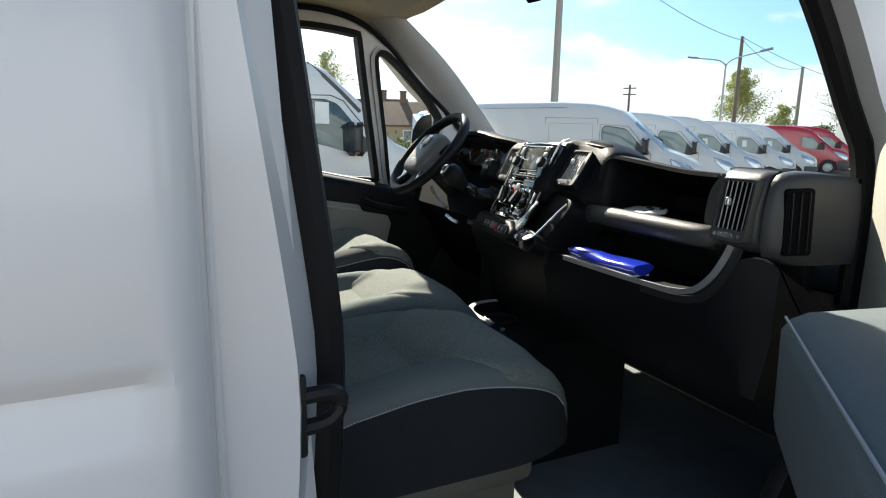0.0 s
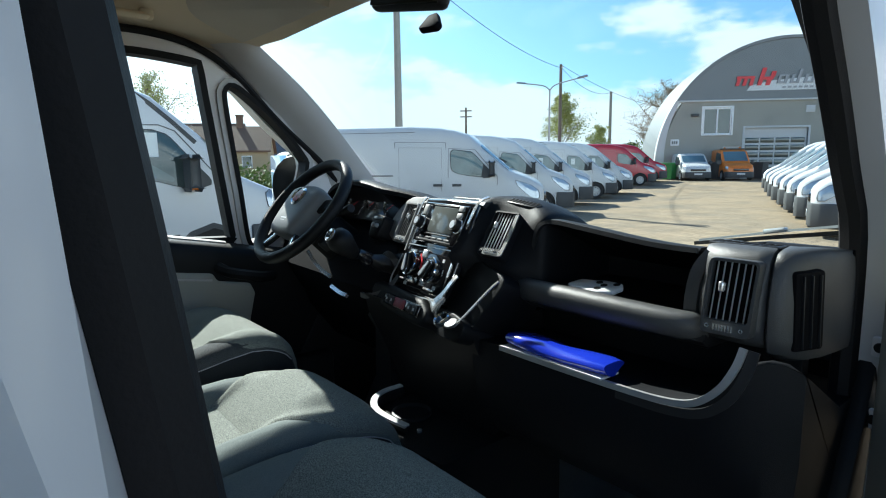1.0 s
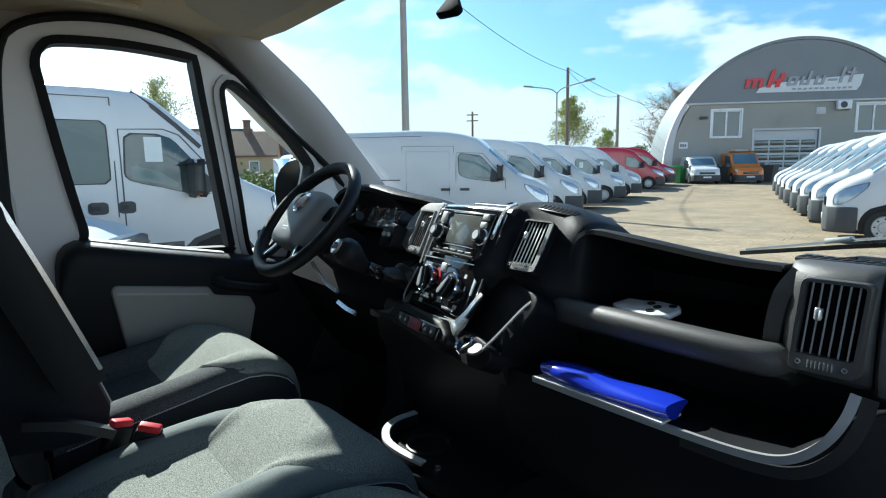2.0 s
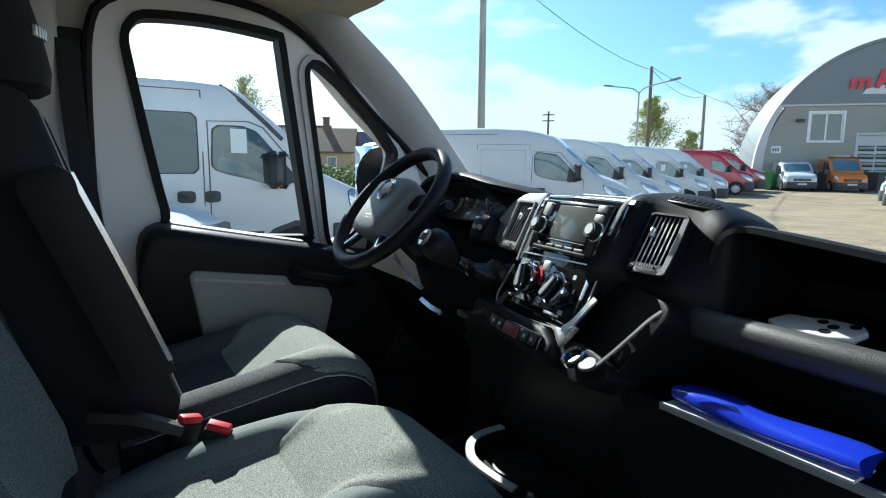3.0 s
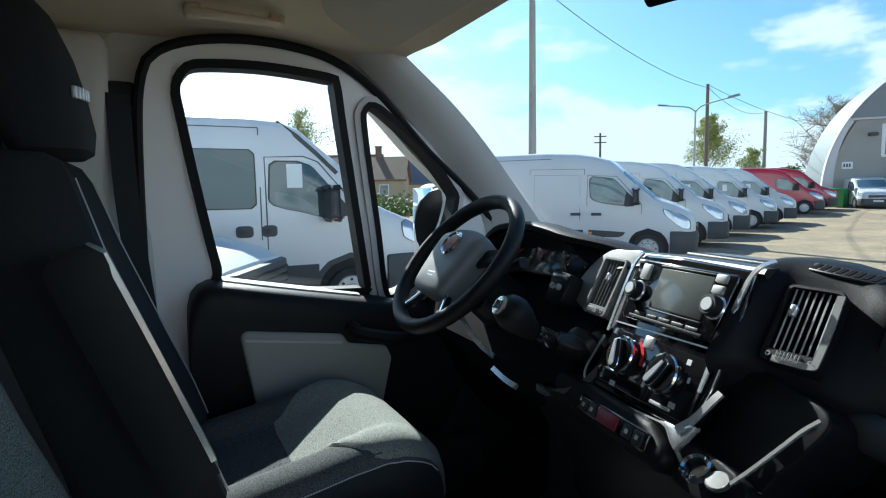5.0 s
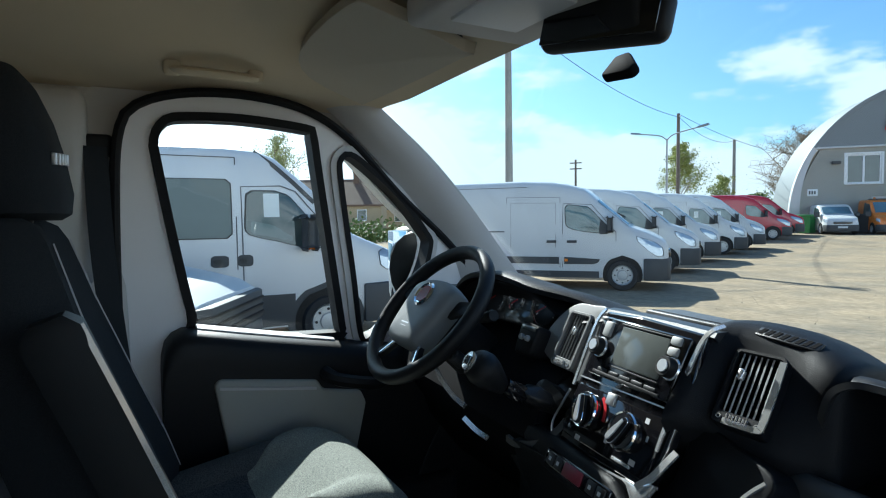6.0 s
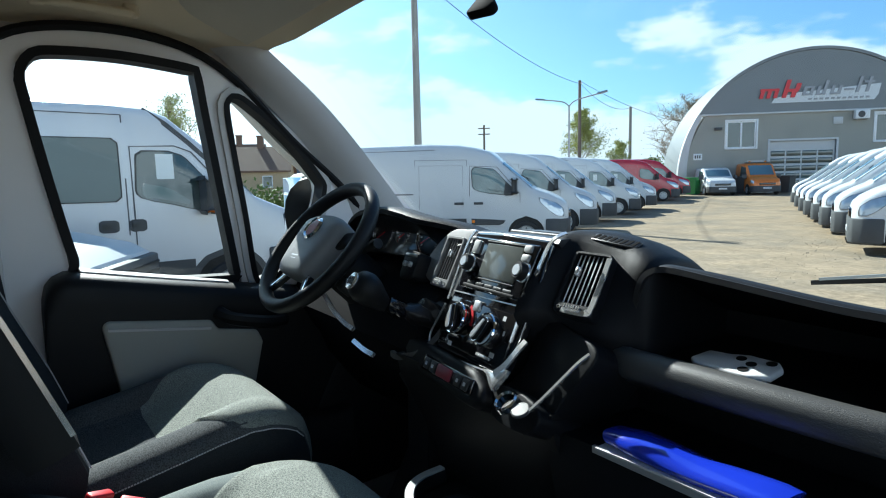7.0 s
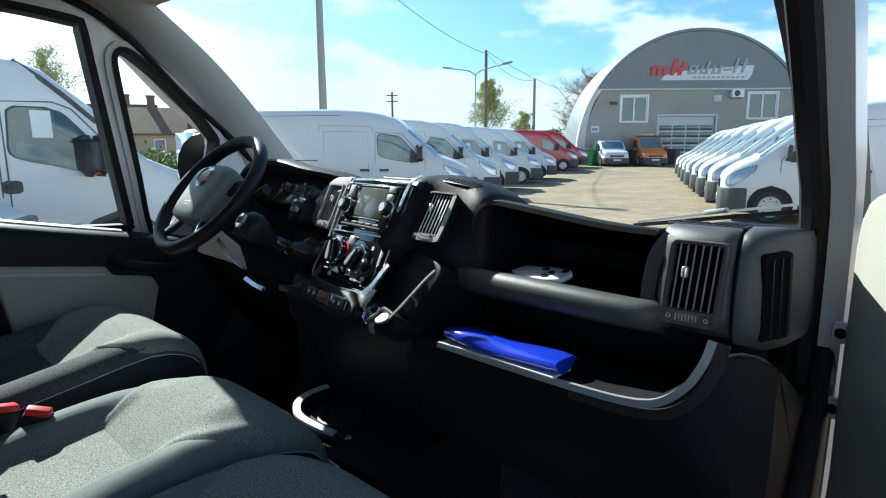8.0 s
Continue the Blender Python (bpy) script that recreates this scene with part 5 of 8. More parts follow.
def side_of_cab(s, deep=(0.022, 0.005), wide=0.07):
    """A-pillar trim on one side."""
    edge = [(s * 0.765, -0.07, 1.975), (s * 0.775, 0.0, 1.925), (s * 0.79, 0.13, 1.825), (s * 0.805, 0.25, 1.71), (s * 0.825, 0.42, 1.52), (s * 0.835, 0.52, 1.40), (s * 0.848, 0.63, 1.27)]
    back = [(s * 0.842, -0.17, 1.955), (s * 0.85, -0.10, 1.90), (s * 0.86, 0.02, 1.79), (s * 0.868, 0.14, 1.665), (s * 0.872, 0.25, 1.52), (s * 0.875, 0.29, 1.38), (s * 0.878, 0.31, 1.25)]
    back = [(x - (0.035 if s > 0 else 0), y, z) for x, y, z in back]
    rings = []
    for a, b in zip(smooth_path(edge), smooth_path(back)):
        mid = a.lerp(b, 0.45) + Vector((-s * deep[0], -deep[1], 0.0))
        out = a.lerp(b, 0.5) + Vector((s * wide, 0.03, 0.02))
        rings.append([a, a.lerp(mid, 0.5) + Vector((-s * 0.006, 0, 0)), mid, b.lerp(mid, 0.5) + Vector((-s * 0.006, 0, 0)), b, out])
    return loft(rings)


cs("pillar_left", side_of_cab(-1), PILLAR_TRIM, "grey trimmed windscreen pillar on the driver's side", "pillar")
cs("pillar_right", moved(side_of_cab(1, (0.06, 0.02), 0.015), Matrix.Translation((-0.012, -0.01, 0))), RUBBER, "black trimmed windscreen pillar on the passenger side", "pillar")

DOOR_OUT = [(-0.66, 0.72), (-0.66, 1.30), (-0.655, 1.70), (-0.64, 1.86), (-0.60, 1.915), (-0.50, 1.945), (-0.36, 1.95), (-0.22, 1.925), (-0.10, 1.855), (0.05, 1.71), (0.23, 1.555), (0.30, 1.45), (0.31, 1.2), (0.28, 0.95), (0.20, 0.72)]
GLASS_OUT = [(-0.475, 1.36), (-0.50, 1.42), (-0.535, 1.60), (-0.565, 1.78), (-0.572, 1.84), (-0.555, 1.876), (-0.52, 1.89), (-0.38, 1.895), (-0.225, 1.882), (-0.21, 1.87), (-0.195, 1.78), (-0.165, 1.60), (-0.125, 1.345), (-0.13, 1.33)]
QUARTER = [(-0.06, 1.315), (-0.085, 1.50), (-0.125, 1.76), (-0.125, 1.81), (-0.105, 1.825), (-0.06, 1.80), (0.05, 1.71), (0.14, 1.605), (0.155, 1.565), (0.12, 1.46), (0.02, 1.335), (-0.03, 1.31)]


def ringed(inner, outer, x0, x1):
    """A plate between two outlines with as many points."""
    return loft([[(x0, y, z) for y, z in outer], [(x1, y, z) for y, z in outer], [(x1, y, z) for y, z in inner], [(x0, y, z) for y, z in inner]], loop=True)


def outline(pts, n=64):
    """Evenly spaced points along a closed outline, from its lowest rear point."""
    pts = [Vector((y, z, 0)) for y, z in pts]
    pts = smooth_path(pts, 8, True)
    run = [0.0]
    for a, b in zip(pts, pts[1:] + pts[:1]):
        run.append(run[-1] + (b - a).length)
    out = []
    for k in range(n):
        d = run[-1] * k / n
        i = max(j for j in range(len(pts)) if run[j] <= d)
        f = (d - run[i]) / max(1e-6, run[i + 1] - run[i])
        p = pts[i].lerp(pts[(i + 1) % len(pts)], f)
        out.append((p.x, p.y))
    return out


def holed_plate(outer, holes, x0, x1):
    """A plate with openings, filled between the outlines, x0 to x1 thick."""
    bm = bmesh.new()
    edges = []
    for loop in [outer, *holes]:
        vs = [bm.verts.new((x0, y, z)) for y, z in loop]
        edges += [bm.edges.new((a, b)) for a, b in zip(vs, vs[1:] + vs[:1])]
    bmesh.ops.triangle_fill(bm, use_beauty=True, use_dissolve=False, edges=edges)
    geo = bmesh.ops.extrude_face_region(bm, geom=bm.faces[:])
    for v in geo["geom"]:
        if isinstance(v, bmesh.types.BMVert):
            v.co.x = x1
    bmesh.ops.recalc_face_normals(bm, faces=bm.faces[:])
    return bm


def grown(pts, d):
    c = Vector((sum(p[0] for p in pts) / len(pts), sum(p[1] for p in pts) / len(pts)))
    out = []
    n = len(pts)
    for i, p in enumerate(pts):
        a, b = Vector(pts[i - 1]), Vector(pts[(i + 1) % n])
        t = (b - a).normalized()
        nrm = Vector((t.y, -t.x))
        if nrm.dot(Vector(p) - c) < 0:
            nrm = -nrm
        out.append((p[0] + nrm.x * d, p[1] + nrm.y * d))
    return out


def bent(bm, s, lean=0.10, base=1.33, hinge=None):
    """Leans the upper part of a door inwards and sets it on side s."""
    for v in bm.verts:
        if v.co.z > base:
            v.co.x += lean * (v.co.z - base) ** 1.3 * 1.2
        v.co.x *= 1 if s < 0 else -1
    if s > 0:
        bmesh.ops.reverse_faces(bm, faces=bm.faces[:])
    if hinge is not None:
        bm.transform(hinge)
    return bm


def cab_door(name, label, s, hinge=None):
    d = tagged(thing(name, CAB @ Vector((s * 0.93, -0.2, 0.7)), label, "door"), kind="structure")

    def put_in(part_name, bm, mat, lab="", owner=None, smooth=40):
        return cp(part_name, bent(bm, s, hinge=hinge), mat, owner or d, lab, smooth)

    outer, glass, quarter = outline(DOOR_OUT, 90), outline(GLASS_OUT, 60), outline(QUARTER, 48)
    put_in("frame", holed_plate(outer, [grown(glass, 0.018), grown(quarter, 0.014)], -0.985, -0.885), INNER_WHITE, "white painted door frame")
    outer, glass, quarter = outline(DOOR_OUT, 140), outline(GLASS_OUT, 120), outline(QUARTER, 96)
    put_in("outer_seal", sweep([(-0.878, y, z) for y, z in grown(outer, 0.008)], round_profile(0.011, 8), True, (1, 0, 0)), RUBBER)
    put_in("glass_seal", ringed(grown(glass, -0.003), grown(glass, 0.017), -0.93, -0.874), RUBBER, "black rubber window seal")
    put_in("quarter_trim", ringed(grown(quarter, 0.004), grown(quarter, 0.026), -0.935, -0.874), PILLAR_TRIM, "grey quarter light surround")
    put_in("quarter_seal", ringed(grown(quarter, -0.005), grown(quarter, 0.010), -0.93, -0.870), RUBBER)
    w = put_in("window", prism(glass, "x", -0.925, -0.92), GLASS, "wound-up side window")
    q = put_in("quarter_light", prism(quarter, "x", -0.925, -0.92), GLASS)
    w.visible_shadow = q.visible_shadow = False
    # inner trim: a black upper ledge that falls towards the front, and a lower card
    line = [(-0.582, 1.290), (-0.580, 1.325), (-0.572, 1.358), (-0.556, 1.378), (-0.532, 1.389), (-0.50, 1.387), (-0.40, 1.366), (-0.3, 1.346), (-0.1, 1.308), (0.1, 1.272), (0.24, 1.248)]
    ledge = [[(-0.905, y, z), (-0.850, y, z - 0.001), (-0.818, y, z - 0.006), (-0.800, y, z - 0.016), (-0.791, y, z - 0.034), (-0.789, y, z - 0.07), (-0.80, y, z - 0.18), (-0.815, y, 0.73), (-0.90, y, 0.72)] for y, z in line]
    put_in("trim", loft(ledge), PLASTIC_SOFT, "black moulded door trim")
    # sun on the trim's top edge, drawn as a pale strip
    put_in("sunlit_ledge", loft([[(-0.900, y, z + 0.004), (-0.862, y, z + 0.0045), (-0.846, y, z + 0.001), (-0.846, y, z - 0.012), (-0.900, y, z - 0.012)] for y, z in [(-0.50, 1.388), (-0.494, 1.3865), (-0.4, 1.367), (-0.3, 1.347), (-0.15, 1.319)]]), PILLAR_TRIM, "pale strip for the sunlit ledge under the window")
    card = [(-0.472, 1.255), (-0.46, 1.268), (-0.22, 1.232), (-0.205, 1.205), (-0.10, 1.185), (-0.085, 1.15), (-0.12, 1.0), (-0.18, 0.92), (-0.40, 0.95), (-0.44, 1.06)]
    put_in("card", prism(card, "x", -0.83, -0.782, 0.008), DOOR_GREY, "light grey door insert")
    put_in("card_ridge", sweep([(-0.779, -0.46, 1.247), (-0.779, -0.225, 1.212)], [(-0.003, -0.003), (0.003, -0.003), (0.003, 0.003), (-0.003, 0.003)]), PILLAR_TRIM)
    put_in("pull_grip", sweep(smooth_path([(-0.79, -0.20, 1.25), (-0.755, -0.17, 1.232), (-0.75, -0.08, 1.21), (-0.79, -0.02, 1.2)]), round_profile(0.018, 8)), PLASTIC_SOFT)
    put_in("pocket", rbox(-0.90, -0.77, -0.55, 0.2, 0.72, 0.90, 0.03, 3), PLASTIC, "black door pocket")
    if hinge is not None:
        pad = loft([[(x, y, z) for x, z in ((-0.81, 1.265), (-0.65 - k, 1.275 - 0.4 * k), (-0.628 - k, 1.268 - 0.4 * k), (-0.618 - k, 1.253), (-0.622 - k, 1.135), (-0.68, 1.095), (-0.81, 1.085))] for y, k in ((-0.50, 0.03), (-0.47, 0.006), (-0.42, 0.0), (-0.10, 0.0), (-0.055, 0.004), (-0.035, 0.02))])
        for v in pad.verts:
            v.co.y += 0.8 * max(0.0, -0.625 - v.co.x) * min(1.0, max(0.0, (v.co.y + 0.28) / 0.2))
        put_in("front_panel", prism([(p.x, p.y) for p in smooth_path([(-0.10, 0.80, 0), (-0.10, 1.20, 0), (0.0, 1.42, 0), (0.10, 1.505, 0), (0.21, 1.50, 0), (0.262, 1.42, 0), (0.27, 1.1, 0), (0.25, 0.80, 0)], 4, True)], "x", -0.86, -0.783, 0.02, 3), CREAM, "cream inner panel at the hinge side")
        rest = put_in("armrest", pad, ARM_CLOTH, "padded dark armrest with a stitched seam")
        put_in("stitching", sweep([(-0.626, -0.46, 1.27), (-0.625, -0.25, 1.27), (-0.626, -0.05, 1.269)], [(-0.0012, -0.0012), (0.0012, -0.0012), (0.0012, 0.0012), (-0.0012, 0.0012)]), THREAD, "", rest)
    return d


hole_left = outline(DOOR_OUT, 120)
cs("door_frame_left", bent(ringed(grown(hole_left, -0.012), grown(hole_left, 0.10), -0.99, -0.93), -1), PILLAR_TRIM, "pale painted frame round the driver's door", "door frame")
cab_door("door_1", "closed driver's door with black trim and a quarter light", -1)

# outer mirror on the driver's side
om = cab_thing("wing_mirror", (-1.08, 0.2, 1.5), "black door mirror outside the driver's quarter light", "mirror")
cp("housing", loft([[(x, 0.17 + dy + 0.085 * u, 1.49 + 0.115 * v) for u, v in round_profile(1, 16)] for x, dy in ((-1.0, 0.0),)] + [[(-1.0 - 0.12 * k, 0.19 + 0.095 * (1 - 0.35 * k) * u + 0.01, 1.495 + 0.125 * (1 - 0.2 * k) * v) for u, v in round_profile(1, 16)] for k in (0.15, 0.6, 1.0)]), PLASTIC_SOFT, om)
cp("housing_shell", moved(rbox(-0.07, 0.07, -0.05, 0.05, -0.13, 0.13, 0.04, 3), pose(-1.10, 0.21, 1.495, 0, 0, 8)), PLASTIC_SOFT, om)
cp("glass", moved(rbox(-0.058, 0.058, -0.056, -0.048, -0.115, 0.115, 0.003), pose(-1.10, 0.21, 1.495, 0, 0, 8)), MIRROR, om)
cp("foot", rbox(-1.05, -0.95, 0.12, 0.2, 1.36, 1.42, 0.02), PLASTIC_SOFT, om)

# rear pillars, belt
cs("post_left", joined(rbox(-0.98, -0.87, -1.05, -0.645, 0.6, 2.0, 0.01), moved(rbox(-0.045, 0.045, -0.13, 0.13, -0.05, 0.4, 0.03, 3), pose(-0.86, -0.84, 1.55))), PILLAR_TRIM, "pale grey door post behind the driver", "post")
cs("partition_seal", sweep([(-0.80, -0.90, 1.30), (-0.80, -0.90, 1.6), (-0.81, -0.90, 2.0)], round_profile(0.014, 8), up=(0, 1, 0)), RUBBER, "black rubber edge behind the driver's door post", "seal")
belt = cab_thing("seat_belt", (-0.84, -0.72, 1.8), "black seat belt hanging at the driver's door post", "seat belt")
cp("guide", rbox(-0.875, -0.835, -0.74, -0.66, 1.80, 1.85, 0.012, 3), PLASTIC_SOFT, belt)
cp("webbing", sweep(smooth_path([(-0.83, -0.695, 1.82), (-0.80, -0.69, 1.6), (-0.775, -0.665, 1.3), (-0.77, -0.64, 1.05), (-0.78, -0.63, 0.85)]), [(-0.024, -0.001), (0.024, -0.001), (0.024, 0.001), (-0.024, 0.001)], up=(1, 0.2, 0)), SEAT_BLACK, belt)
cp("slot", rbox(-0.862, -0.842, -0.745, -0.725, 1.865, 1.895, 0.006), PLASTIC_SOFT, belt)

# ---------------- dashboard ----------------
dash = cab_thing("dashboard", (0.0, 0.3, 1.2), "black and grey moulded dashboard with open shelves", "dashboard")


def ease(t):
    t = min(1.0, max(0.0, t))
    return t * t * (3 - 2 * t)


def top_height(x):
    """Height of the dashboard's crown above its base line."""
    hood = 0.055 * math.exp(-((x + 0.42) / 0.17) ** 4)
    stack = 0.026 * math.exp(-((x - 0.06) / 0.17) ** 4)
    return hood + stack


def fall(x):
    """The crown sinks towards the passenger's vent."""
    k = min(1.0, max(0.0, (x - 0.30) / 0.32))
    return 0.026 * k * k * (3 - 2 * k)


def dash_top():
    rings = []
    for x in [-0.86 + 1.10 * i / 36 for i in range(36)] + [0.24, 0.265, 0.285, 0.30, 0.31, 0.32, 0.335, 0.35] + [0.38 + 0.42 * i / 20 for i in range(21)]:
        k = 1 - (x / 0.86) ** 2
        f = 0.64 + 0.13 * k
        t = top_height(x) - fall(x)
        front = 0.12 if x < -0.15 else 0.10 - 0.018 * min(1, max(0, (x - 0.25) / 0.06)) + 0.14 * min(1, max(0, (x - 0.635) / 0.03))
        under = min(1.0, max(0.0, (x - 0.08) / 0.05)) * min(1.0, max(0.0, (0.322 - x) / 0.02))   # tucked beneath the vent's housing
        front, t = front + 0.09 * under, t - 0.03 * under
        e = min(1.0, max(0.0, (x - 0.27) / 0.04))          # the shelf's upper edge is thin
        rings.append([(x, f, 1.262), (x, f - 0.14, 1.312 + t * 0.3 - 0.01 * e), (x, 0.34, 1.385 + t * 0.8 - 0.022 * e), (x, front + 0.10, 1.440 + t - 0.010 * e), (x, front + 0.05, 1.455 + t - 0.005 * e), (x, front + 0.02, 1.459 + t), (x, front + 0.005 * e, 1.456 + t + 0.003 * e), (x, front - 0.012 + 0.010 * e, 1.446 + t + 0.009 * e), (x, front - 0.008 + 0.010 * e, 1.438 + t + 0.012 * e), (x, front + 0.02 + 0.01 * e, 1.43 + t * 0.7 + 0.010 * e), (x, front + 0.2, 1.365 + t * 0.3), (x, f, 1.24)])
    return loft(rings)
cp("top", dash_top(), DASH_BLACK, dash, "dark grey grained dashboard top")
# passenger side: upper shelf
cp("shelf_left", rbox(0.225, 0.25, 0.07, 0.31, 1.27, 1.385, 0.004), PLASTIC_SOFT, dash)
cp("shelf_back", rbox(0.10, 0.66, 0.30, 0.33, 1.26, 1.385, 0.005), PLASTIC_SOFT, dash)
cp("shelf_side", rbox(0.625, 0.655, 0.085, 0.36, 1.27, 1.385, 0.008), PLASTIC_SOFT, dash)
cp("shelf_floor", rbox(0.25, 0.65, 0.06, 0.36, 1.30, 1.32, 0.006), PLASTIC_SOFT, dash)
cp("shelf_lip", sweep(smooth_path([(0.265, 0.075, 1.318), (0.30, 0.052, 1.320), (0.36, 0.043, 1.322), (0.5, 0.042, 1.320), (0.62, 0.052, 1.316), (0.65, 0.075, 1.316)]), [(-0.016, -0.020), (-0.004, -0.026), (0.008, -0.024), (0.016, -0.016), (0.019, -0.004), (0.017, 0.007), (0.011, 0.015), (0.002, 0.0195), (-0.008, 0.0185), (-0.016, 0.012)]), PLASTIC_GREY, dash, "grey rounded shelf edge")
cp("shelf_frame", strip([(0.288, 0.080, 1.33), (0.296, 0.074, 1.39), (0.306, 0.070, 1.430), (0.322, 0.069, 1.449), (0.350, 0.072, 1.4545), (0.42, 0.073, 1.447), (0.55, 0.074, 1.432), (0.632, 0.075, 1.429)], 0.008, 0.008, up=(0, -1, 0.2)), PLASTIC, dash, "black rounded frame of the upper shelf")
cp("shelf_mould", strip([(0.628, 0.072, 1.325), (0.632, 0.066, 1.36), (0.640, 0.066, 1.40), (0.655, 0.075, 1.428)], 0.020, 0.012), PLASTIC_GREY, dash)
# lower shelf and glove panel
cp("lower_panel", loft([[(x, -0.025 + 0.05 * max(0, (x - 0.70) / 0.11) ** 2, z1), (x, -0.025 + 0.05 * max(0, (x - 0.70) / 0.11) ** 2, 1.16), (x, 0.0, 1.06), (x, 0.05, 0.99), (x, 0.14, 0.95), (x, 0.30, 0.95), (x, 0.30, 1.2), (x, 0.18, 1.2), (x, 0.02, z1)] for x, z1 in ((0.22, 1.215), (0.4, 1.215), (0.6, 1.215), (0.68, 1.222), (0.72, 1.255), (0.745, 1.29), (0.77, 1.30), (0.79, 1.30), (0.81, 1.29))]), DASH_BLACK, dash, "black lower panel")
cp("lower_shelf_back", rbox(0.2, 0.76, 0.17, 0.2, 1.18, 1.31, 0.004), PLASTIC_SOFT, dash)
cp("lower_lip", strip([(0.30, -0.026, 1.213), (0.45, -0.03, 1.213), (0.57, -0.032, 1.214), (0.645, -0.032, 1.217), (0.69, -0.032, 1.228), (0.722, -0.03, 1.256), (0.740, -0.024, 1.29), (0.746, -0.015, 1.318)], 0.010, 0.006), SILVER, dash, "silver-grey curved edge of the lower shelf")
cp("lower_rim", strip([(0.56, -0.026, 1.200), (0.645, -0.027, 1.202), (0.70, -0.027, 1.214), (0.735, -0.025, 1.245), (0.753, -0.018, 1.285), (0.758, -0.010, 1.315)], 0.014, 0.005), PLASTIC, dash, "black rounded shelf rim")
cp("under_shelf", loft([[(x, 0.055, 1.302), (x, 0.05, 1.292), (x, 0.07, 1.28), (x, 0.17, 1.275), (x, 0.17, 1.30)] for x in (0.25, 0.4, 0.55, 0.66)]), PLASTIC, dash)
# right vent tower
tower = cp("vent_tower", loft([[(x, y + 0.05, 1.444), (x, y + 0.022, 1.443), (x, y + 0.006, 1.438), (x, y - 0.003, 1.428), (x, y - 0.008, 1.41), (x, y - 0.014, 1.37), (x, y - 0.014, 1.326), (x, y - 0.008, 1.308), (x, y + 0.004, 1.298), (x, y + 0.03, 1.292), (x, 0.3, 1.285), (x, 0.3, 1.42)] for x, y in ((0.640, 0.088), (0.644, 0.077), (0.653, 0.070), (0.69, 0.064), (0.724, 0.063), (0.736, 0.066), (0.741, 0.072))]), PLASTIC_GREY, dash, "dark grey grained vent housing")
cp("corner", loft([[(x, y + 0.05, 1.444 - d), (x, y + 0.022, 1.442 - d), (x, y + 0.004, 1.436 - d), (x, y - 0.006, 1.424 - d), (x, y - 0.012, 1.405 - d), (x, y - 0.018, 1.37), (x, y - 0.018, 1.315), (x, y - 0.010, 1.295), (x, y + 0.02, 1.280), (x, 0.42, 1.275), (x, 0.42, 1.40)] for x, y, d in ((0.744, 0.076, 0.001), (0.748, 0.071, 0), (0.757, 0.072, 0), (0.768, 0.080, 0), (0.780, 0.100, 0.002), (0.790, 0.132, 0.006), (0.797, 0.18, 0.012), (0.802, 0.25, 0.02), (0.804, 0.32, 0.03))]), PLASTIC_GREY, dash, "dark grey rounded dashboard end")
slot = cp("side_vent", moved(rbox(-0.024, 0.026, -0.008, 0.01, -0.060, 0.056, 0.006), pose(0.781, 0.094, 1.360, 0, -3, 62)), WELL, dash, "dark side window vent")
for k in range(3):
    cp("slat", moved(rbox(-0.014 + k * 0.014, -0.0125 + k * 0.014, -0.012, 0.0, -0.054, 0.050, 0.0005), pose(0.781, 0.094, 1.360, 0, -3, 62)), PLASTIC, slot)


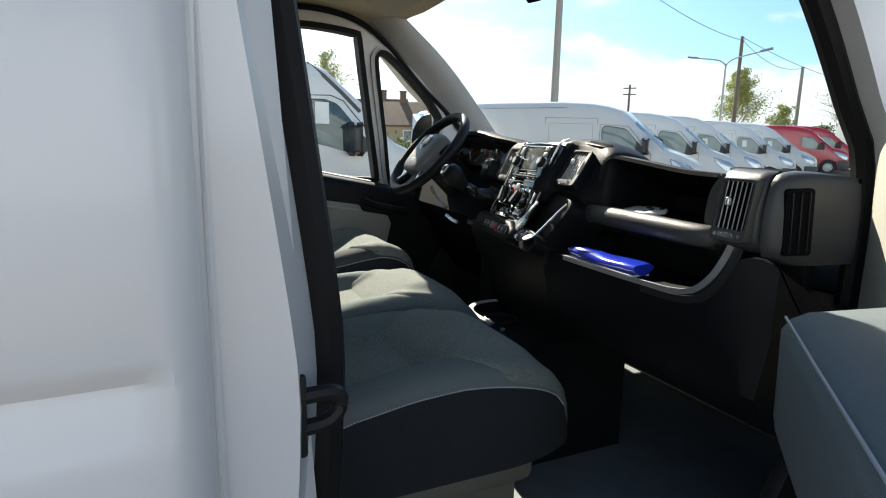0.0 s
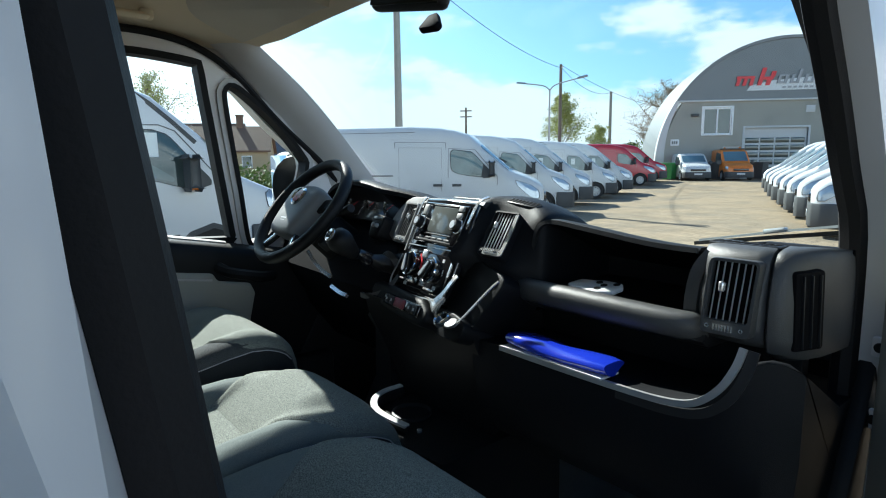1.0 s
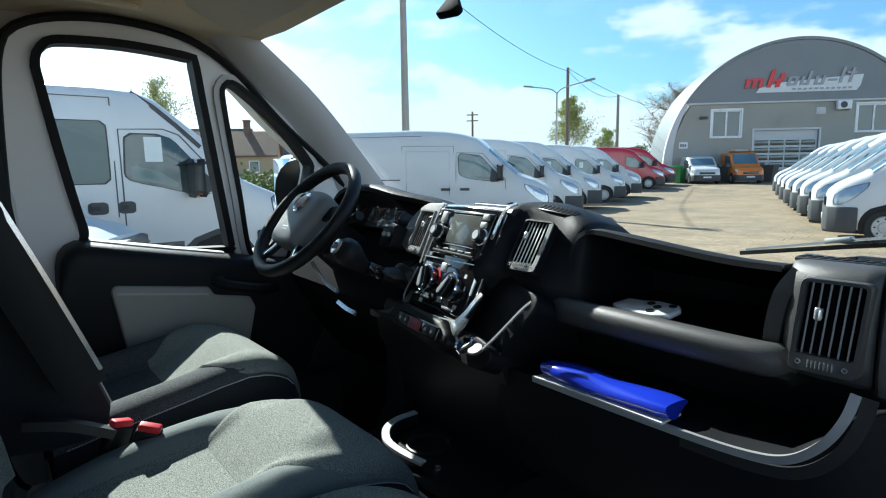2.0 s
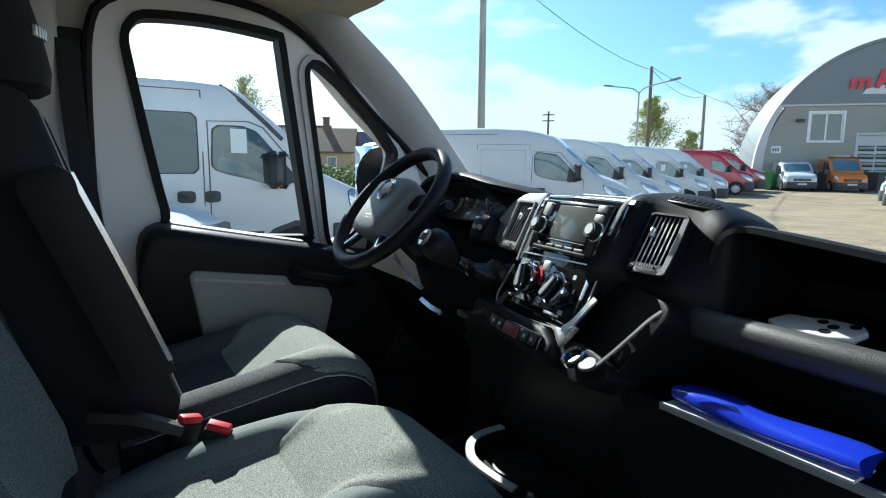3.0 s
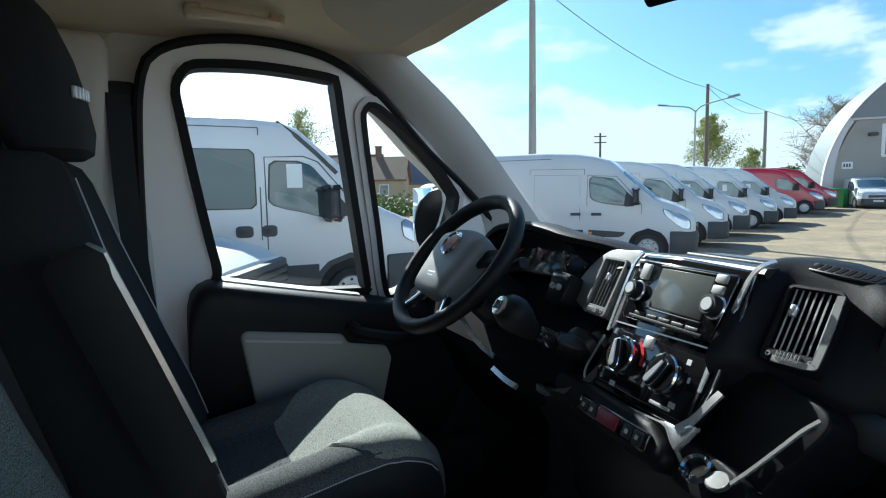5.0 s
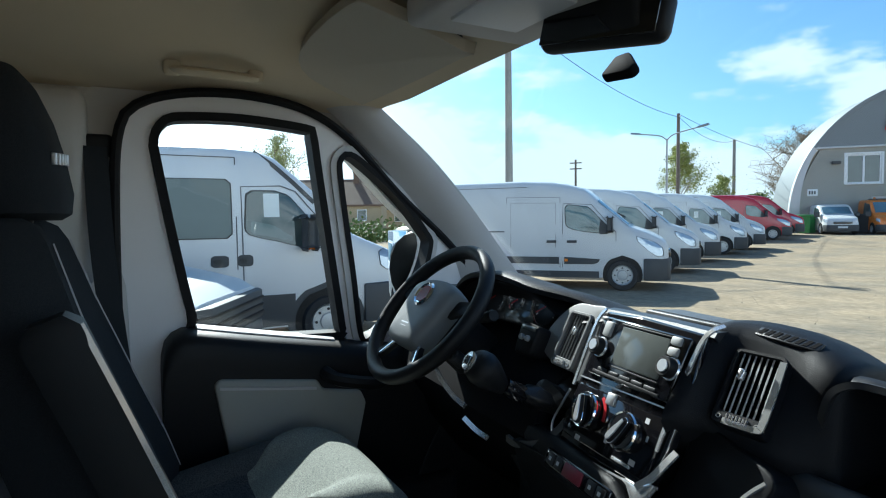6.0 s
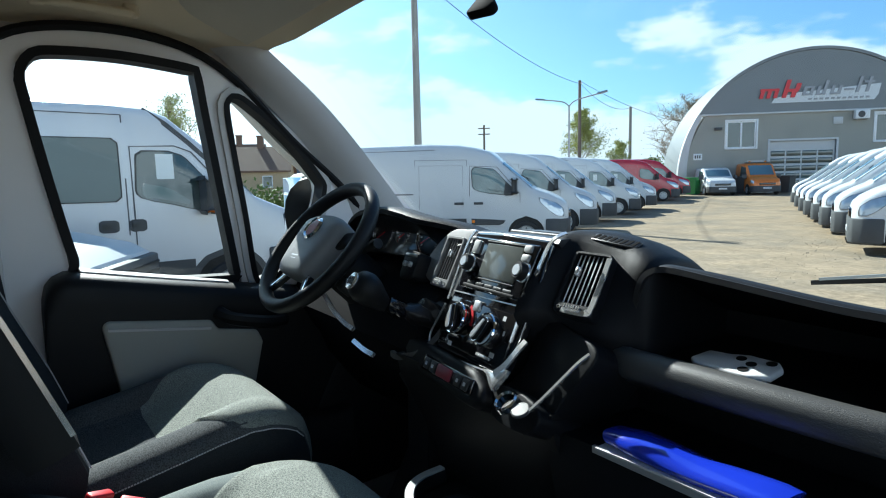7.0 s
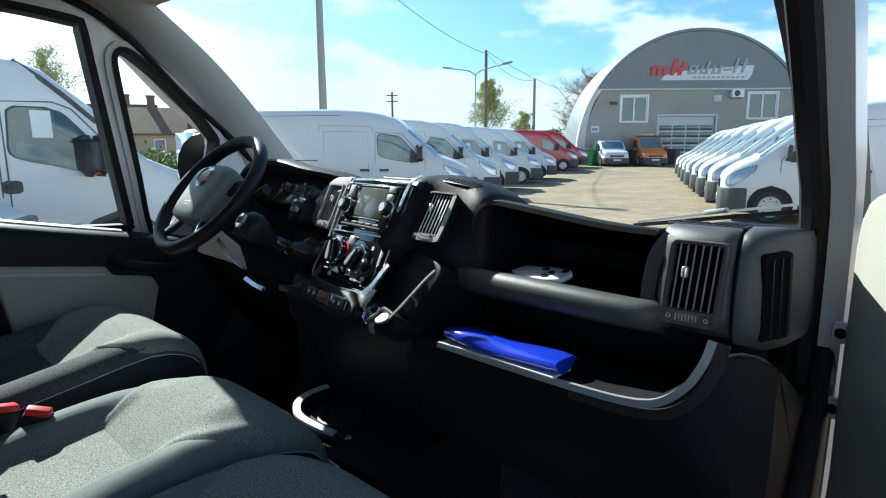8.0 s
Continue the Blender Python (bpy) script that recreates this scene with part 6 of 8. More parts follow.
def vent(name, m, w, h, skew, mat, knob_at=(-0.2, 0.1), slats=6, inset=0.84, foot=0.02, edge=None, slat=SILVER):
    """An air vent in the plane of m (x across, y up, z out): frame, well, vertical slats, knob and wheel on its foot."""
    k = skew
    out = [(-w / 2 + k, h / 2), (w / 2 + k, h / 2), (w / 2 - k, -h / 2 - foot), (-w / 2 - k, -h / 2 - foot)]
    inn = [(-w / 2 * inset + k, h / 2 * inset + 0.002), (w / 2 * inset + k, h / 2 * inset + 0.002), (w / 2 * inset - k * 0.8, -h / 2 + 0.002), (-w / 2 * inset - k * 0.8, -h / 2 + 0.002)]
    o2, i2 = rounded(out, 0.010), rounded(inn, 0.005)
    bm = loft([[(x, y, -0.02) for x, y in o2], [(x, y, 0.008) for x, y in o2], [(x * 0.975, y * 0.98, 0.0105) for x, y in o2], [(x * 1.02, y * 1.02, 0.0105) for x, y in i2], [(x, y, 0.009) for x, y in i2], [(x, y, -0.006) for x, y in i2]], caps=False)
    v = cp(name, moved(bm, m), mat, dash, "air vent with vertical slats")
    cp("well", moved(loft([[(x, y, -0.003) for x, y in i2], [(x, y, -0.006) for x, y in i2]]), m), WELL, v)
    for i in range(slats):
        f = (i + 0.7) / (slats + 0.4)
        top = Vector((inn[0][0], inn[0][1], 0)).lerp(Vector((inn[1][0], inn[1][1], 0)), f)
        bot = Vector((inn[3][0], inn[3][1], 0)).lerp(Vector((inn[2][0], inn[2][1], 0)), f)
        fin = cp("slat", moved(loft([[p + Vector((-0.0014, 0, -0.003)), p + Vector((0.0006, 0, -0.003)), p + Vector((0.0008, 0, 0.0042)), p + Vector((-0.0008, 0, 0.0042))] for p in (top, bot)]), m), GLOSS_BLACK, v)
        cp("slat_edge", moved(sweep([top + Vector((0, 0, 0.005)), bot + Vector((0, 0, 0.005))], round_profile(0.0012, 6), up=(0, 0, 1)), m), slat, fin)
    cp("knob", moved(rbox(w * knob_at[0] - 0.004, w * knob_at[0] + 0.004, h * knob_at[1] - 0.008, h * knob_at[1] + 0.008, 0.002, 0.014, 0.003, 3), m), SATIN, v)
    if edge:
        right = [(w / 2 + k - 0.004, h / 2 - 0.008, 0.0108), (w / 2 + k * 0.2 - 0.003, 0.0, 0.0108), (w / 2 - k - 0.004, -h / 2 - foot + 0.014, 0.0108), (w / 2 - k - 0.010, -h / 2 - foot + 0.005, 0.0108), (-w / 2 - k + 0.016, -h / 2 - foot + 0.0045, 0.0108)]
        cp("edge_trim", moved(strip(right, 0.008, 0.003, up=(0, 0, 1)), m), edge, v, "satin silver vent edge")
    u, b = -k, -h / 2 - foot * 0.42
    wheel = cp("thumb_wheel", moved(lathe([(0.005, -0.016), (0.006, -0.013), (0.006, 0.013), (0.005, 0.016)], frame_of((u, b, 0.0085), (1, 0, 0)), 14), m), GLOSS_BLACK, v)
    for i in range(7):
        cp("rib", moved(rbox(u - 0.0135 + i * 0.0042, u - 0.0125 + i * 0.0042, b - 0.0045, b + 0.0045, 0.010, 0.0152, 0), m), SATIN, wheel)
    for dx in (-0.024, 0.024):
        cp("dot", moved(hoop([(0.0018, 0.0), (0.0032, 0.0), (0.0032, 0.0014), (0.0018, 0.0014)], Matrix.Translation((u + dx, b, 0.0105)), 10), m), SATIN, v)
    return v
vent("vent_right", frame_of((0.700, 0.0465, 1.381), (0.03, -1, 0.10), (1, 0, 0)), 0.072, 0.094, 0.003, PLASTIC_GREY, (-0.16, 0.05))

# centre stack in its own plane: u across, v up, n out
US, VS = Vector((0.98769, -0.15643, 0)), Vector((0.06348, 0.40082, 0.91395))
NS = US.cross(VS)
STACK = Matrix(((US.x, VS.x, NS.x, 0.02), (US.y, VS.y, NS.y, 0.0), (US.z, VS.z, NS.z, 1.33), (0, 0, 0, 1)))


def on_stack(bm):
    return moved(bm, STACK)


core = [(-0.20, 0.155), (-0.13, 0.172), (0.0, 0.178), (0.125, 0.172), (0.138, 0.10), (0.138, 0.02), (0.15, -0.06), (-0.11, -0.07), (-0.16, -0.02), (-0.21, 0.06)]
cp("stack_body", on_stack(prism(core, "z", -0.16, -0.042, 0.012, 3)), PLASTIC_SOFT, dash, "black centre stack housing")

cp("stack_hood", on_stack(loft([[(u, 0.162 - e, -0.03), (u, 0.170 - e, -0.014), (u, 0.178 - e, -0.016), (u, 0.187 - e, -0.035), (u, 0.193 - e, -0.07), (u, 0.172 - e, -0.20), (u, 0.13, -0.20)] for u, e in [(-0.12 + 0.0195 * i, 0.12 * (-0.17 + 0.0195 * i) ** 2) for i in range(14)]])), CROWN, dash, "smooth black crown over the fascia")


def vent_console():
    """The rounded housing right of the fascia: it carries a vent and falls away to the shelf."""
    rings = []
    for x, top, base, face, low in ((0.136, 1.478, 1.478, 0.072, 1.33), (0.142, 1.491, 1.490, 0.060, 1.30), (0.152, 1.496, 1.494, 0.062, 1.285), (0.164, 1.497, 1.492, 0.070, 1.285), (0.178, 1.497, 1.487, 0.082, 1.29), (0.20, 1.496, 1.481, 0.088, 1.29), (0.23, 1.493, 1.474, 0.092, 1.29), (0.258, 1.487, 1.468, 0.092, 1.285), (0.275, 1.482, 1.465, 0.086, 1.28), (0.290, 1.476, 1.463, 0.080, 1.28), (0.302, 1.470, 1.460, 0.078, 1.285), (0.312, 1.465, 1.456, 0.080, 1.30), (0.318, 1.460, 1.450, 0.088, 1.31), (0.321, 1.450, 1.440, 0.105, 1.31)):
        k = min(1.0, max(0.0, (0.178 - x) / 0.036))           # the ridge beside the fascia stands proud
        q = 1.0 - 0.85 * min(1.0, max(0.0, (x - 0.255) / 0.05))   # upright where it frames the shelf
        rings.append([(x, 0.34, 1.36), (x, 0.28, top - 0.055), (x, 0.20, top - 0.012), (x, face + 0.060, top), (x, face + 0.036, top - 0.001), (x, face + 0.018, top - 0.006), (x, face + 0.005, (top + base) / 2 - 0.012), (x, face - 0.008 * q, base - 0.024), (x, face - 0.034 * q - 0.006 * k, base - 0.060), (x, face - 0.064 * q - 0.012 * k, base - 0.105), (x, face - 0.066 * q - 0.014 * k, base - 0.120), (x, face - 0.056 * q - 0.016 * k, base - 0.135), (x, face - 0.045 * q, base - 0.16), (x, face - 0.03 * q, low), (x, 0.28, low)])
    return loft(rings)


cp("vent_console", vent_console(), DASH_BLACK, dash, "black rounded housing of the centre vent")
cp("fascia", on_stack(prism([(-0.092, 0.170), (0.0, 0.174), (0.128, 0.170), (0.136, 0.10), (0.132, 0.0), (0.122, -0.052), (0.105, -0.062), (-0.09, -0.066), (-0.108, -0.055), (-0.100, 0.03), (-0.094, 0.10)], "z", -0.02, 0.0, 0.006, 3)), GLOSS_BLACK, dash, "glossy black centre fascia")
cp("fascia_strip", on_stack(strip([(-0.092, 0.172, 0.001), (-0.104, 0.150, 0.001), (-0.107, 0.10, 0.001), (-0.106, 0.03, 0.001)], 0.006, 0.003, up=(0, 0, 1))), SATIN, dash, "satin silver edge strip")
cp("fascia_strip", on_stack(strip([(0.146, 0.188, -0.012), (0.139, 0.175, 0.0), (0.131, 0.158, 0.002), (0.1265, 0.13, 0.002), (0.1225, 0.09, 0.002), (0.1195, 0.04, 0.002), (0.117, -0.004, 0.002)], 0.0065, 0.003, up=(0, 0, 1))), SATIN, dash, "satin silver edge strip")
cp("fascia_seam", on_stack(sweep([(-0.095, 0.049, 0.0012), (0.13, 0.055, 0.0012)], [(-0.0012, -0.0012), (0.0012, -0.0012), (0.0012, 0.0012), (-0.0012, 0.0012)], up=(0, 0, 1))), SILVER, dash)
radio = cp("radio", on_stack(prism([(-0.085, 0.16), (0.118, 0.158), (0.112, 0.062), (-0.078, 0.06)], "z", 0.0, 0.008, 0.005, 3)), GLOSS_BLACK, dash, "black car radio with a grey screen")
cp("screen", on_stack(rbox(-0.024, 0.083, 0.086, 0.150, 0.006, 0.010, 0.003)), LCD, radio)
for v0, v1 in ((0.081, 0.084), (0.151, 0.154)):
    cp("screen_rim", on_stack(rbox(-0.027, 0.086, v0, v1, 0.006, 0.011, 0.001)), PLASTIC_SOFT, radio)
cp("disc_slot", on_stack(rbox(-0.06, 0.095, 0.0635, 0.0685, 0.006, 0.0105, 0.001)), PLASTIC_SOFT, radio)
for k in range(5):
    cp("key", on_stack(rbox(-0.050 + k * 0.028, -0.026 + k * 0.028, 0.069, 0.075, 0.007, 0.0100, 0.002)), PLASTIC, radio)
for u, v in ((-0.064, 0.106), (0.099, 0.109)):
    knob = cp("knob", on_stack(lathe([(0.0155, 0.006), (0.015, 0.020), (0.0135, 0.023), (0.001, 0.023)], Matrix.Translation((u, v, 0)), 28)), PLASTIC_SOFT, radio, "black rotary knob")
    cp("ring", on_stack(lathe([(0.0165, 0.006), (0.0178, 0.008), (0.016, 0.0105)], Matrix.Translation((u, v, 0)), 28)), SATIN, knob)
    cp("cap", on_stack(lathe([(0.0095, 0.0225), (0.009, 0.0245), (0.001, 0.0245)], Matrix.Translation((u, v, 0)), 24)), SILVER, knob)
for u0, u1, v0, v1 in ((-0.066, -0.046, 0.126, 0.152), (0.086, 0.106, 0.142, 0.155), (0.086, 0.106, 0.126, 0.139), (-0.08, -0.064, 0.152, 0.158)):
    cp("key", on_stack(rbox(u0, u1, v0, v1, 0.006, 0.013, 0.003)), PLASTIC_PALE, radio, "pale key")
climate = cp("climate_panel", on_stack(rbox(-0.088, 0.118, -0.05, 0.04, -0.002, 0.004, 0.003)), GLOSS_BLACK, dash, "glossy climate control panel")
for u, v, turn in ((-0.036, 0.002, 12), (0.060, 0.0, -32)):
    base = Matrix.Translation((u, v, 0.003))
    dial = cp("dial", on_stack(lathe([(0.028, 0.0), (0.028, 0.012), (0.025, 0.016), (0.001, 0.016)], base, 32)), GLOSS_BLACK, climate, "black heater dial with a chrome ring")
    cp("dial_ring", on_stack(hoop([(0.0268, 0.010), (0.0292, 0.011), (0.0296, 0.014), (0.0280, 0.0165), (0.0262, 0.015)], base, 36)), CHROME, dial)
    m = base @ pose(0, 0, 0, 0, 0, turn)
    wedge = [(-0.004, 0.022), (0.004, 0.022), (0.0085, -0.004), (0.009, -0.018), (0.005, -0.0245), (-0.005, -0.0245), (-0.009, -0.018), (-0.0085, -0.004)]
    cp("grip", on_stack(moved(loft([[(x, y, 0.014) for x, y in wedge], [(x * 0.95, y * 0.97, 0.024) for x, y in wedge], [(x * 0.55, y * 0.90, 0.028) for x, y in wedge]]), m)), PLASTIC_SOFT, dial)
    cp("pointer", on_stack(moved(sweep([(x * 1.06, y * 1.02, 0.0225) for x, y in rounded(wedge, 0.003)], round_profile(0.0011, 6), True, (0, 0, 1)), m)), CHROME, dial)
    cp("pointer_cap", on_stack(moved(loft([[(x * 0.62, y * 0.9, 0.0275) for x, y in wedge], [(x * 0.5, y * 0.86, 0.0292) for x, y in wedge]]), m)), SILVER, dial)
arc_pts = [(-0.036 + 0.036 * math.cos(radians(a)), 0.036 * math.sin(radians(a)), 0.0045) for a in range(-5, 66, 8)]
cp("heat_mark", on_stack(sweep(arc_pts, [(-0.003, -0.0006), (0.003, -0.0006), (0.003, 0.0006), (-0.003, 0.0006)], up=(0, 0, 1))), RED_PLASTIC, climate, "red heat scale mark")
cp("rear_key", on_stack(rbox(-0.008, 0.012, 0.024, 0.044, 0.002, 0.008, 0.003)), SILVER, climate)
for u, v, w in ((-0.045, -0.045, 0.006), (0.012, 0.03, 0.003), (0.088, 0.028, 0.004), (0.098, 0.005, 0.002), (0.02, -0.026, 0.003), (0.085, -0.035, 0.006)):
    cp("symbol", on_stack(rbox(u - w, u + w, v - 0.004, v + 0.004, 0.003, 0.0048, 0)), PALE_TRIM, climate)
cp("slider", on_stack(rbox(0.045, 0.085, -0.045, -0.040, 0.003, 0.007, 0.001)), SATIN, climate)
vent("vent_centre", frame_of((0.224, 0.056, 1.426), (0.10, -0.80, 0.60), (0.98, 0.15, -0.08)), 0.067, 0.092, -0.001, DASH_BLACK, (-0.24, 0.10), 7, foot=0.016, edge=SATIN)
cp("vent_housing", on_stack(prism([(p.x, p.y) for p in smooth_path([(-0.112, 0.176, 0), (-0.15, 0.176, 0), (-0.20, 0.172, 0), (-0.24, 0.145, 0), (-0.268, 0.10, 0), (-0.262, 0.068, 0), (-0.213, 0.050, 0), (-0.143, 0.047, 0), (-0.118, 0.035, 0), (-0.112, 0.06, 0), (-0.113, 0.14, 0)], 4, True)], "z", -0.07, -0.014, 0.010, 3)), SILVER_MATT, dash, "smooth silver housing of the driver's side vent")
vent("vent_left", STACK @ Matrix.Translation((-0.174, 0.110, -0.017)), 0.070, 0.094, 0.004, SILVER_MATT, (0.05, 0.1), foot=0.016, slat=PLASTIC_GREY)
# grille slots above the centre and right vents
for m, n in ((frame_of((0.236, 0.111, 1.4845), (0.14, -0.42, 0.90), (0.98, 0.06, -0.13)) @ Matrix.Diagonal((0.78, 0.72, 1, 1)), 8), (frame_of((0.692, 0.104, 1.4435), (0, -0.02, 1), (1, 0, 0)), 8)):
    g = cp("demister_grille", moved(rbox(-0.052, 0.052, -0.013, 0.013, -0.004, 0.0015, 0.003), m), PLASTIC, dash)
    for k in range(n):
        u = -0.043 + 0.086 * k / (n - 1)
        cp("slot", moved(prism([(u - 0.006, -0.009), (u + 0.001, -0.009), (u + 0.006, 0.009), (u - 0.001, 0.009)], "z", 0.001, 0.0022), m), WELL, g)
# top tray lid on the crown
lid = cp("document_clip", moved(rbox(-0.105, 0.090, -0.03, 0.045, -0.006, 0.003, 0.003, 3), pose(0.09, 0.145, 1.4835, -4, 0, -9)), PLASTIC_GREY, dash, "grey folding document holder on the dashboard top")
cp("hinge_line", moved(rbox(-0.10, 0.085, -0.021, -0.018, 0.002, 0.0042, 0.0005), pose(0.09, 0.145, 1.4835, -4, 0, -9)), PLASTIC_SOFT, lid)
# wings of the stack and the tray under it
cp("stack_wing", on_stack(prism([(p.x, p.y) for p in smooth_path([(0.138, 0.055, 0), (0.20, 0.045, 0), (0.250, 0.035, 0), (0.268, 0.018, 0), (0.255, -0.015, 0), (0.232, -0.055, 0), (0.205, -0.10, 0), (0.12, -0.115, 0), (0.10, -0.08, 0), (0.13, -0.03, 0)], 3, True)], "z", -0.14, -0.030, 0.012, 3)), DASH_BLACK, dash)
cp("wing_strip", on_stack(strip([(0.146, 0.006, -0.004), (0.140, -0.012, 0.001), (0.126, -0.040, 0.003), (0.108, -0.060, 0.005)], 0.010, 0.004, up=(0, 0, 1))), SATIN, dash, "satin silver curve beside the stack")
cp("wing_corner", on_stack(prism([(0.128, -0.046), (0.138, -0.046), (0.128, -0.066), (0.116, -0.086), (0.104, -0.078), (0.090, -0.066), (0.076, -0.0625), (0.076, -0.0595), (0.104, -0.059), (0.116, -0.054)], "z", -0.004, 0.006, 0.0015, 2)), SATIN, dash, "satin silver corner of the stack")
cp("panel_edge", on_stack(strip([(0.080, -0.0615, 0.004), (0.02, -0.0655, 0.003), (-0.05, -0.068, 0.003), (-0.096, -0.068, 0.003), (-0.118, -0.058, 0.002), (-0.126, -0.040, 0.001), (-0.120, -0.01, 0.0), (-0.112, 0.02, 0.0)], 0.0028, 0.003, up=(0, 0, 1))), SILVER, dash, "thin silver line round the climate panel")
cp("wing_strip", on_stack(strip([(0.262, 0.020, -0.022), (0.250, 0.002, -0.018), (0.236, -0.026, -0.013), (0.216, -0.064, -0.007), (0.200, -0.094, 0.0)], 0.004, 0.004, up=(0, 0, 1))), SATIN, dash, "thin satin silver curve")
cp("socket_plate", on_stack(prism([(p.x, p.y) for p in smooth_path([(0.10, -0.075, 0), (0.16, -0.068, 0), (0.215, -0.078, 0), (0.225, -0.10, 0), (0.20, -0.122, 0), (0.12, -0.122, 0)], 3, True)], "z", -0.13, -0.006, 0.008, 3)), DASH_BLACK, dash)
tray = cp("tray", on_stack(prism([(-0.20, -0.06), (0.07, -0.066), (0.105, -0.085), (0.118, -0.105), (0.10, -0.124), (0.05, -0.125), (-0.10, -0.118), (-0.18, -0.10)], "z", -0.14, 0.016, 0.012, 3)), DASH_BLACK, dash, "black lower tray with switches")
bank = cp("switch_bank", on_stack(rbox(-0.085, 0.085, -0.108, -0.08, 0.014, 0.022, 0.005, 3)), GLOSS_BLACK, dash)
cp("hazard_switch", on_stack(rbox(-0.026, 0.022, -0.105, -0.083, 0.02, 0.026, 0.003)), HAZARD_RED, bank, "dark red hazard switch")
for u in (-0.065, -0.042, 0.045, 0.068):
    cp("switch", on_stack(rbox(u - 0.010, u + 0.010, -0.104, -0.084, 0.02, 0.0245, 0.003)), PLASTIC, bank)
    cp("mark", on_stack(rbox(u - 0.003, u + 0.003, -0.097, -0.091, 0.024, 0.0254, 0)), PALE_TRIM, bank)
cp("power_socket", hoop([(0.014, -0.01), (0.020, -0.006), (0.020, 0.003), (0.017, 0.005), (0.014, 0.002)], frame_of((0.170, -0.066, 1.251), (-0.1, -0.55, 0.83)), 26), CHROME, dash, "chrome-ringed power socket")
cp("socket_hole", lathe([(0.014, -0.004), (0.001, -0.004)], frame_of((0.170, -0.066, 1.251), (-0.1, -0.55, 0.83)), 20), GLOSS_BLACK, dash)
cp("socket_cap", moved(lathe([(0.0150, 0.0), (0.0150, 0.003), (0.013, 0.0045), (0.001, 0.005)], n=24), frame_of((0.203, -0.068, 1.247), (0.0, -0.45, 0.89))), PLASTIC_GREY, dash, "grey socket cap", 25)
# dark mass under the stack down to the tunnel
cp("lower_console", loft([[(-0.17, y0, z), (xr, y0 - 0.005, z), (xr, 0.3, z), (-0.17, 0.3, z)] for y0, z, xr in ((-0.04, 1.245, 0.24), (-0.03, 1.2, 0.24), (0.02, 1.1, 0.23), (0.08, 0.95, 0.18), (0.12, 0.60, 0.14))]), PLASTIC_SOFT, dash)
# driver's side: knee panel, instrument hood and cluster
cp("knee_panel", loft([[(x, 0.06, 1.36), (x, 0.0 + d, 1.30), (x, -0.02 + d, 1.25), (x, 0.02 + d, 1.18), (x, 0.12, 1.08), (x, 0.22, 0.95), (x, 0.3, 0.95), (x, 0.3, 1.40)] for x, d in ((-0.86, 0.06), (-0.7, 0.03), (-0.5, 0.02), (-0.34, 0.0), (-0.2, -0.005), (-0.14, -0.005))]), WELL, dash)
cp("driver_face", loft([[(x, 0.13, 1.455), (x, 0.10, 1.40), (x, 0.07, 1.35), (x, 0.2, 1.33), (x, 0.3, 1.44)] for x in (-0.86, -0.7, -0.62)]), PLASTIC, dash)
hood = [(p.x, 0.055 * ease((p.x + 0.30) / 0.16), p.z) for p in smooth_path([(-0.605, 0, 1.40), (-0.60, 0, 1.45), (-0.575, 0, 1.490), (-0.52, 0, 1.517), (-0.42, 0, 1.526), (-0.344, 0, 1.520), (-0.275, 0, 1.508), (-0.20, 0, 1.494), (-0.15, 0, 1.480), (-0.09, 0, 1.464)], 3)]
cp("instrument_hood", loft([[(x, y + b, z - d) for x, b, z in hood] + [(x, y + b, z - d - t) for x, b, z in hood[::-1]] for y, d, t in ((0.086, 0.005, 0.010), (0.090, 0.002, 0.015), (0.105, 0.0, 0.017), (0.135, 0.002, 0.016), (0.20, 0.022, 0.014), (0.30, 0.062, 0.010))]), DASH_BLACK, dash, "black hood over the instruments")
cluster = cp("instrument_panel", moved(rbox(-0.18, 0.165, -0.01, 0.01, -0.055, 0.036, 0.01), pose(-0.41, 0.17, 1.45, -18, 0, 0)), CLUSTER, dash, "dark instrument cluster")
for x, r in ((-0.10, 0.045), (0.10, 0.045), (-0.01, 0.026)):
    m = pose(-0.41, 0.17, 1.45, -18, 0, 0) @ frame_of((x, -0.012, 0.0), (0, -1, 0))
    dial = cp("dial", hoop([(r * 0.95, 0.0), (r, 0.0), (r, 0.010), (r * 0.95, 0.006)], m, 28), SATIN, cluster)
    cp("needle", moved(rbox(-0.001, 0.001, -0.002, r * 0.8, 0.002, 0.004, 0), m @ pose(0, 0, 0, 0, 0, 120)), RED_PLASTIC, dial)
    for k in range(9):
        cp("tick", moved(rbox(-0.0012, 0.0012, r * 0.72, r * 0.86, 0.0005, 0.0015, 0), m @ pose(0, 0, 0, 0, 0, -130 + k * 32)), PALE_TRIM, dial)
cp("trip_display", moved(rbox(-0.05, 0.06, -0.014, -0.008, -0.05, -0.018, 0.002), pose(-0.41, 0.17, 1.45, -18, 0, 0)), LCD, cluster)
# lamp levelling pod beside the cluster
pod_m = pose(-0.256, 0.066, 1.412, -24, 0, -6)
pod = cp("switch_pod", moved(loft([[(x * k, y, z * k) for x, z in rounded([(-0.034, 0.024), (0.034, 0.020), (0.030, -0.040), (-0.026, -0.046)], 0.012)] for y, k in ((0.09, 1.0), (0.0, 1.0), (-0.004, 0.97), (-0.006, 0.9))]), pod_m), DASH_BLACK, dash, "black switch pod with two small dials")
cp("window", moved(rbox(-0.026, 0.026, -0.008, -0.005, 0.006, 0.016, 0.002), pod_m), LCD, pod)
for x in (-0.011, 0.011):
    cp("knob", moved(lathe([(0.0062, 0.0), (0.0060, 0.006), (0.0045, 0.0075), (0.0010, 0.0075)], frame_of((x, -0.006, -0.010), (0, -1, 0)), 16), pod_m), PLASTIC_PALE, pod)
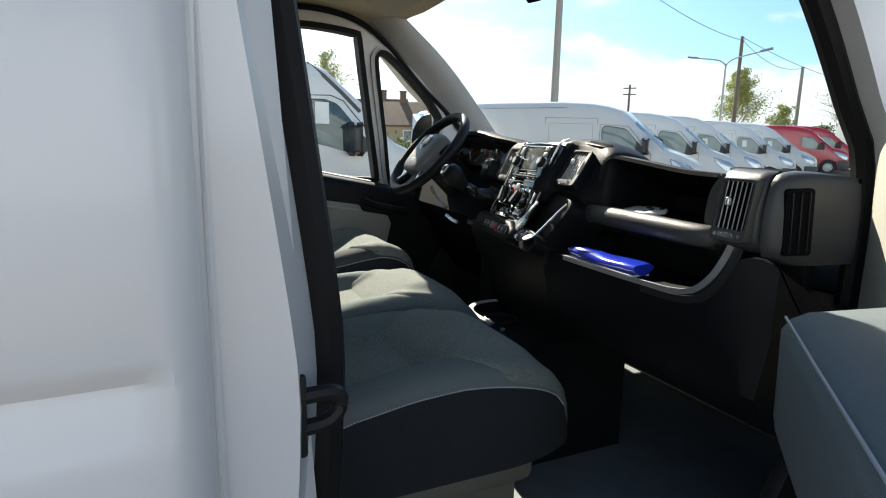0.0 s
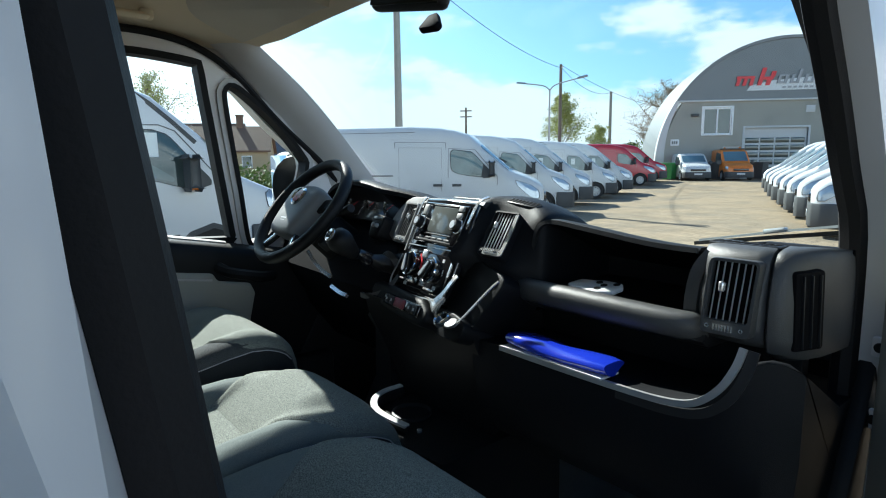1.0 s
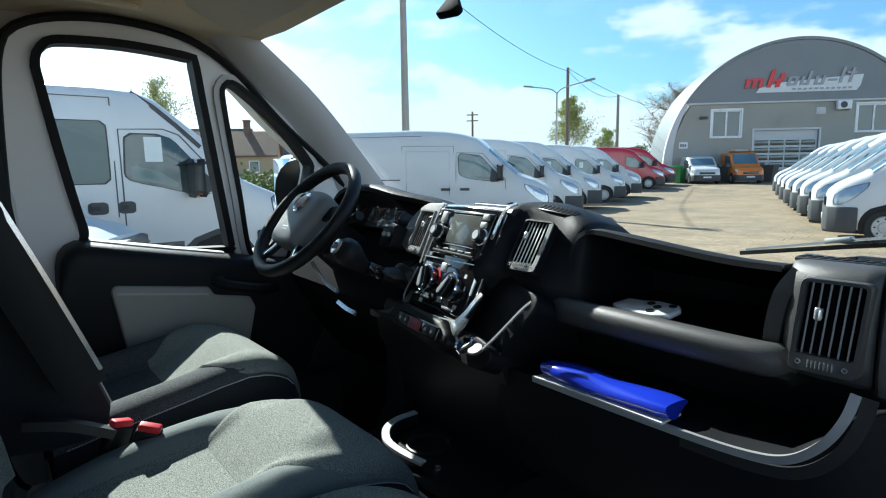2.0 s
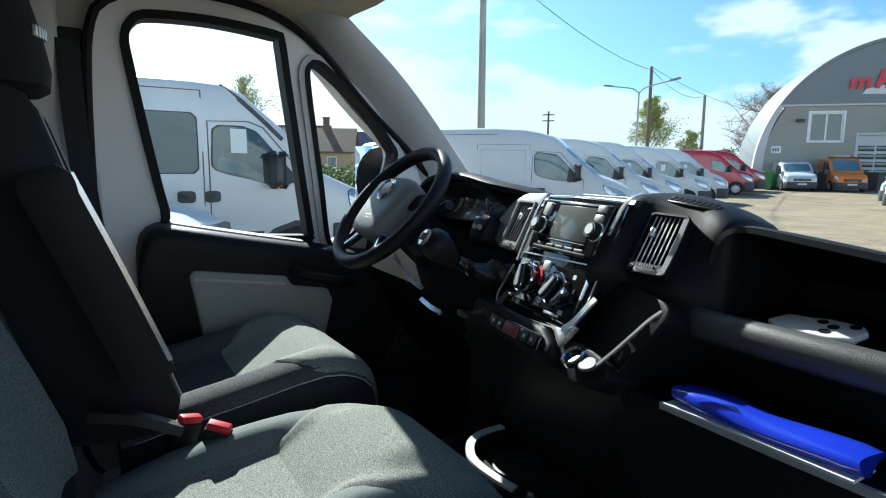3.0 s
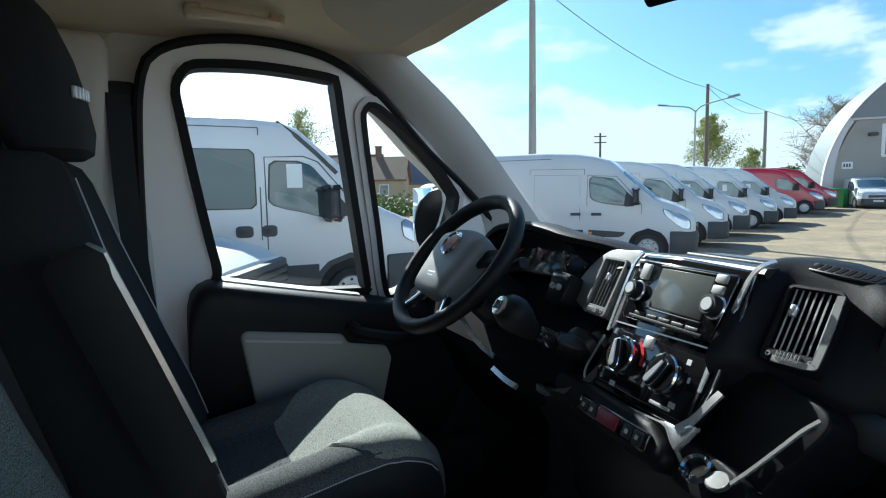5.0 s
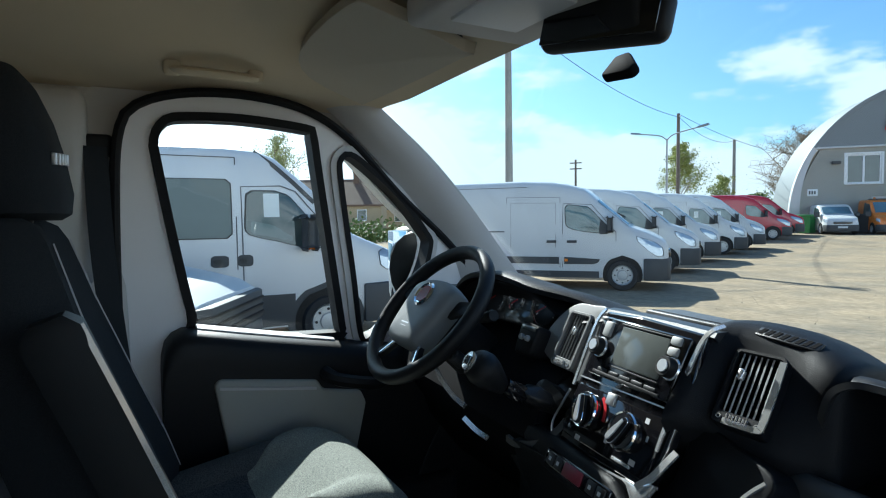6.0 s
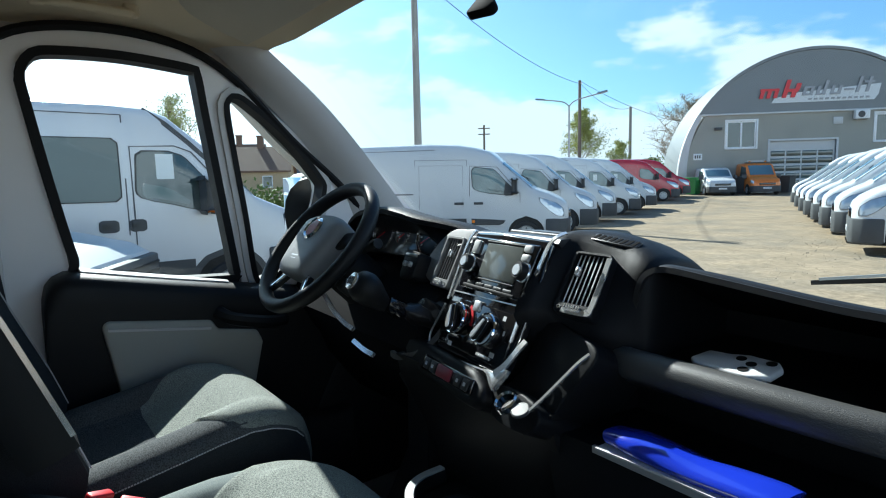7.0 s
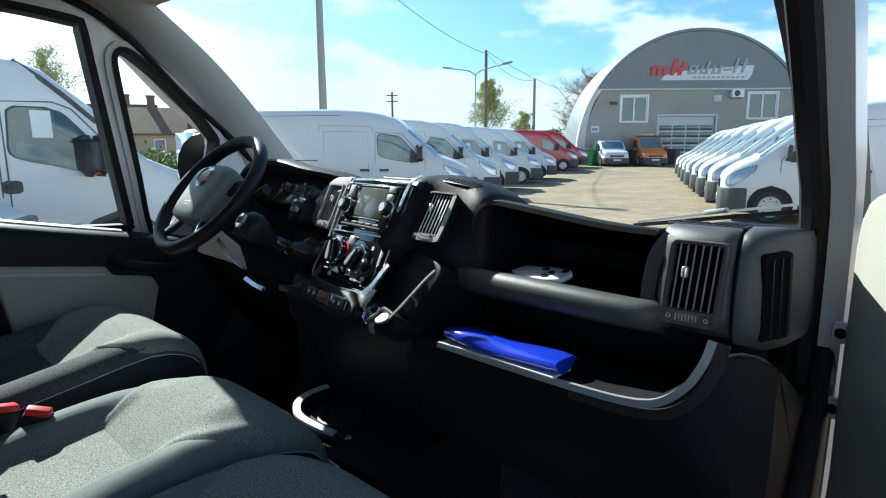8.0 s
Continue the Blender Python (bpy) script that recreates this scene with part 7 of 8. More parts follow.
# bright edges under the column
cp("column_strip", strip([(-0.445, -0.055, 1.325), (-0.40, -0.058, 1.298), (-0.35, -0.058, 1.277), (-0.315, -0.055, 1.268)], 0.010, 0.008, up=(0, -0.7, 0.7)), SATIN, dash, "satin silver knee strip")
cp("column_strip", strip([(-0.315, -0.055, 1.242), (-0.27, -0.056, 1.232), (-0.235, -0.054, 1.228)], 0.010, 0.008, up=(0, -0.7, 0.7)), SATIN, dash, "satin silver knee strip")
cp("floor_duct", loft([[(x, y, z) for x, y, z in ((-0.33 + k, 0.02 + j, z0), (-0.21 + k, -0.01 + j, z0), (-0.21 + k, 0.2, z0), (-0.33 + k, 0.2, z0))] for z0, k, j in ((1.22, 0, 0), (1.1, 0.02, 0.06), (0.95, 0.0, 0.07), (0.8, -0.05, 0.03), (0.62, -0.1, 0.0))]), PLASTIC, dash)

# gear lever
gear = cab_thing("gear_lever", (-0.16, 0.02, 1.3), "black gear lever with leather boot and badged knob", "gear lever")
cp("knob", moved(loft([[(r * math.cos(a) * w, r * math.sin(a), h) for a in [2 * math.pi * i / 20 for i in range(20)]] for r, w, h in ((0.012, 1, -0.058), (0.016, 1, -0.05), (0.022, 1.0, -0.03), (0.029, 1.05, -0.008), (0.0315, 1.05, 0.010), (0.027, 1.05, 0.026), (0.016, 1.05, 0.034), (0.004, 1.05, 0.036))]), frame_of((-0.160, -0.105, 1.382), (0.1, -0.75, 0.66), (1, 0, 0))), PLASTIC_SOFT, gear)
badge = cp("badge", moved(lathe([(0.017, 0.0), (0.0175, 0.003), (0.015, 0.0045), (0.001, 0.0045)], n=24), frame_of((-0.1645, -0.1335, 1.4025), (-0.05, -0.82, 0.57), (1, 0, 0))), SATIN, gear, "round grey shift pattern badge")
cp("bars", moved(joined(rbox(-0.009, -0.006, -0.008, 0.008, 0.004, 0.0058, 0), rbox(-0.0015, 0.0015, -0.008, 0.008, 0.004, 0.0058, 0), rbox(0.006, 0.009, -0.008, 0.008, 0.004, 0.0058, 0), rbox(-0.009, 0.009, -0.0015, 0.0015, 0.004, 0.0058, 0)), frame_of((-0.1645, -0.1335, 1.4025), (-0.05, -0.82, 0.57), (1, 0, 0))), PLASTIC_SOFT, badge)
cp("collar", sweep([(-0.157, -0.066, 1.352), (-0.155, -0.045, 1.338), (-0.153, -0.03, 1.33)], round_profile(1, 14), sizes=[0.014, 0.019, 0.017]), GLOSS_BLACK, gear)
boot = []
for k, (y, z, r) in enumerate(((-0.035, 1.333, 0.018), (-0.015, 1.322, 0.027), (0.005, 1.318, 0.034), (0.02, 1.312, 0.032), (0.035, 1.312, 0.044), (0.05, 1.306, 0.042), (0.075, 1.305, 0.058), (0.10, 1.30, 0.07))):
    boot.append([(-0.152 + r * math.cos(a) * (1 + 0.07 * math.sin(5 * a + k)), y - 0.25 * r * math.sin(a), z + 0.8 * r * math.sin(a) * (1 + 0.08 * math.sin(4 * a + 2 * k))) for a in [2 * math.pi * i / 24 for i in range(24)]])
cp("boot", loft(boot), paint("black_leather", (0.015, 0.015, 0.016), 0.35, bump=0.5, bscale=250), gear, "creased black leather boot")
cp("surround", strip([(-0.075, 0.07, 1.375), (-0.072, 0.02, 1.315), (-0.10, -0.02, 1.262), (-0.16, -0.035, 1.238), (-0.20, -0.03, 1.235)], 0.012, 0.008), PLASTIC_GREY, gear)

# ---------------- steering wheel ----------------
TILT_W = radians(41.7)
WHEEL = frame_of((-0.444, -0.068, 1.445), (0, -math.cos(TILT_W), math.sin(TILT_W)), (1, 0, 0))   # x right, y up the rim, z to the driver
sw = cab_thing("steering_wheel", (-0.444, -0.03, 1.40), "black four-spoke steering wheel with a grey airbag pad", "steering wheel")


def on_wheel(bm):
    return moved(bm, WHEEL)


ring = []
for i in range(56):
    a = 2 * math.pi * i / 56
    ring.append([Vector(((0.1675 + 0.0155 * math.cos(b)) * math.cos(a), (0.1675 + 0.0155 * math.cos(b)) * math.sin(a), 0.0175 * math.sin(b))) for b in [2 * math.pi * k / 12 for k in range(12)]])
cp("rim", on_wheel(loft(ring, loop=True)), PLASTIC_SOFT, sw)
for a0, w0, w1 in ((14, 0.050, 0.030), (166, 0.050, 0.030), (-58, 0.036, 0.026), (-122, 0.036, 0.026)):
    d = Vector((math.cos(radians(a0)), math.sin(radians(a0)), 0))
    n = Vector((-d.y, d.x, 0))
    secs = [[d * r + n * w * 0.5 * u + Vector((0, 0, z + 0.006 * v)) for u, v in ((-1, -1), (1, -1), (1.0, 0.5), (0.6, 1), (-0.6, 1), (-1.0, 0.5))] for r, w, z in ((0.045, w0, 0.002), (0.09, w0 * 0.8, -0.006), (0.13, w1, -0.006), (0.162, w1 * 1.15, 0.0))]
    sp = cp("spoke", on_wheel(loft(secs)), PLASTIC_SOFT, sw)
    if a0 < 0:
        cp("spoke_inlay", on_wheel(sweep([d * 0.09 + n * w0 * 0.34 + Vector((0, 0, 0.003)), d * 0.145 + n * w1 * 0.42 + Vector((0, 0, 0.004))], [(-0.002, -0.002), (0.002, -0.002), (0.002, 0.002), (-0.002, 0.002)])), SATIN, sp)
pad = [(-0.072, 0.030), (-0.066, 0.052), (-0.03, 0.064), (0.03, 0.064), (0.066, 0.052), (0.072, 0.030), (0.066, -0.02), (0.056, -0.066), (0.040, -0.082), (-0.040, -0.082), (-0.056, -0.066), (-0.066, -0.02)]
pad_s = [(p.x * 1.22, p.y * 1.12) for p in smooth_path([(x, y, 0) for x, y in pad], 4, True)]
cp("airbag_pad", on_wheel(loft([[(x * k, y * k, z) for x, y in pad_s] for k, z in ((0.97, -0.025), (1.0, -0.005), (1.0, 0.010), (0.96, 0.020), (0.85, 0.027), (0.6, 0.031), (0.2, 0.032))])), paint("grey_airbag_plastic", (0.19, 0.2, 0.205), 0.45, bump=0.3, bscale=700), sw, "grey airbag pad")
wb = cp("badge", on_wheel(lathe([(0.030, 0.026), (0.031, 0.034), (0.027, 0.038), (0.024, 0.034), (0.001, 0.0345)], Matrix.Translation((0, 0.024, 0)), 28)), CHROME, sw, "round chrome badge")
cp("badge_field", on_wheel(lathe([(0.021, 0.034), (0.021, 0.0362), (0.001, 0.0364)], Matrix.Translation((0, 0.024, 0)), 24)), paint("dark_red_enamel", (0.25, 0.03, 0.04), 0.2), wb)
cp("airbag_mark", on_wheel(joined(rbox(-0.016, 0.016, -0.052, -0.049, 0.028, 0.0315, 0), rbox(-0.012, 0.012, -0.059, -0.056, 0.027, 0.0308, 0))), SILVER, sw)
cp("column", sweep([WHEEL @ Vector((0, 0, -0.015)), WHEEL @ Vector((0, 0, -0.17))], round_profile(1, 16), sizes=[0.055, 0.062]), PLASTIC_SOFT, sw)
for s, tip in ((1, 0.175), (-1, 0.165)):
    cp("stalk", on_wheel(sweep(smooth_path([(s * 0.05, 0.02, -0.055), (s * 0.11, 0.035, -0.05), (s * tip, 0.045, -0.035)]), round_profile(1, 10), sizes=[0.009] * 8 + [0.010, 0.012, 0.012, 0.013, 0.011])), PLASTIC_SOFT, sw)
cp("ignition", on_wheel(lathe([(0.016, -0.1), (0.016, -0.07), (0.012, -0.066), (0.001, -0.066)], Matrix.Translation((0.075, -0.05, 0)), 16)), PLASTIC, sw)

# ---------------- seats ----------------


def cushion_z(u, zb, zc, drop=0.034):
    """Height across a cushion: hollow or padded middle, bolsters, rounded edges."""
    a = abs(u)
    z = zc + (zb - zc) * ease((a - 0.44) / 0.26)
    if a > 0.76:
        z -= drop * (1 - math.sqrt(max(0, 1 - ((a - 0.76) / 0.24) ** 2)))
    return z


def cushion_rings(xc, w, stations, n=44):
    """Rings across a cushion: stations of y, bolster height, middle height, bottom, width factor."""
    rings = []
    for y, zb, zc, low, k in stations:
        ring = [(xc + (-1 + 2 * i / n) * w * k, y, cushion_z(-1 + 2 * i / n, zb, zc)) for i in range(n + 1)]
        z = ring[0][2]
        ring += [(xc + w * k * 1.01, y, (z * 2 + low) / 3), (xc + w * k * 0.99, y, low), (xc - w * k * 0.99, y, low), (xc - w * k * 1.01, y, (z * 2 + low) / 3)]
        rings.append(ring)
    return rings


def inset_sheet(xc, w, stations, reach, lift, n=18, wide=None):
    """A padded sheet that follows a cushion's surface; its edges sink into a seam."""
    rows, low = [], []
    last = len(stations) - 1
    for at, (y, zb, zc, bottom, k) in enumerate(stations):
        row = []
        r = reach + ((wide or reach) - reach) * ease(at / max(1, last) * 2.6)
        a, b = stations[max(0, at - 1)], stations[min(last, at + 1)]
        way = Vector((b[0] - a[0], (b[1] + b[2] - a[1] - a[2]) / 2)).normalized()
        for i in range(n + 1):
            u = r * (-1 + 2 * i / n)
            edge = min(1.0, (r - abs(u)) / 0.08, 0.35 + at * 0.5, 0.35 + (last - at) * 0.5)
            e = lift * (0.1 + 0.9 * math.sqrt(max(0, edge)))
            row.append((xc + u * w * k, y - way.y * e, cushion_z(u, zb, zc) + way.x * e))
        rows.append(row)
        low.append([(x, y + way.y * 0.012, z - way.x * 0.012) for x, y, z in row])
    return loft([a + b[::-1] for a, b in zip(rows, low)])


def seat_cushion(owner, xc, w, rear, profile, low, insert, side, top, roll=None):
    """A cushion: dark sides, bolsters, a hollow insert behind and a padded roll over the front."""
    ys = [p[0] for p in profile]
    fine = sorted(set([rear] + [ys[0] + (ys[-1] - ys[0]) * i / 26 for i in range(27)] + ys[-4:]))
    zb = np.interp(fine, ys, [p[1] for p in profile])
    zc = np.interp(fine, ys, [p[2] for p in profile])
    span = ys[-1] - ys[0]
    st = []
    for y, b, c in zip(fine, zb, zc):
        f = (y - ys[0]) / span
        st.append((float(y), float(b), float(c), low, 1.0 - 0.03 * max(0, 0.1 - f) / 0.1 - 0.20 * max(0, (f - 0.70) / 0.30) ** 2.2))
    c = cp("cushion", loft(cushion_rings(xc, w, st)), side, owner, "seat cushion")
    cut = max(i for i, p in enumerate(st) if (p[0] - ys[0]) / span < 0.50)
    cp("cover", inset_sheet(xc, w, st, 0.996, 0.003, 44), top, c, "cushion bolster cover")
    cp("insert", inset_sheet(xc, w, st[1:cut + 1], 0.56, 0.009, 24), insert, c, "melange insert")
    cp("thigh_roll", inset_sheet(xc, w, st[cut:], 0.56, 0.010, 30, wide=0.985), roll or insert, c, "padded front roll")
    for s in (-1, 1):
        path = smooth_path([(xc + s * (w * k + 0.001), y, cushion_z(1, b, m) + 0.004) for y, b, m, lo, k in st[2:-4]], 4)
        seam = [sweep([a, a.lerp(b, 0.7)], [(-0.0010, -0.0010), (0.0010, -0.0010), (0.0010, 0.0010), (-0.0010, 0.0010)]) for a, b in zip(path[:-1], path[1:])]
        cp("stitching", joined(*seam), THREAD, c)
    return c
def back_rings(xc, w, stations, wing=0.03, n=20):
    """Rings up a backrest: stations of z, front y, rear y, width factor."""
    rings = []
    for z, yf, yr, k in stations:
        ring = []
        for i in range(n + 1):
            u = -1 + 2 * i / n
            a = abs(u)
            y = yf + wing * min(1, max(0, (a - 0.50) / 0.28)) ** 2
            if a > 0.84:
                y -= 0.05 * (1 - math.sqrt(max(0, 1 - ((a - 0.84) / 0.16) ** 2)))
            ring.append((xc + u * w * k, y, z))
        ring += [(xc + w * k, (yf + yr) / 2, z), (xc + w * k * 0.9, yr, z), (xc - w * k * 0.9, yr, z), (xc - w * k, (yf + yr) / 2, z)]
        rings.append(ring)
    return rings


def seat_back(owner, xc, w, st, side, insert, wing=0.03, reach=0.52):
    b = cp("backrest", loft(back_rings(xc, w, st, wing)), side, owner, "seat backrest")
    rows = []
    for z, yf, yr, k in st[1:-2]:
        row = [(xc + reach * w * k * (-1 + i / 6), yf + wing * min(1, max(0, (abs(-1 + i / 6) * reach - 0.50) / 0.28)) ** 2 + 0.006 * min(1, 3 * (1 - abs(-1 + i / 6)) + 0.1), z) for i in range(13)]
        rows.append(row + [(x, y - 0.02, z2) for x, y, z2 in row[::-1]])
    cp("insert", loft(rows), insert, b, "melange backrest insert")
    for s in (-1, 1) if reach < 0.6 else ():
        seam = [(xc + s * (reach + 0.08 if reach > 0.6 else 0.80) * w * k, yf + wing + 0.002, z) for z, yf, yr, k in st[1:-2]]
        cp("stitching", sweep(smooth_path(seam, 4), [(-0.0011, -0.0011), (0.0011, -0.0011), (0.0011, 0.0011), (-0.0011, 0.0011)], up=(0, 1, 0)), THREAD, b)
    return b


driver = cab_thing("driver_seat", (-0.48, -0.45, 0.62), "black and grey melange cloth driver's seat with headrest", "seat", "cab seats")
seat_cushion(driver, -0.485, 0.215, -0.64, [(-0.66, 1.09, 1.055), (-0.585, 1.107, 1.068), (-0.48, 1.124, 1.076), (-0.42, 1.134, 1.085), (-0.36, 1.145, 1.108), (-0.30, 1.152, 1.132), (-0.26, 1.146, 1.138), (-0.23, 1.134, 1.130), (-0.205, 1.118, 1.116), (-0.185, 1.096, 1.096), (-0.172, 1.06, 1.06), (-0.168, 1.02, 1.02)], 0.965, DARKENED_INSERT, SEAT_BLACK, DARKENED_BOLSTER, SEAT_GREY)
DST = [(1.08, -0.60, -0.73, 0.93), (1.13, -0.592, -0.75, 1.0), (1.22, -0.622, -0.77, 1.02), (1.32, -0.662, -0.80, 1.02), (1.42, -0.700, -0.83, 1.0), (1.50, -0.730, -0.85, 0.95), (1.57, -0.752, -0.86, 0.86), (1.62, -0.768, -0.865, 0.76), (1.645, -0.782, -0.865, 0.68), (1.658, -0.805, -0.855, 0.60)]
seat_back(driver, -0.475, 0.23, DST, SEAT_BLACK, DRIVER_CLOTH)
head = cp("headrest", loft([[(-0.475 + 0.126 * k * u, -0.785 + dy + d * v, z) for u, v in [(math.copysign(abs(math.cos(a)) ** 0.55, math.cos(a)), math.copysign(abs(math.sin(a)) ** 0.6, math.sin(a))) for a in [2 * math.pi * i / 28 for i in range(28)]]] for z, k, d, dy in ((1.655, 0.72, 0.035, 0.012), (1.665, 0.88, 0.052, 0.01), (1.70, 0.98, 0.062, 0.004), (1.76, 1.0, 0.060, -0.004), (1.82, 0.96, 0.055, -0.014), (1.865, 0.86, 0.045, -0.022), (1.888, 0.70, 0.030, -0.026), (1.895, 0.5, 0.016, -0.027))]), SEAT_BLACK, driver, "black headrest")
for s in (-1, 1):
    cp("headrest_post", sweep([(-0.475 + s * 0.055, -0.80, 1.62), (-0.475 + s * 0.055, -0.785, 1.69)], round_profile(0.007, 8), up=(0, 1, 0)), CHROME, driver)
    cp("post_sleeve", sweep([(-0.475 + s * 0.055, -0.797, 1.635), (-0.475 + s * 0.055, -0.792, 1.662)], round_profile(0.013, 10), up=(0, 1, 0)), PLASTIC, driver)

for k in range(6):
    cp("mark", moved(rbox(-0.005, 0.005, -0.003, 0.003, -0.009, 0.009, 0.001), pose(-0.452 + k * 0.0150, -0.7235 - 0.0004 * k * k, 1.752 - 0.001 * k, 0, 0, -1.5 * k)), SILVER, head)
cp("base", loft([[(-0.485 + 0.2 * u * k, -0.43 + 0.22 * v * k, z) for u, v in ((-1, -1), (1, -1), (1, 1), (-1, 1))] for z, k in ((0.60, 1.0), (0.8, 0.95), (0.93, 0.9), (0.97, 0.95))]), PLASTIC, driver)
arm = cp("armrest", moved(loft([[(x, y, z) for x, y in ((-0.035, -0.035), (0.03, -0.035), (0.036, 0.0), (0.03, 0.034), (-0.03, 0.034))] for z in (-0.17, -0.15, 0.1, 0.16)] + [[(x * 0.8, y * 0.6, 0.178) for x, y in ((-0.035, -0.035), (0.03, -0.035), (0.036, 0.0), (0.03, 0.034), (-0.03, 0.034))]]), pose(-0.205, -0.672, 1.362, 21, 0, 0)), PLASTIC_SOFT, driver, "black armrest folded up")
cp("armrest_edge", moved(sweep(smooth_path([(0.030, 0.034, -0.15), (0.032, 0.0355, 0.02), (0.028, 0.034, 0.16)]), [(-0.0035, -0.0015), (0.0035, -0.0015), (0.0035, 0.0015), (-0.0035, 0.0015)], up=(1, 0, 0)), pose(-0.205, -0.672, 1.362, 21, 0, 0)), SATIN, arm)
cp("armrest_pivot", lathe([(0.028, -0.01), (0.028, 0.012), (0.02, 0.018), (0.001, 0.018)], frame_of((-0.185, -0.632, 1.205), (1, 0, 0)), 18), PLASTIC_SOFT, arm)
cp("pivot_screw", lathe([(0.005, 0.0), (0.005, 0.003), (0.001, 0.003)], frame_of((-0.166, -0.632, 1.21), (1, 0, 0)), 8), SATIN, arm)
cp("recliner_lever", sweep(smooth_path([(-0.20, -0.70, 1.16), (-0.19, -0.64, 1.145), (-0.19, -0.575, 1.11)]), [(-0.012, -0.008), (0.012, -0.008), (0.012, 0.008), (-0.012, 0.008)]), PLASTIC, driver)

bench = cab_thing("bench_seat", (0.2, -0.45, 0.62), "double passenger bench in grey melange cloth", "seat", "cab seats")
BENCH = [(-0.70, 1.055, 1.035), (-0.60, 1.083, 1.048), (-0.50, 1.10, 1.058), (-0.45, 1.104, 1.066), (-0.40, 1.106, 1.088), (-0.35, 1.102, 1.108), (-0.30, 1.094, 1.114), (-0.26, 1.084, 1.106), (-0.22, 1.068, 1.084), (-0.19, 1.048, 1.056), (-0.165, 1.02, 1.025), (-0.15, 0.985, 0.985), (-0.145, 0.95, 0.95)]
seat_cushion(bench, -0.015, 0.185, -0.68, BENCH, 0.925, SEAT_GREY, SEAT_BLACK, SEAT_MID)
seat_cushion(bench, 0.382, 0.210, -0.68, [(y * 1.0 - 0.035, b - 0.012, c - 0.014) for y, b, c in BENCH], 0.89, SEAT_GREY, SEAT_BLACK, SEAT_MID)
BST = [(1.06, -0.745, -0.85, 0.95), (1.10, -0.742, -0.86, 1.0), (1.16, -0.752, -0.875, 1.0), (1.24, -0.780, -0.89, 1.0), (1.33, -0.815, -0.91, 1.0), (1.43, -0.848, -0.935, 0.98), (1.50, -0.872, -0.95, 0.93), (1.54, -0.888, -0.955, 0.84), (1.56, -0.91, -0.95, 0.72)]
seat_back(bench, -0.005, 0.185, BST, SEAT_BLACK, SEAT_GREY, 0.022, 0.93)
seat_back(bench, 0.40, 0.21, [(z, yf - 0.03, yr - 0.02, k) for z, yf, yr, k in BST], SEAT_BLACK, SEAT_GREY, 0.022, 0.93)
cp("base", loft([[(x, y, z) for x, y in ((-0.16, -0.64), (0.55, -0.64), (0.55, -0.30), (-0.16, -0.30))] for z in (0.60, 0.78, 0.90)]), SEAT_BASE, bench, "grey-olive seat base")
cp("base_skirt", rbox(-0.18, 0.575, -0.66, -0.27, 0.84, 0.90, 0.02), SEAT_BASE, bench)
for x, y, z, t in ((-0.205, -0.565, 1.105, 20), (-0.165, -0.525, 1.10, -30)):
    bk = cab_thing("belt_buckle", (x, y, z - 0.08), "black belt buckle with a red release button", "belt buckle", "belt buckles")
    cp("body", moved(rbox(-0.012, 0.012, -0.022, 0.022, -0.09, 0.012, 0.006, 3), pose(x, y, z, -18, 12, t)), PLASTIC_SOFT, bk)
    cp("button", moved(rbox(-0.009, 0.009, -0.019, 0.019, 0.008, 0.022, 0.004, 3), pose(x, y, z, -18, 12, t)), RED_PLASTIC, bk, "red release button")

# ---------------- loose things, floor console ----------------
fold = cab_thing("blue_folder", (0.44, 0.0, 1.215), "rolled glossy blue folder over white sheets in the shelf", "folder")
roll = []
for i in range(15):
    f = i / 14
    x, k = 0.318 + 0.225 * f, (0.75 + 0.25 * min(1, 6 * f)) * (1.0 if i < 14 else 0.9)
    roll.append([(x + 0.004 * math.sin(2 * a), -0.006 + 0.030 * k * math.cos(a), 1.233 + 0.001 * math.sin(9 * f) + 0.016 * k * math.sin(a) * (1 + 0.10 * math.sin(3 * a + 5 * f)) - 0.004 * max(0, math.sin(a)) * min(1, max(0, (f - 0.35) / 0.2))) for a in [2 * math.pi * j / 18 for j in range(18)]])
cp("cover", loft(roll), BLUE, fold)
cp("white_sheet", loft([[(x, -0.037 + 0.002 * math.sin(x * 20), 1.2185), (x, 0.012, 1.2175), (x, 0.012, 1.2205), (x, -0.039 + 0.002 * math.sin(x * 20), 1.2225)] for x in [0.312 + 0.0228 * i for i in range(11)]]), WHITE_PLASTIC, fold, "white sheet edges")
plate_m = pose(0.435, 0.09, 1.333, 10, 0, -8)
wp = cab_thing("white_bracket", (0.435, 0.09, 1.325), "white perforated plastic bracket lying on the shelf", "bracket")
cp("plate", moved(prism([(-0.055, -0.018), (-0.048, 0.016), (-0.02, 0.020), (0.0, 0.030), (0.04, 0.030), (0.052, 0.016), (0.052, -0.012), (0.03, -0.026), (-0.04, -0.026)], "z", 0.0, 0.010, 0.004, 3), plate_m), WHITE_PLASTIC, wp)
for x, y in ((0.0, 0.012), (0.018, 0.004), (0.036, 0.018), (0.018, -0.014)):
    cp("hole", moved(lathe([(0.0065, 0.0102), (0.0065, 0.0112), (0.001, 0.0112)], Matrix.Translation((x, y, 0)), 12), plate_m), PLASTIC_SOFT, wp)
bin_ = cab_thing("floor_console", (0.04, 0.08, 0.62), "black floor console with an open bottle holder", "console")
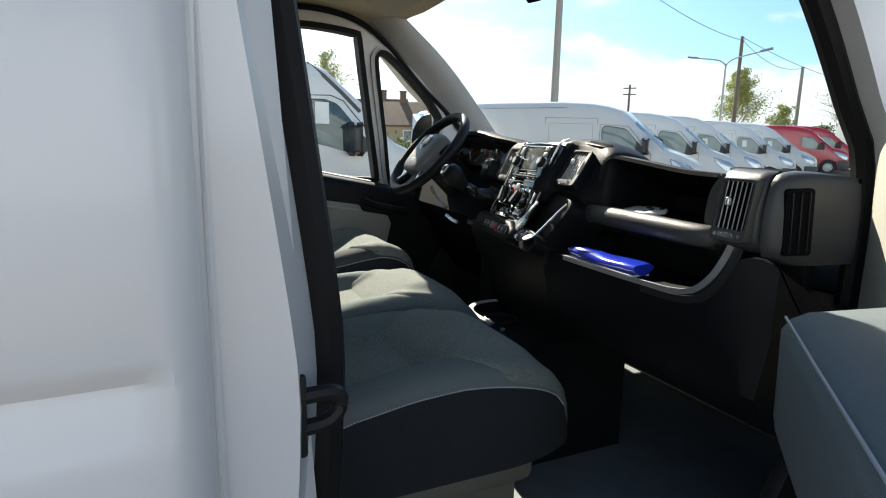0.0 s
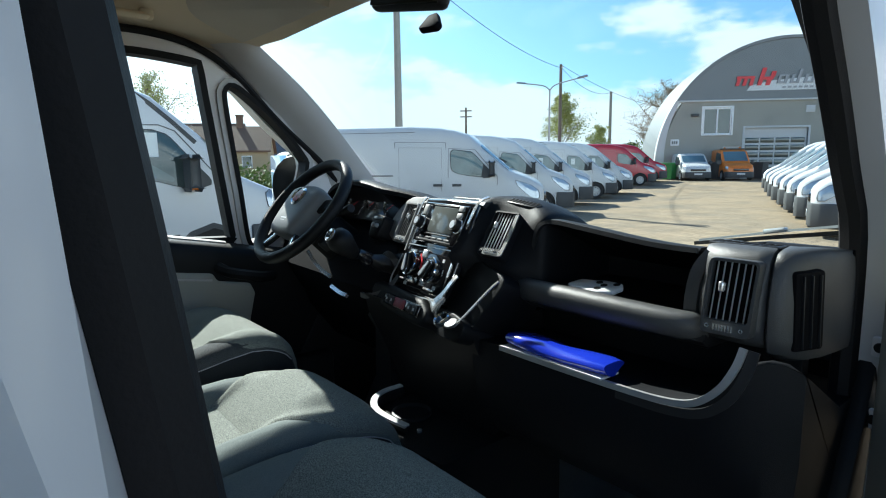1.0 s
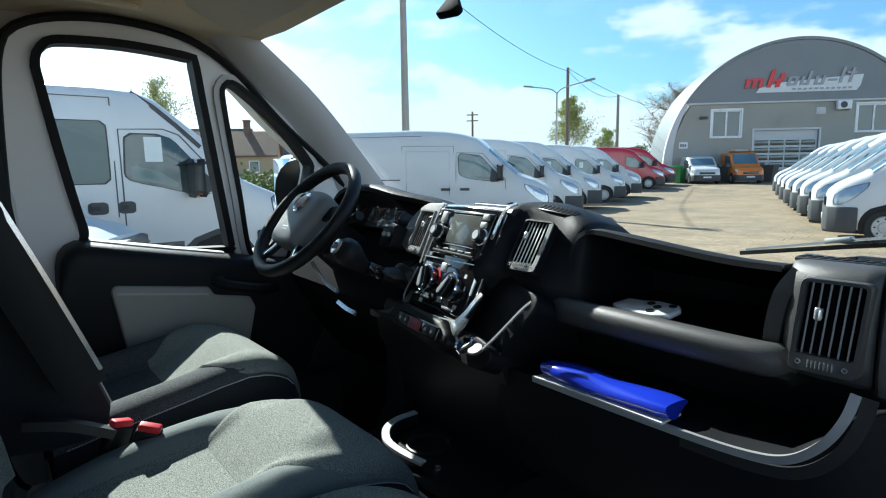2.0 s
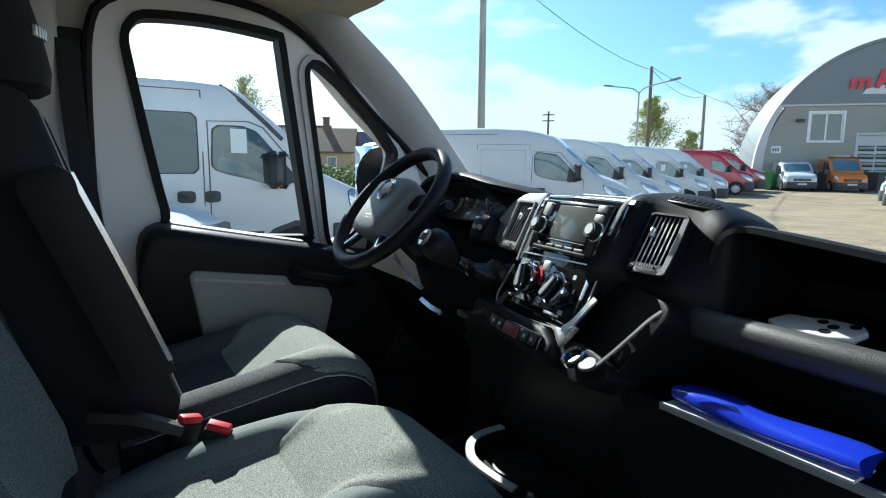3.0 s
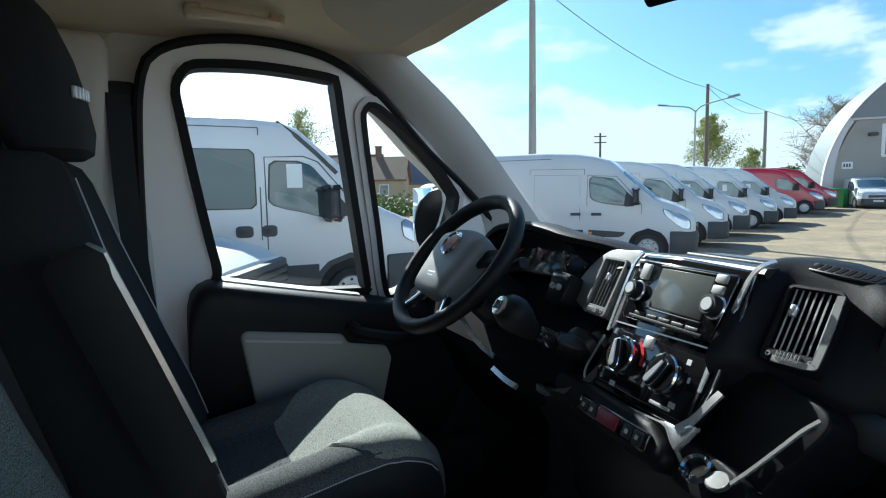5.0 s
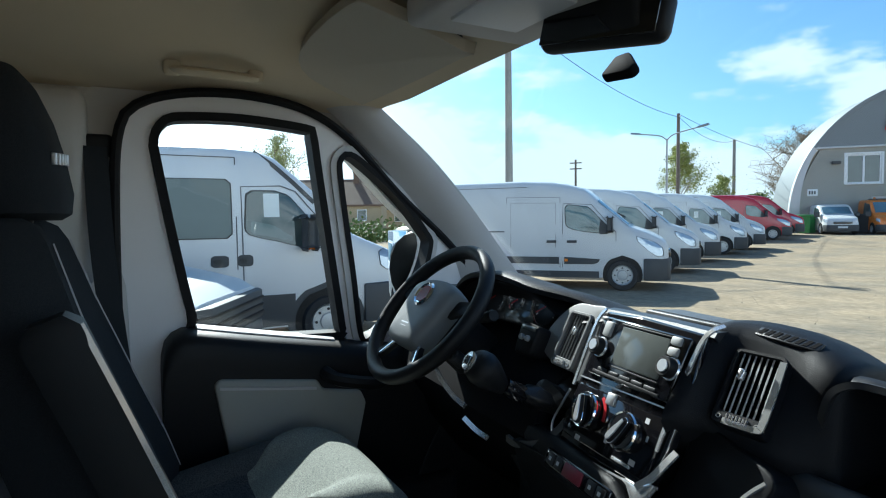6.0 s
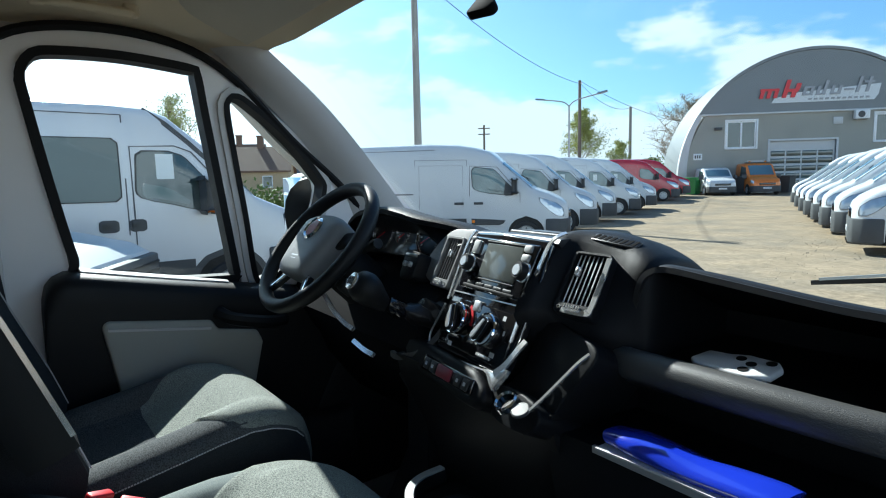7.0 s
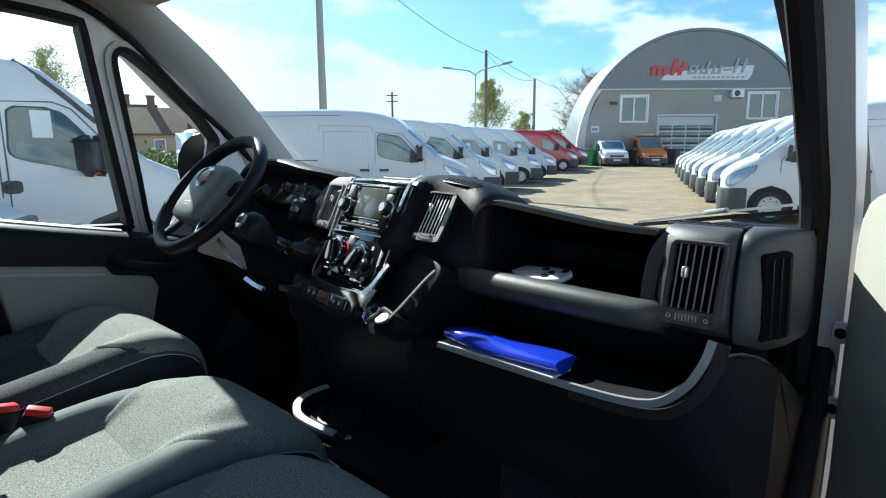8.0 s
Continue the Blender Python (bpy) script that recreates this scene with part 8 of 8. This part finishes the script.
cp("body", loft([[(x, y, z) for x, y in ((-0.13, 0.07), (-0.12, -0.03), (-0.045, -0.083), (0.10, -0.11), (0.21, -0.10), (0.21, 0.28), (-0.13, 0.28))] for z in (0.61, 0.75, 0.955)]), PLASTIC_SOFT, bin_)
# lip and lower edge are coloured pale for the sun glinting on them
cp("lip", strip([(-0.150, 0.055, 0.978), (-0.148, 0.0, 0.978), (-0.128, -0.042, 0.978), (-0.09, -0.072, 0.978), (-0.05, -0.084, 0.978), (0.0, -0.082, 0.976), (0.05, -0.074, 0.974)], 0.017, 0.006, up=(0, 0, 1)), PALE_TRIM, bin_, "pale lip of the bottle holder, its sun glint in the colour")
cp("lip_wall", strip([(-0.146, 0.055, 0.964), (-0.143, 0.0, 0.964), (-0.123, -0.040, 0.964), (-0.087, -0.068, 0.964), (-0.05, -0.079, 0.964), (0.0, -0.078, 0.962), (0.05, -0.070, 0.960)], 0.010, 0.026, up=(0, 0, 1)), PLASTIC, bin_)
cp("lower_edge", strip([(-0.085, -0.088, 0.945), (-0.03, -0.103, 0.945), (0.04, -0.113, 0.945), (0.12, -0.118, 0.945)], 0.005, 0.006, up=(0, 0, 1)), PALE_TRIM, bin_)
cp("cup_wall", hoop([(0.046, -0.05), (0.05, 0.006), (0.046, 0.008), (0.042, -0.05)], Matrix.Translation((-0.03, 0.0, 0.956)), 24), PLASTIC, bin_)
cp("hand_brake_bolt", lathe([(0.007, 0.0), (0.006, 0.006), (0.001, 0.007)], Matrix.Translation((0.06, -0.045, 0.955)), 10), SATIN, bin_)
# ---------------- passenger side: body opening, open door ----------------
OPEN = [(-0.757 + 0.13 * min(0.7, max(-0.4, 1.5 - z)) if y < -0.55 else y - (0.06 if y > 0.15 else 0.0), z) for y, z in DOOR_OUT]
hole = outline(OPEN, 90)


def sheared(bm):
    for v in bm.verts:
        if v.co.y < -0.5:
            v.co.y -= 0.40 * (v.co.x - 0.845)
        v.co.x -= inward(v.co.y) * (2.2 if v.co.x > 0.9 else 1.0)
    return bm


def inward(y):
    """The opening narrows towards the front."""
    k = min(1.0, max(0.0, (y + 0.35) / 0.4))
    return 0.042 * k * k * (3 - 2 * k)


cs("door_opening", sheared(moved(ringed(grown(hole, 0.012), grown(hole, 0.09), -0.93, -0.845), Matrix.Diagonal((-1, 1, 1, 1)))), WHITE_PAINT, "white painted frame round the open passenger doorway", "door frame")
cs("opening_seal", sweep([(0.838 - inward(y) * 1.1, y, z) for y, z in hole], round_profile(0.019, 8), True, (1, 0, 0)), RUBBER, "black rubber seal round the passenger doorway", "seal")
side = tagged(thing("wall_right", CAB @ Vector((0.98, -1.7, 1.2)), "white outer body side behind the passenger door", "body panel"), kind="structure")
def side_profile(g):
    """The body side from sill to roof; g: depth of the pressed band."""
    return [(0.965, 0.45), (0.985, 0.6), (0.995, 0.9), (0.992, 1.250), (0.9915 - 0.002 * g, 1.262), (0.991 - 0.013 * g, 1.302), (0.991 - 0.014 * g, 1.308), (0.990 - 0.003 * g, 1.320), (0.9895, 1.33), (0.988, 1.4), (0.965, 1.75), (0.935, 2.05)]


cp("skin", loft([[(x - d, y, z) for x, z in side_profile(g)] + [(x - 0.05 - d, y, z) for x, z in side_profile(0)[::-1]] for y, d, g in ((-3.6, 0.0, 1), (-2.0, 0.0, 1), (-1.2, 0.0, 1), (-0.95, 0.0, 1), (-0.90, 0.002, 1), (-0.888, 0.0035, 0.9), (-0.878, 0.006, 0.4), (-0.872, 0.008, 0), (-0.865, 0.012, 0), (-0.855, 0.021, 0), (-0.85, 0.03, 0))]), WHITE_PAINT, side)
cp("jamb", loft([[(0.965 - 0.03 * (z - 0.5) / 1.5, -0.856, z), (0.945 - 0.03 * (z - 0.5) / 1.5, -0.842, z), (0.915, -0.787 - 0.05 * (z - 1.15), z), (0.885, -0.755 - 0.06 * (z - 1.15), z), (0.87, -0.9, z), (0.93, -0.9, z)] for z in [0.45 + 0.05 * i for i in range(32)]]), WHITE_PAINT, side, "", 75)
for dx, dy in ((0.004, 0.0), (-0.013, 0.026)):
    cp("jamb_rib", sweep([(0.945 + dx - 0.03 * (z - 0.5) / 1.5, -0.842 + dy, z) for z in [0.5 + 0.1 * i for i in range(16)]], round_profile(0.0035, 6), up=(0, 1, 0)), WHITE_PAINT, side)
cp("door_striker", joined(rbox(0.918, 0.926, -0.792, -0.768, 1.195, 1.275, 0.003), moved(sweep(smooth_path([(0.92, -0.785, 1.222), (0.915, -0.75, 1.222), (0.912, -0.735, 1.235), (0.914, -0.742, 1.25), (0.92, -0.785, 1.252)]), round_profile(0.008, 8)), Matrix())), PLASTIC_SOFT, side, "black latch striker")
cp("plug", lathe([(0.012, 0.0), (0.011, 0.004), (0.001, 0.005)], frame_of((0.905, -0.777, 1.185), (0.7, 0.7, 0)), 14), WHITE_PLASTIC, side)
HINGE = Matrix.Translation((0.945, 0.27, 0)) @ pose(0, 0, 0, 0, 0, 43) @ Matrix.Translation((-0.915, -0.27, 0))
right_door = cab_door("door_2", "wide open passenger door with dark padded trim", 1, HINGE)
for z in (1.172, 1.286):
    cp("hinge", joined(rbox(0.828, 0.850, 0.238, 0.25, z - 0.016, z + 0.016, 0.004), rbox(0.85, 0.945, 0.30, 0.312, z - 0.02, z + 0.02, 0.003)), INNER_WHITE, right_door)
    cp("hinge_bolt", lathe([(0.008, 0.0), (0.007, 0.003), (0.001, 0.004)], frame_of((0.839, 0.238, z), (0, -1, 0)), 14), PLASTIC_SOFT, right_door)
# bonnet and body below, seen outside the glass
cs("bonnet", loft([[(x, 0.96, 1.20), (x, 1.35, 1.08 - 0.1 * x * x), (x, 1.52, 0.9), (x, 1.52, 0.3), (x, 0.9, 0.3)] for x in (-0.93, -0.6, -0.2, 0.2, 0.6, 0.93)]), WHITE_PAINT, "white short bonnet of the van", "bonnet")
cs("front_wall_panel", rbox(-0.9, 0.9, 0.82, 0.86, 0.5, 1.15, 0.0), PLASTIC_SOFT, "black bulkhead between the footwell and the engine", "wall")
cs("wall_back", rbox(-0.95, 0.95, -3.65, -3.60, 0.45, 2.12, 0.02), WHITE_PAINT, "white closed rear doors of the van", "body panel")
cs("cargo_floor", rbox(-0.95, 0.94, -3.60, -1.06, 0.50, 0.56, 0.0), FLOOR_MAT, "grey load floor behind the bulkhead", "floor")
cs("wall_left", rbox(-1.0, -0.95, -3.6, -0.70, 0.45, 2.05, 0.02), WHITE_PAINT, "white outer body side behind the driver", "body panel")
cs("sill_left", rbox(-0.99, -0.86, -0.7, 0.75, 0.45, 0.75, 0.02), WHITE_PAINT, "white body sill below the driver's door", "sill")
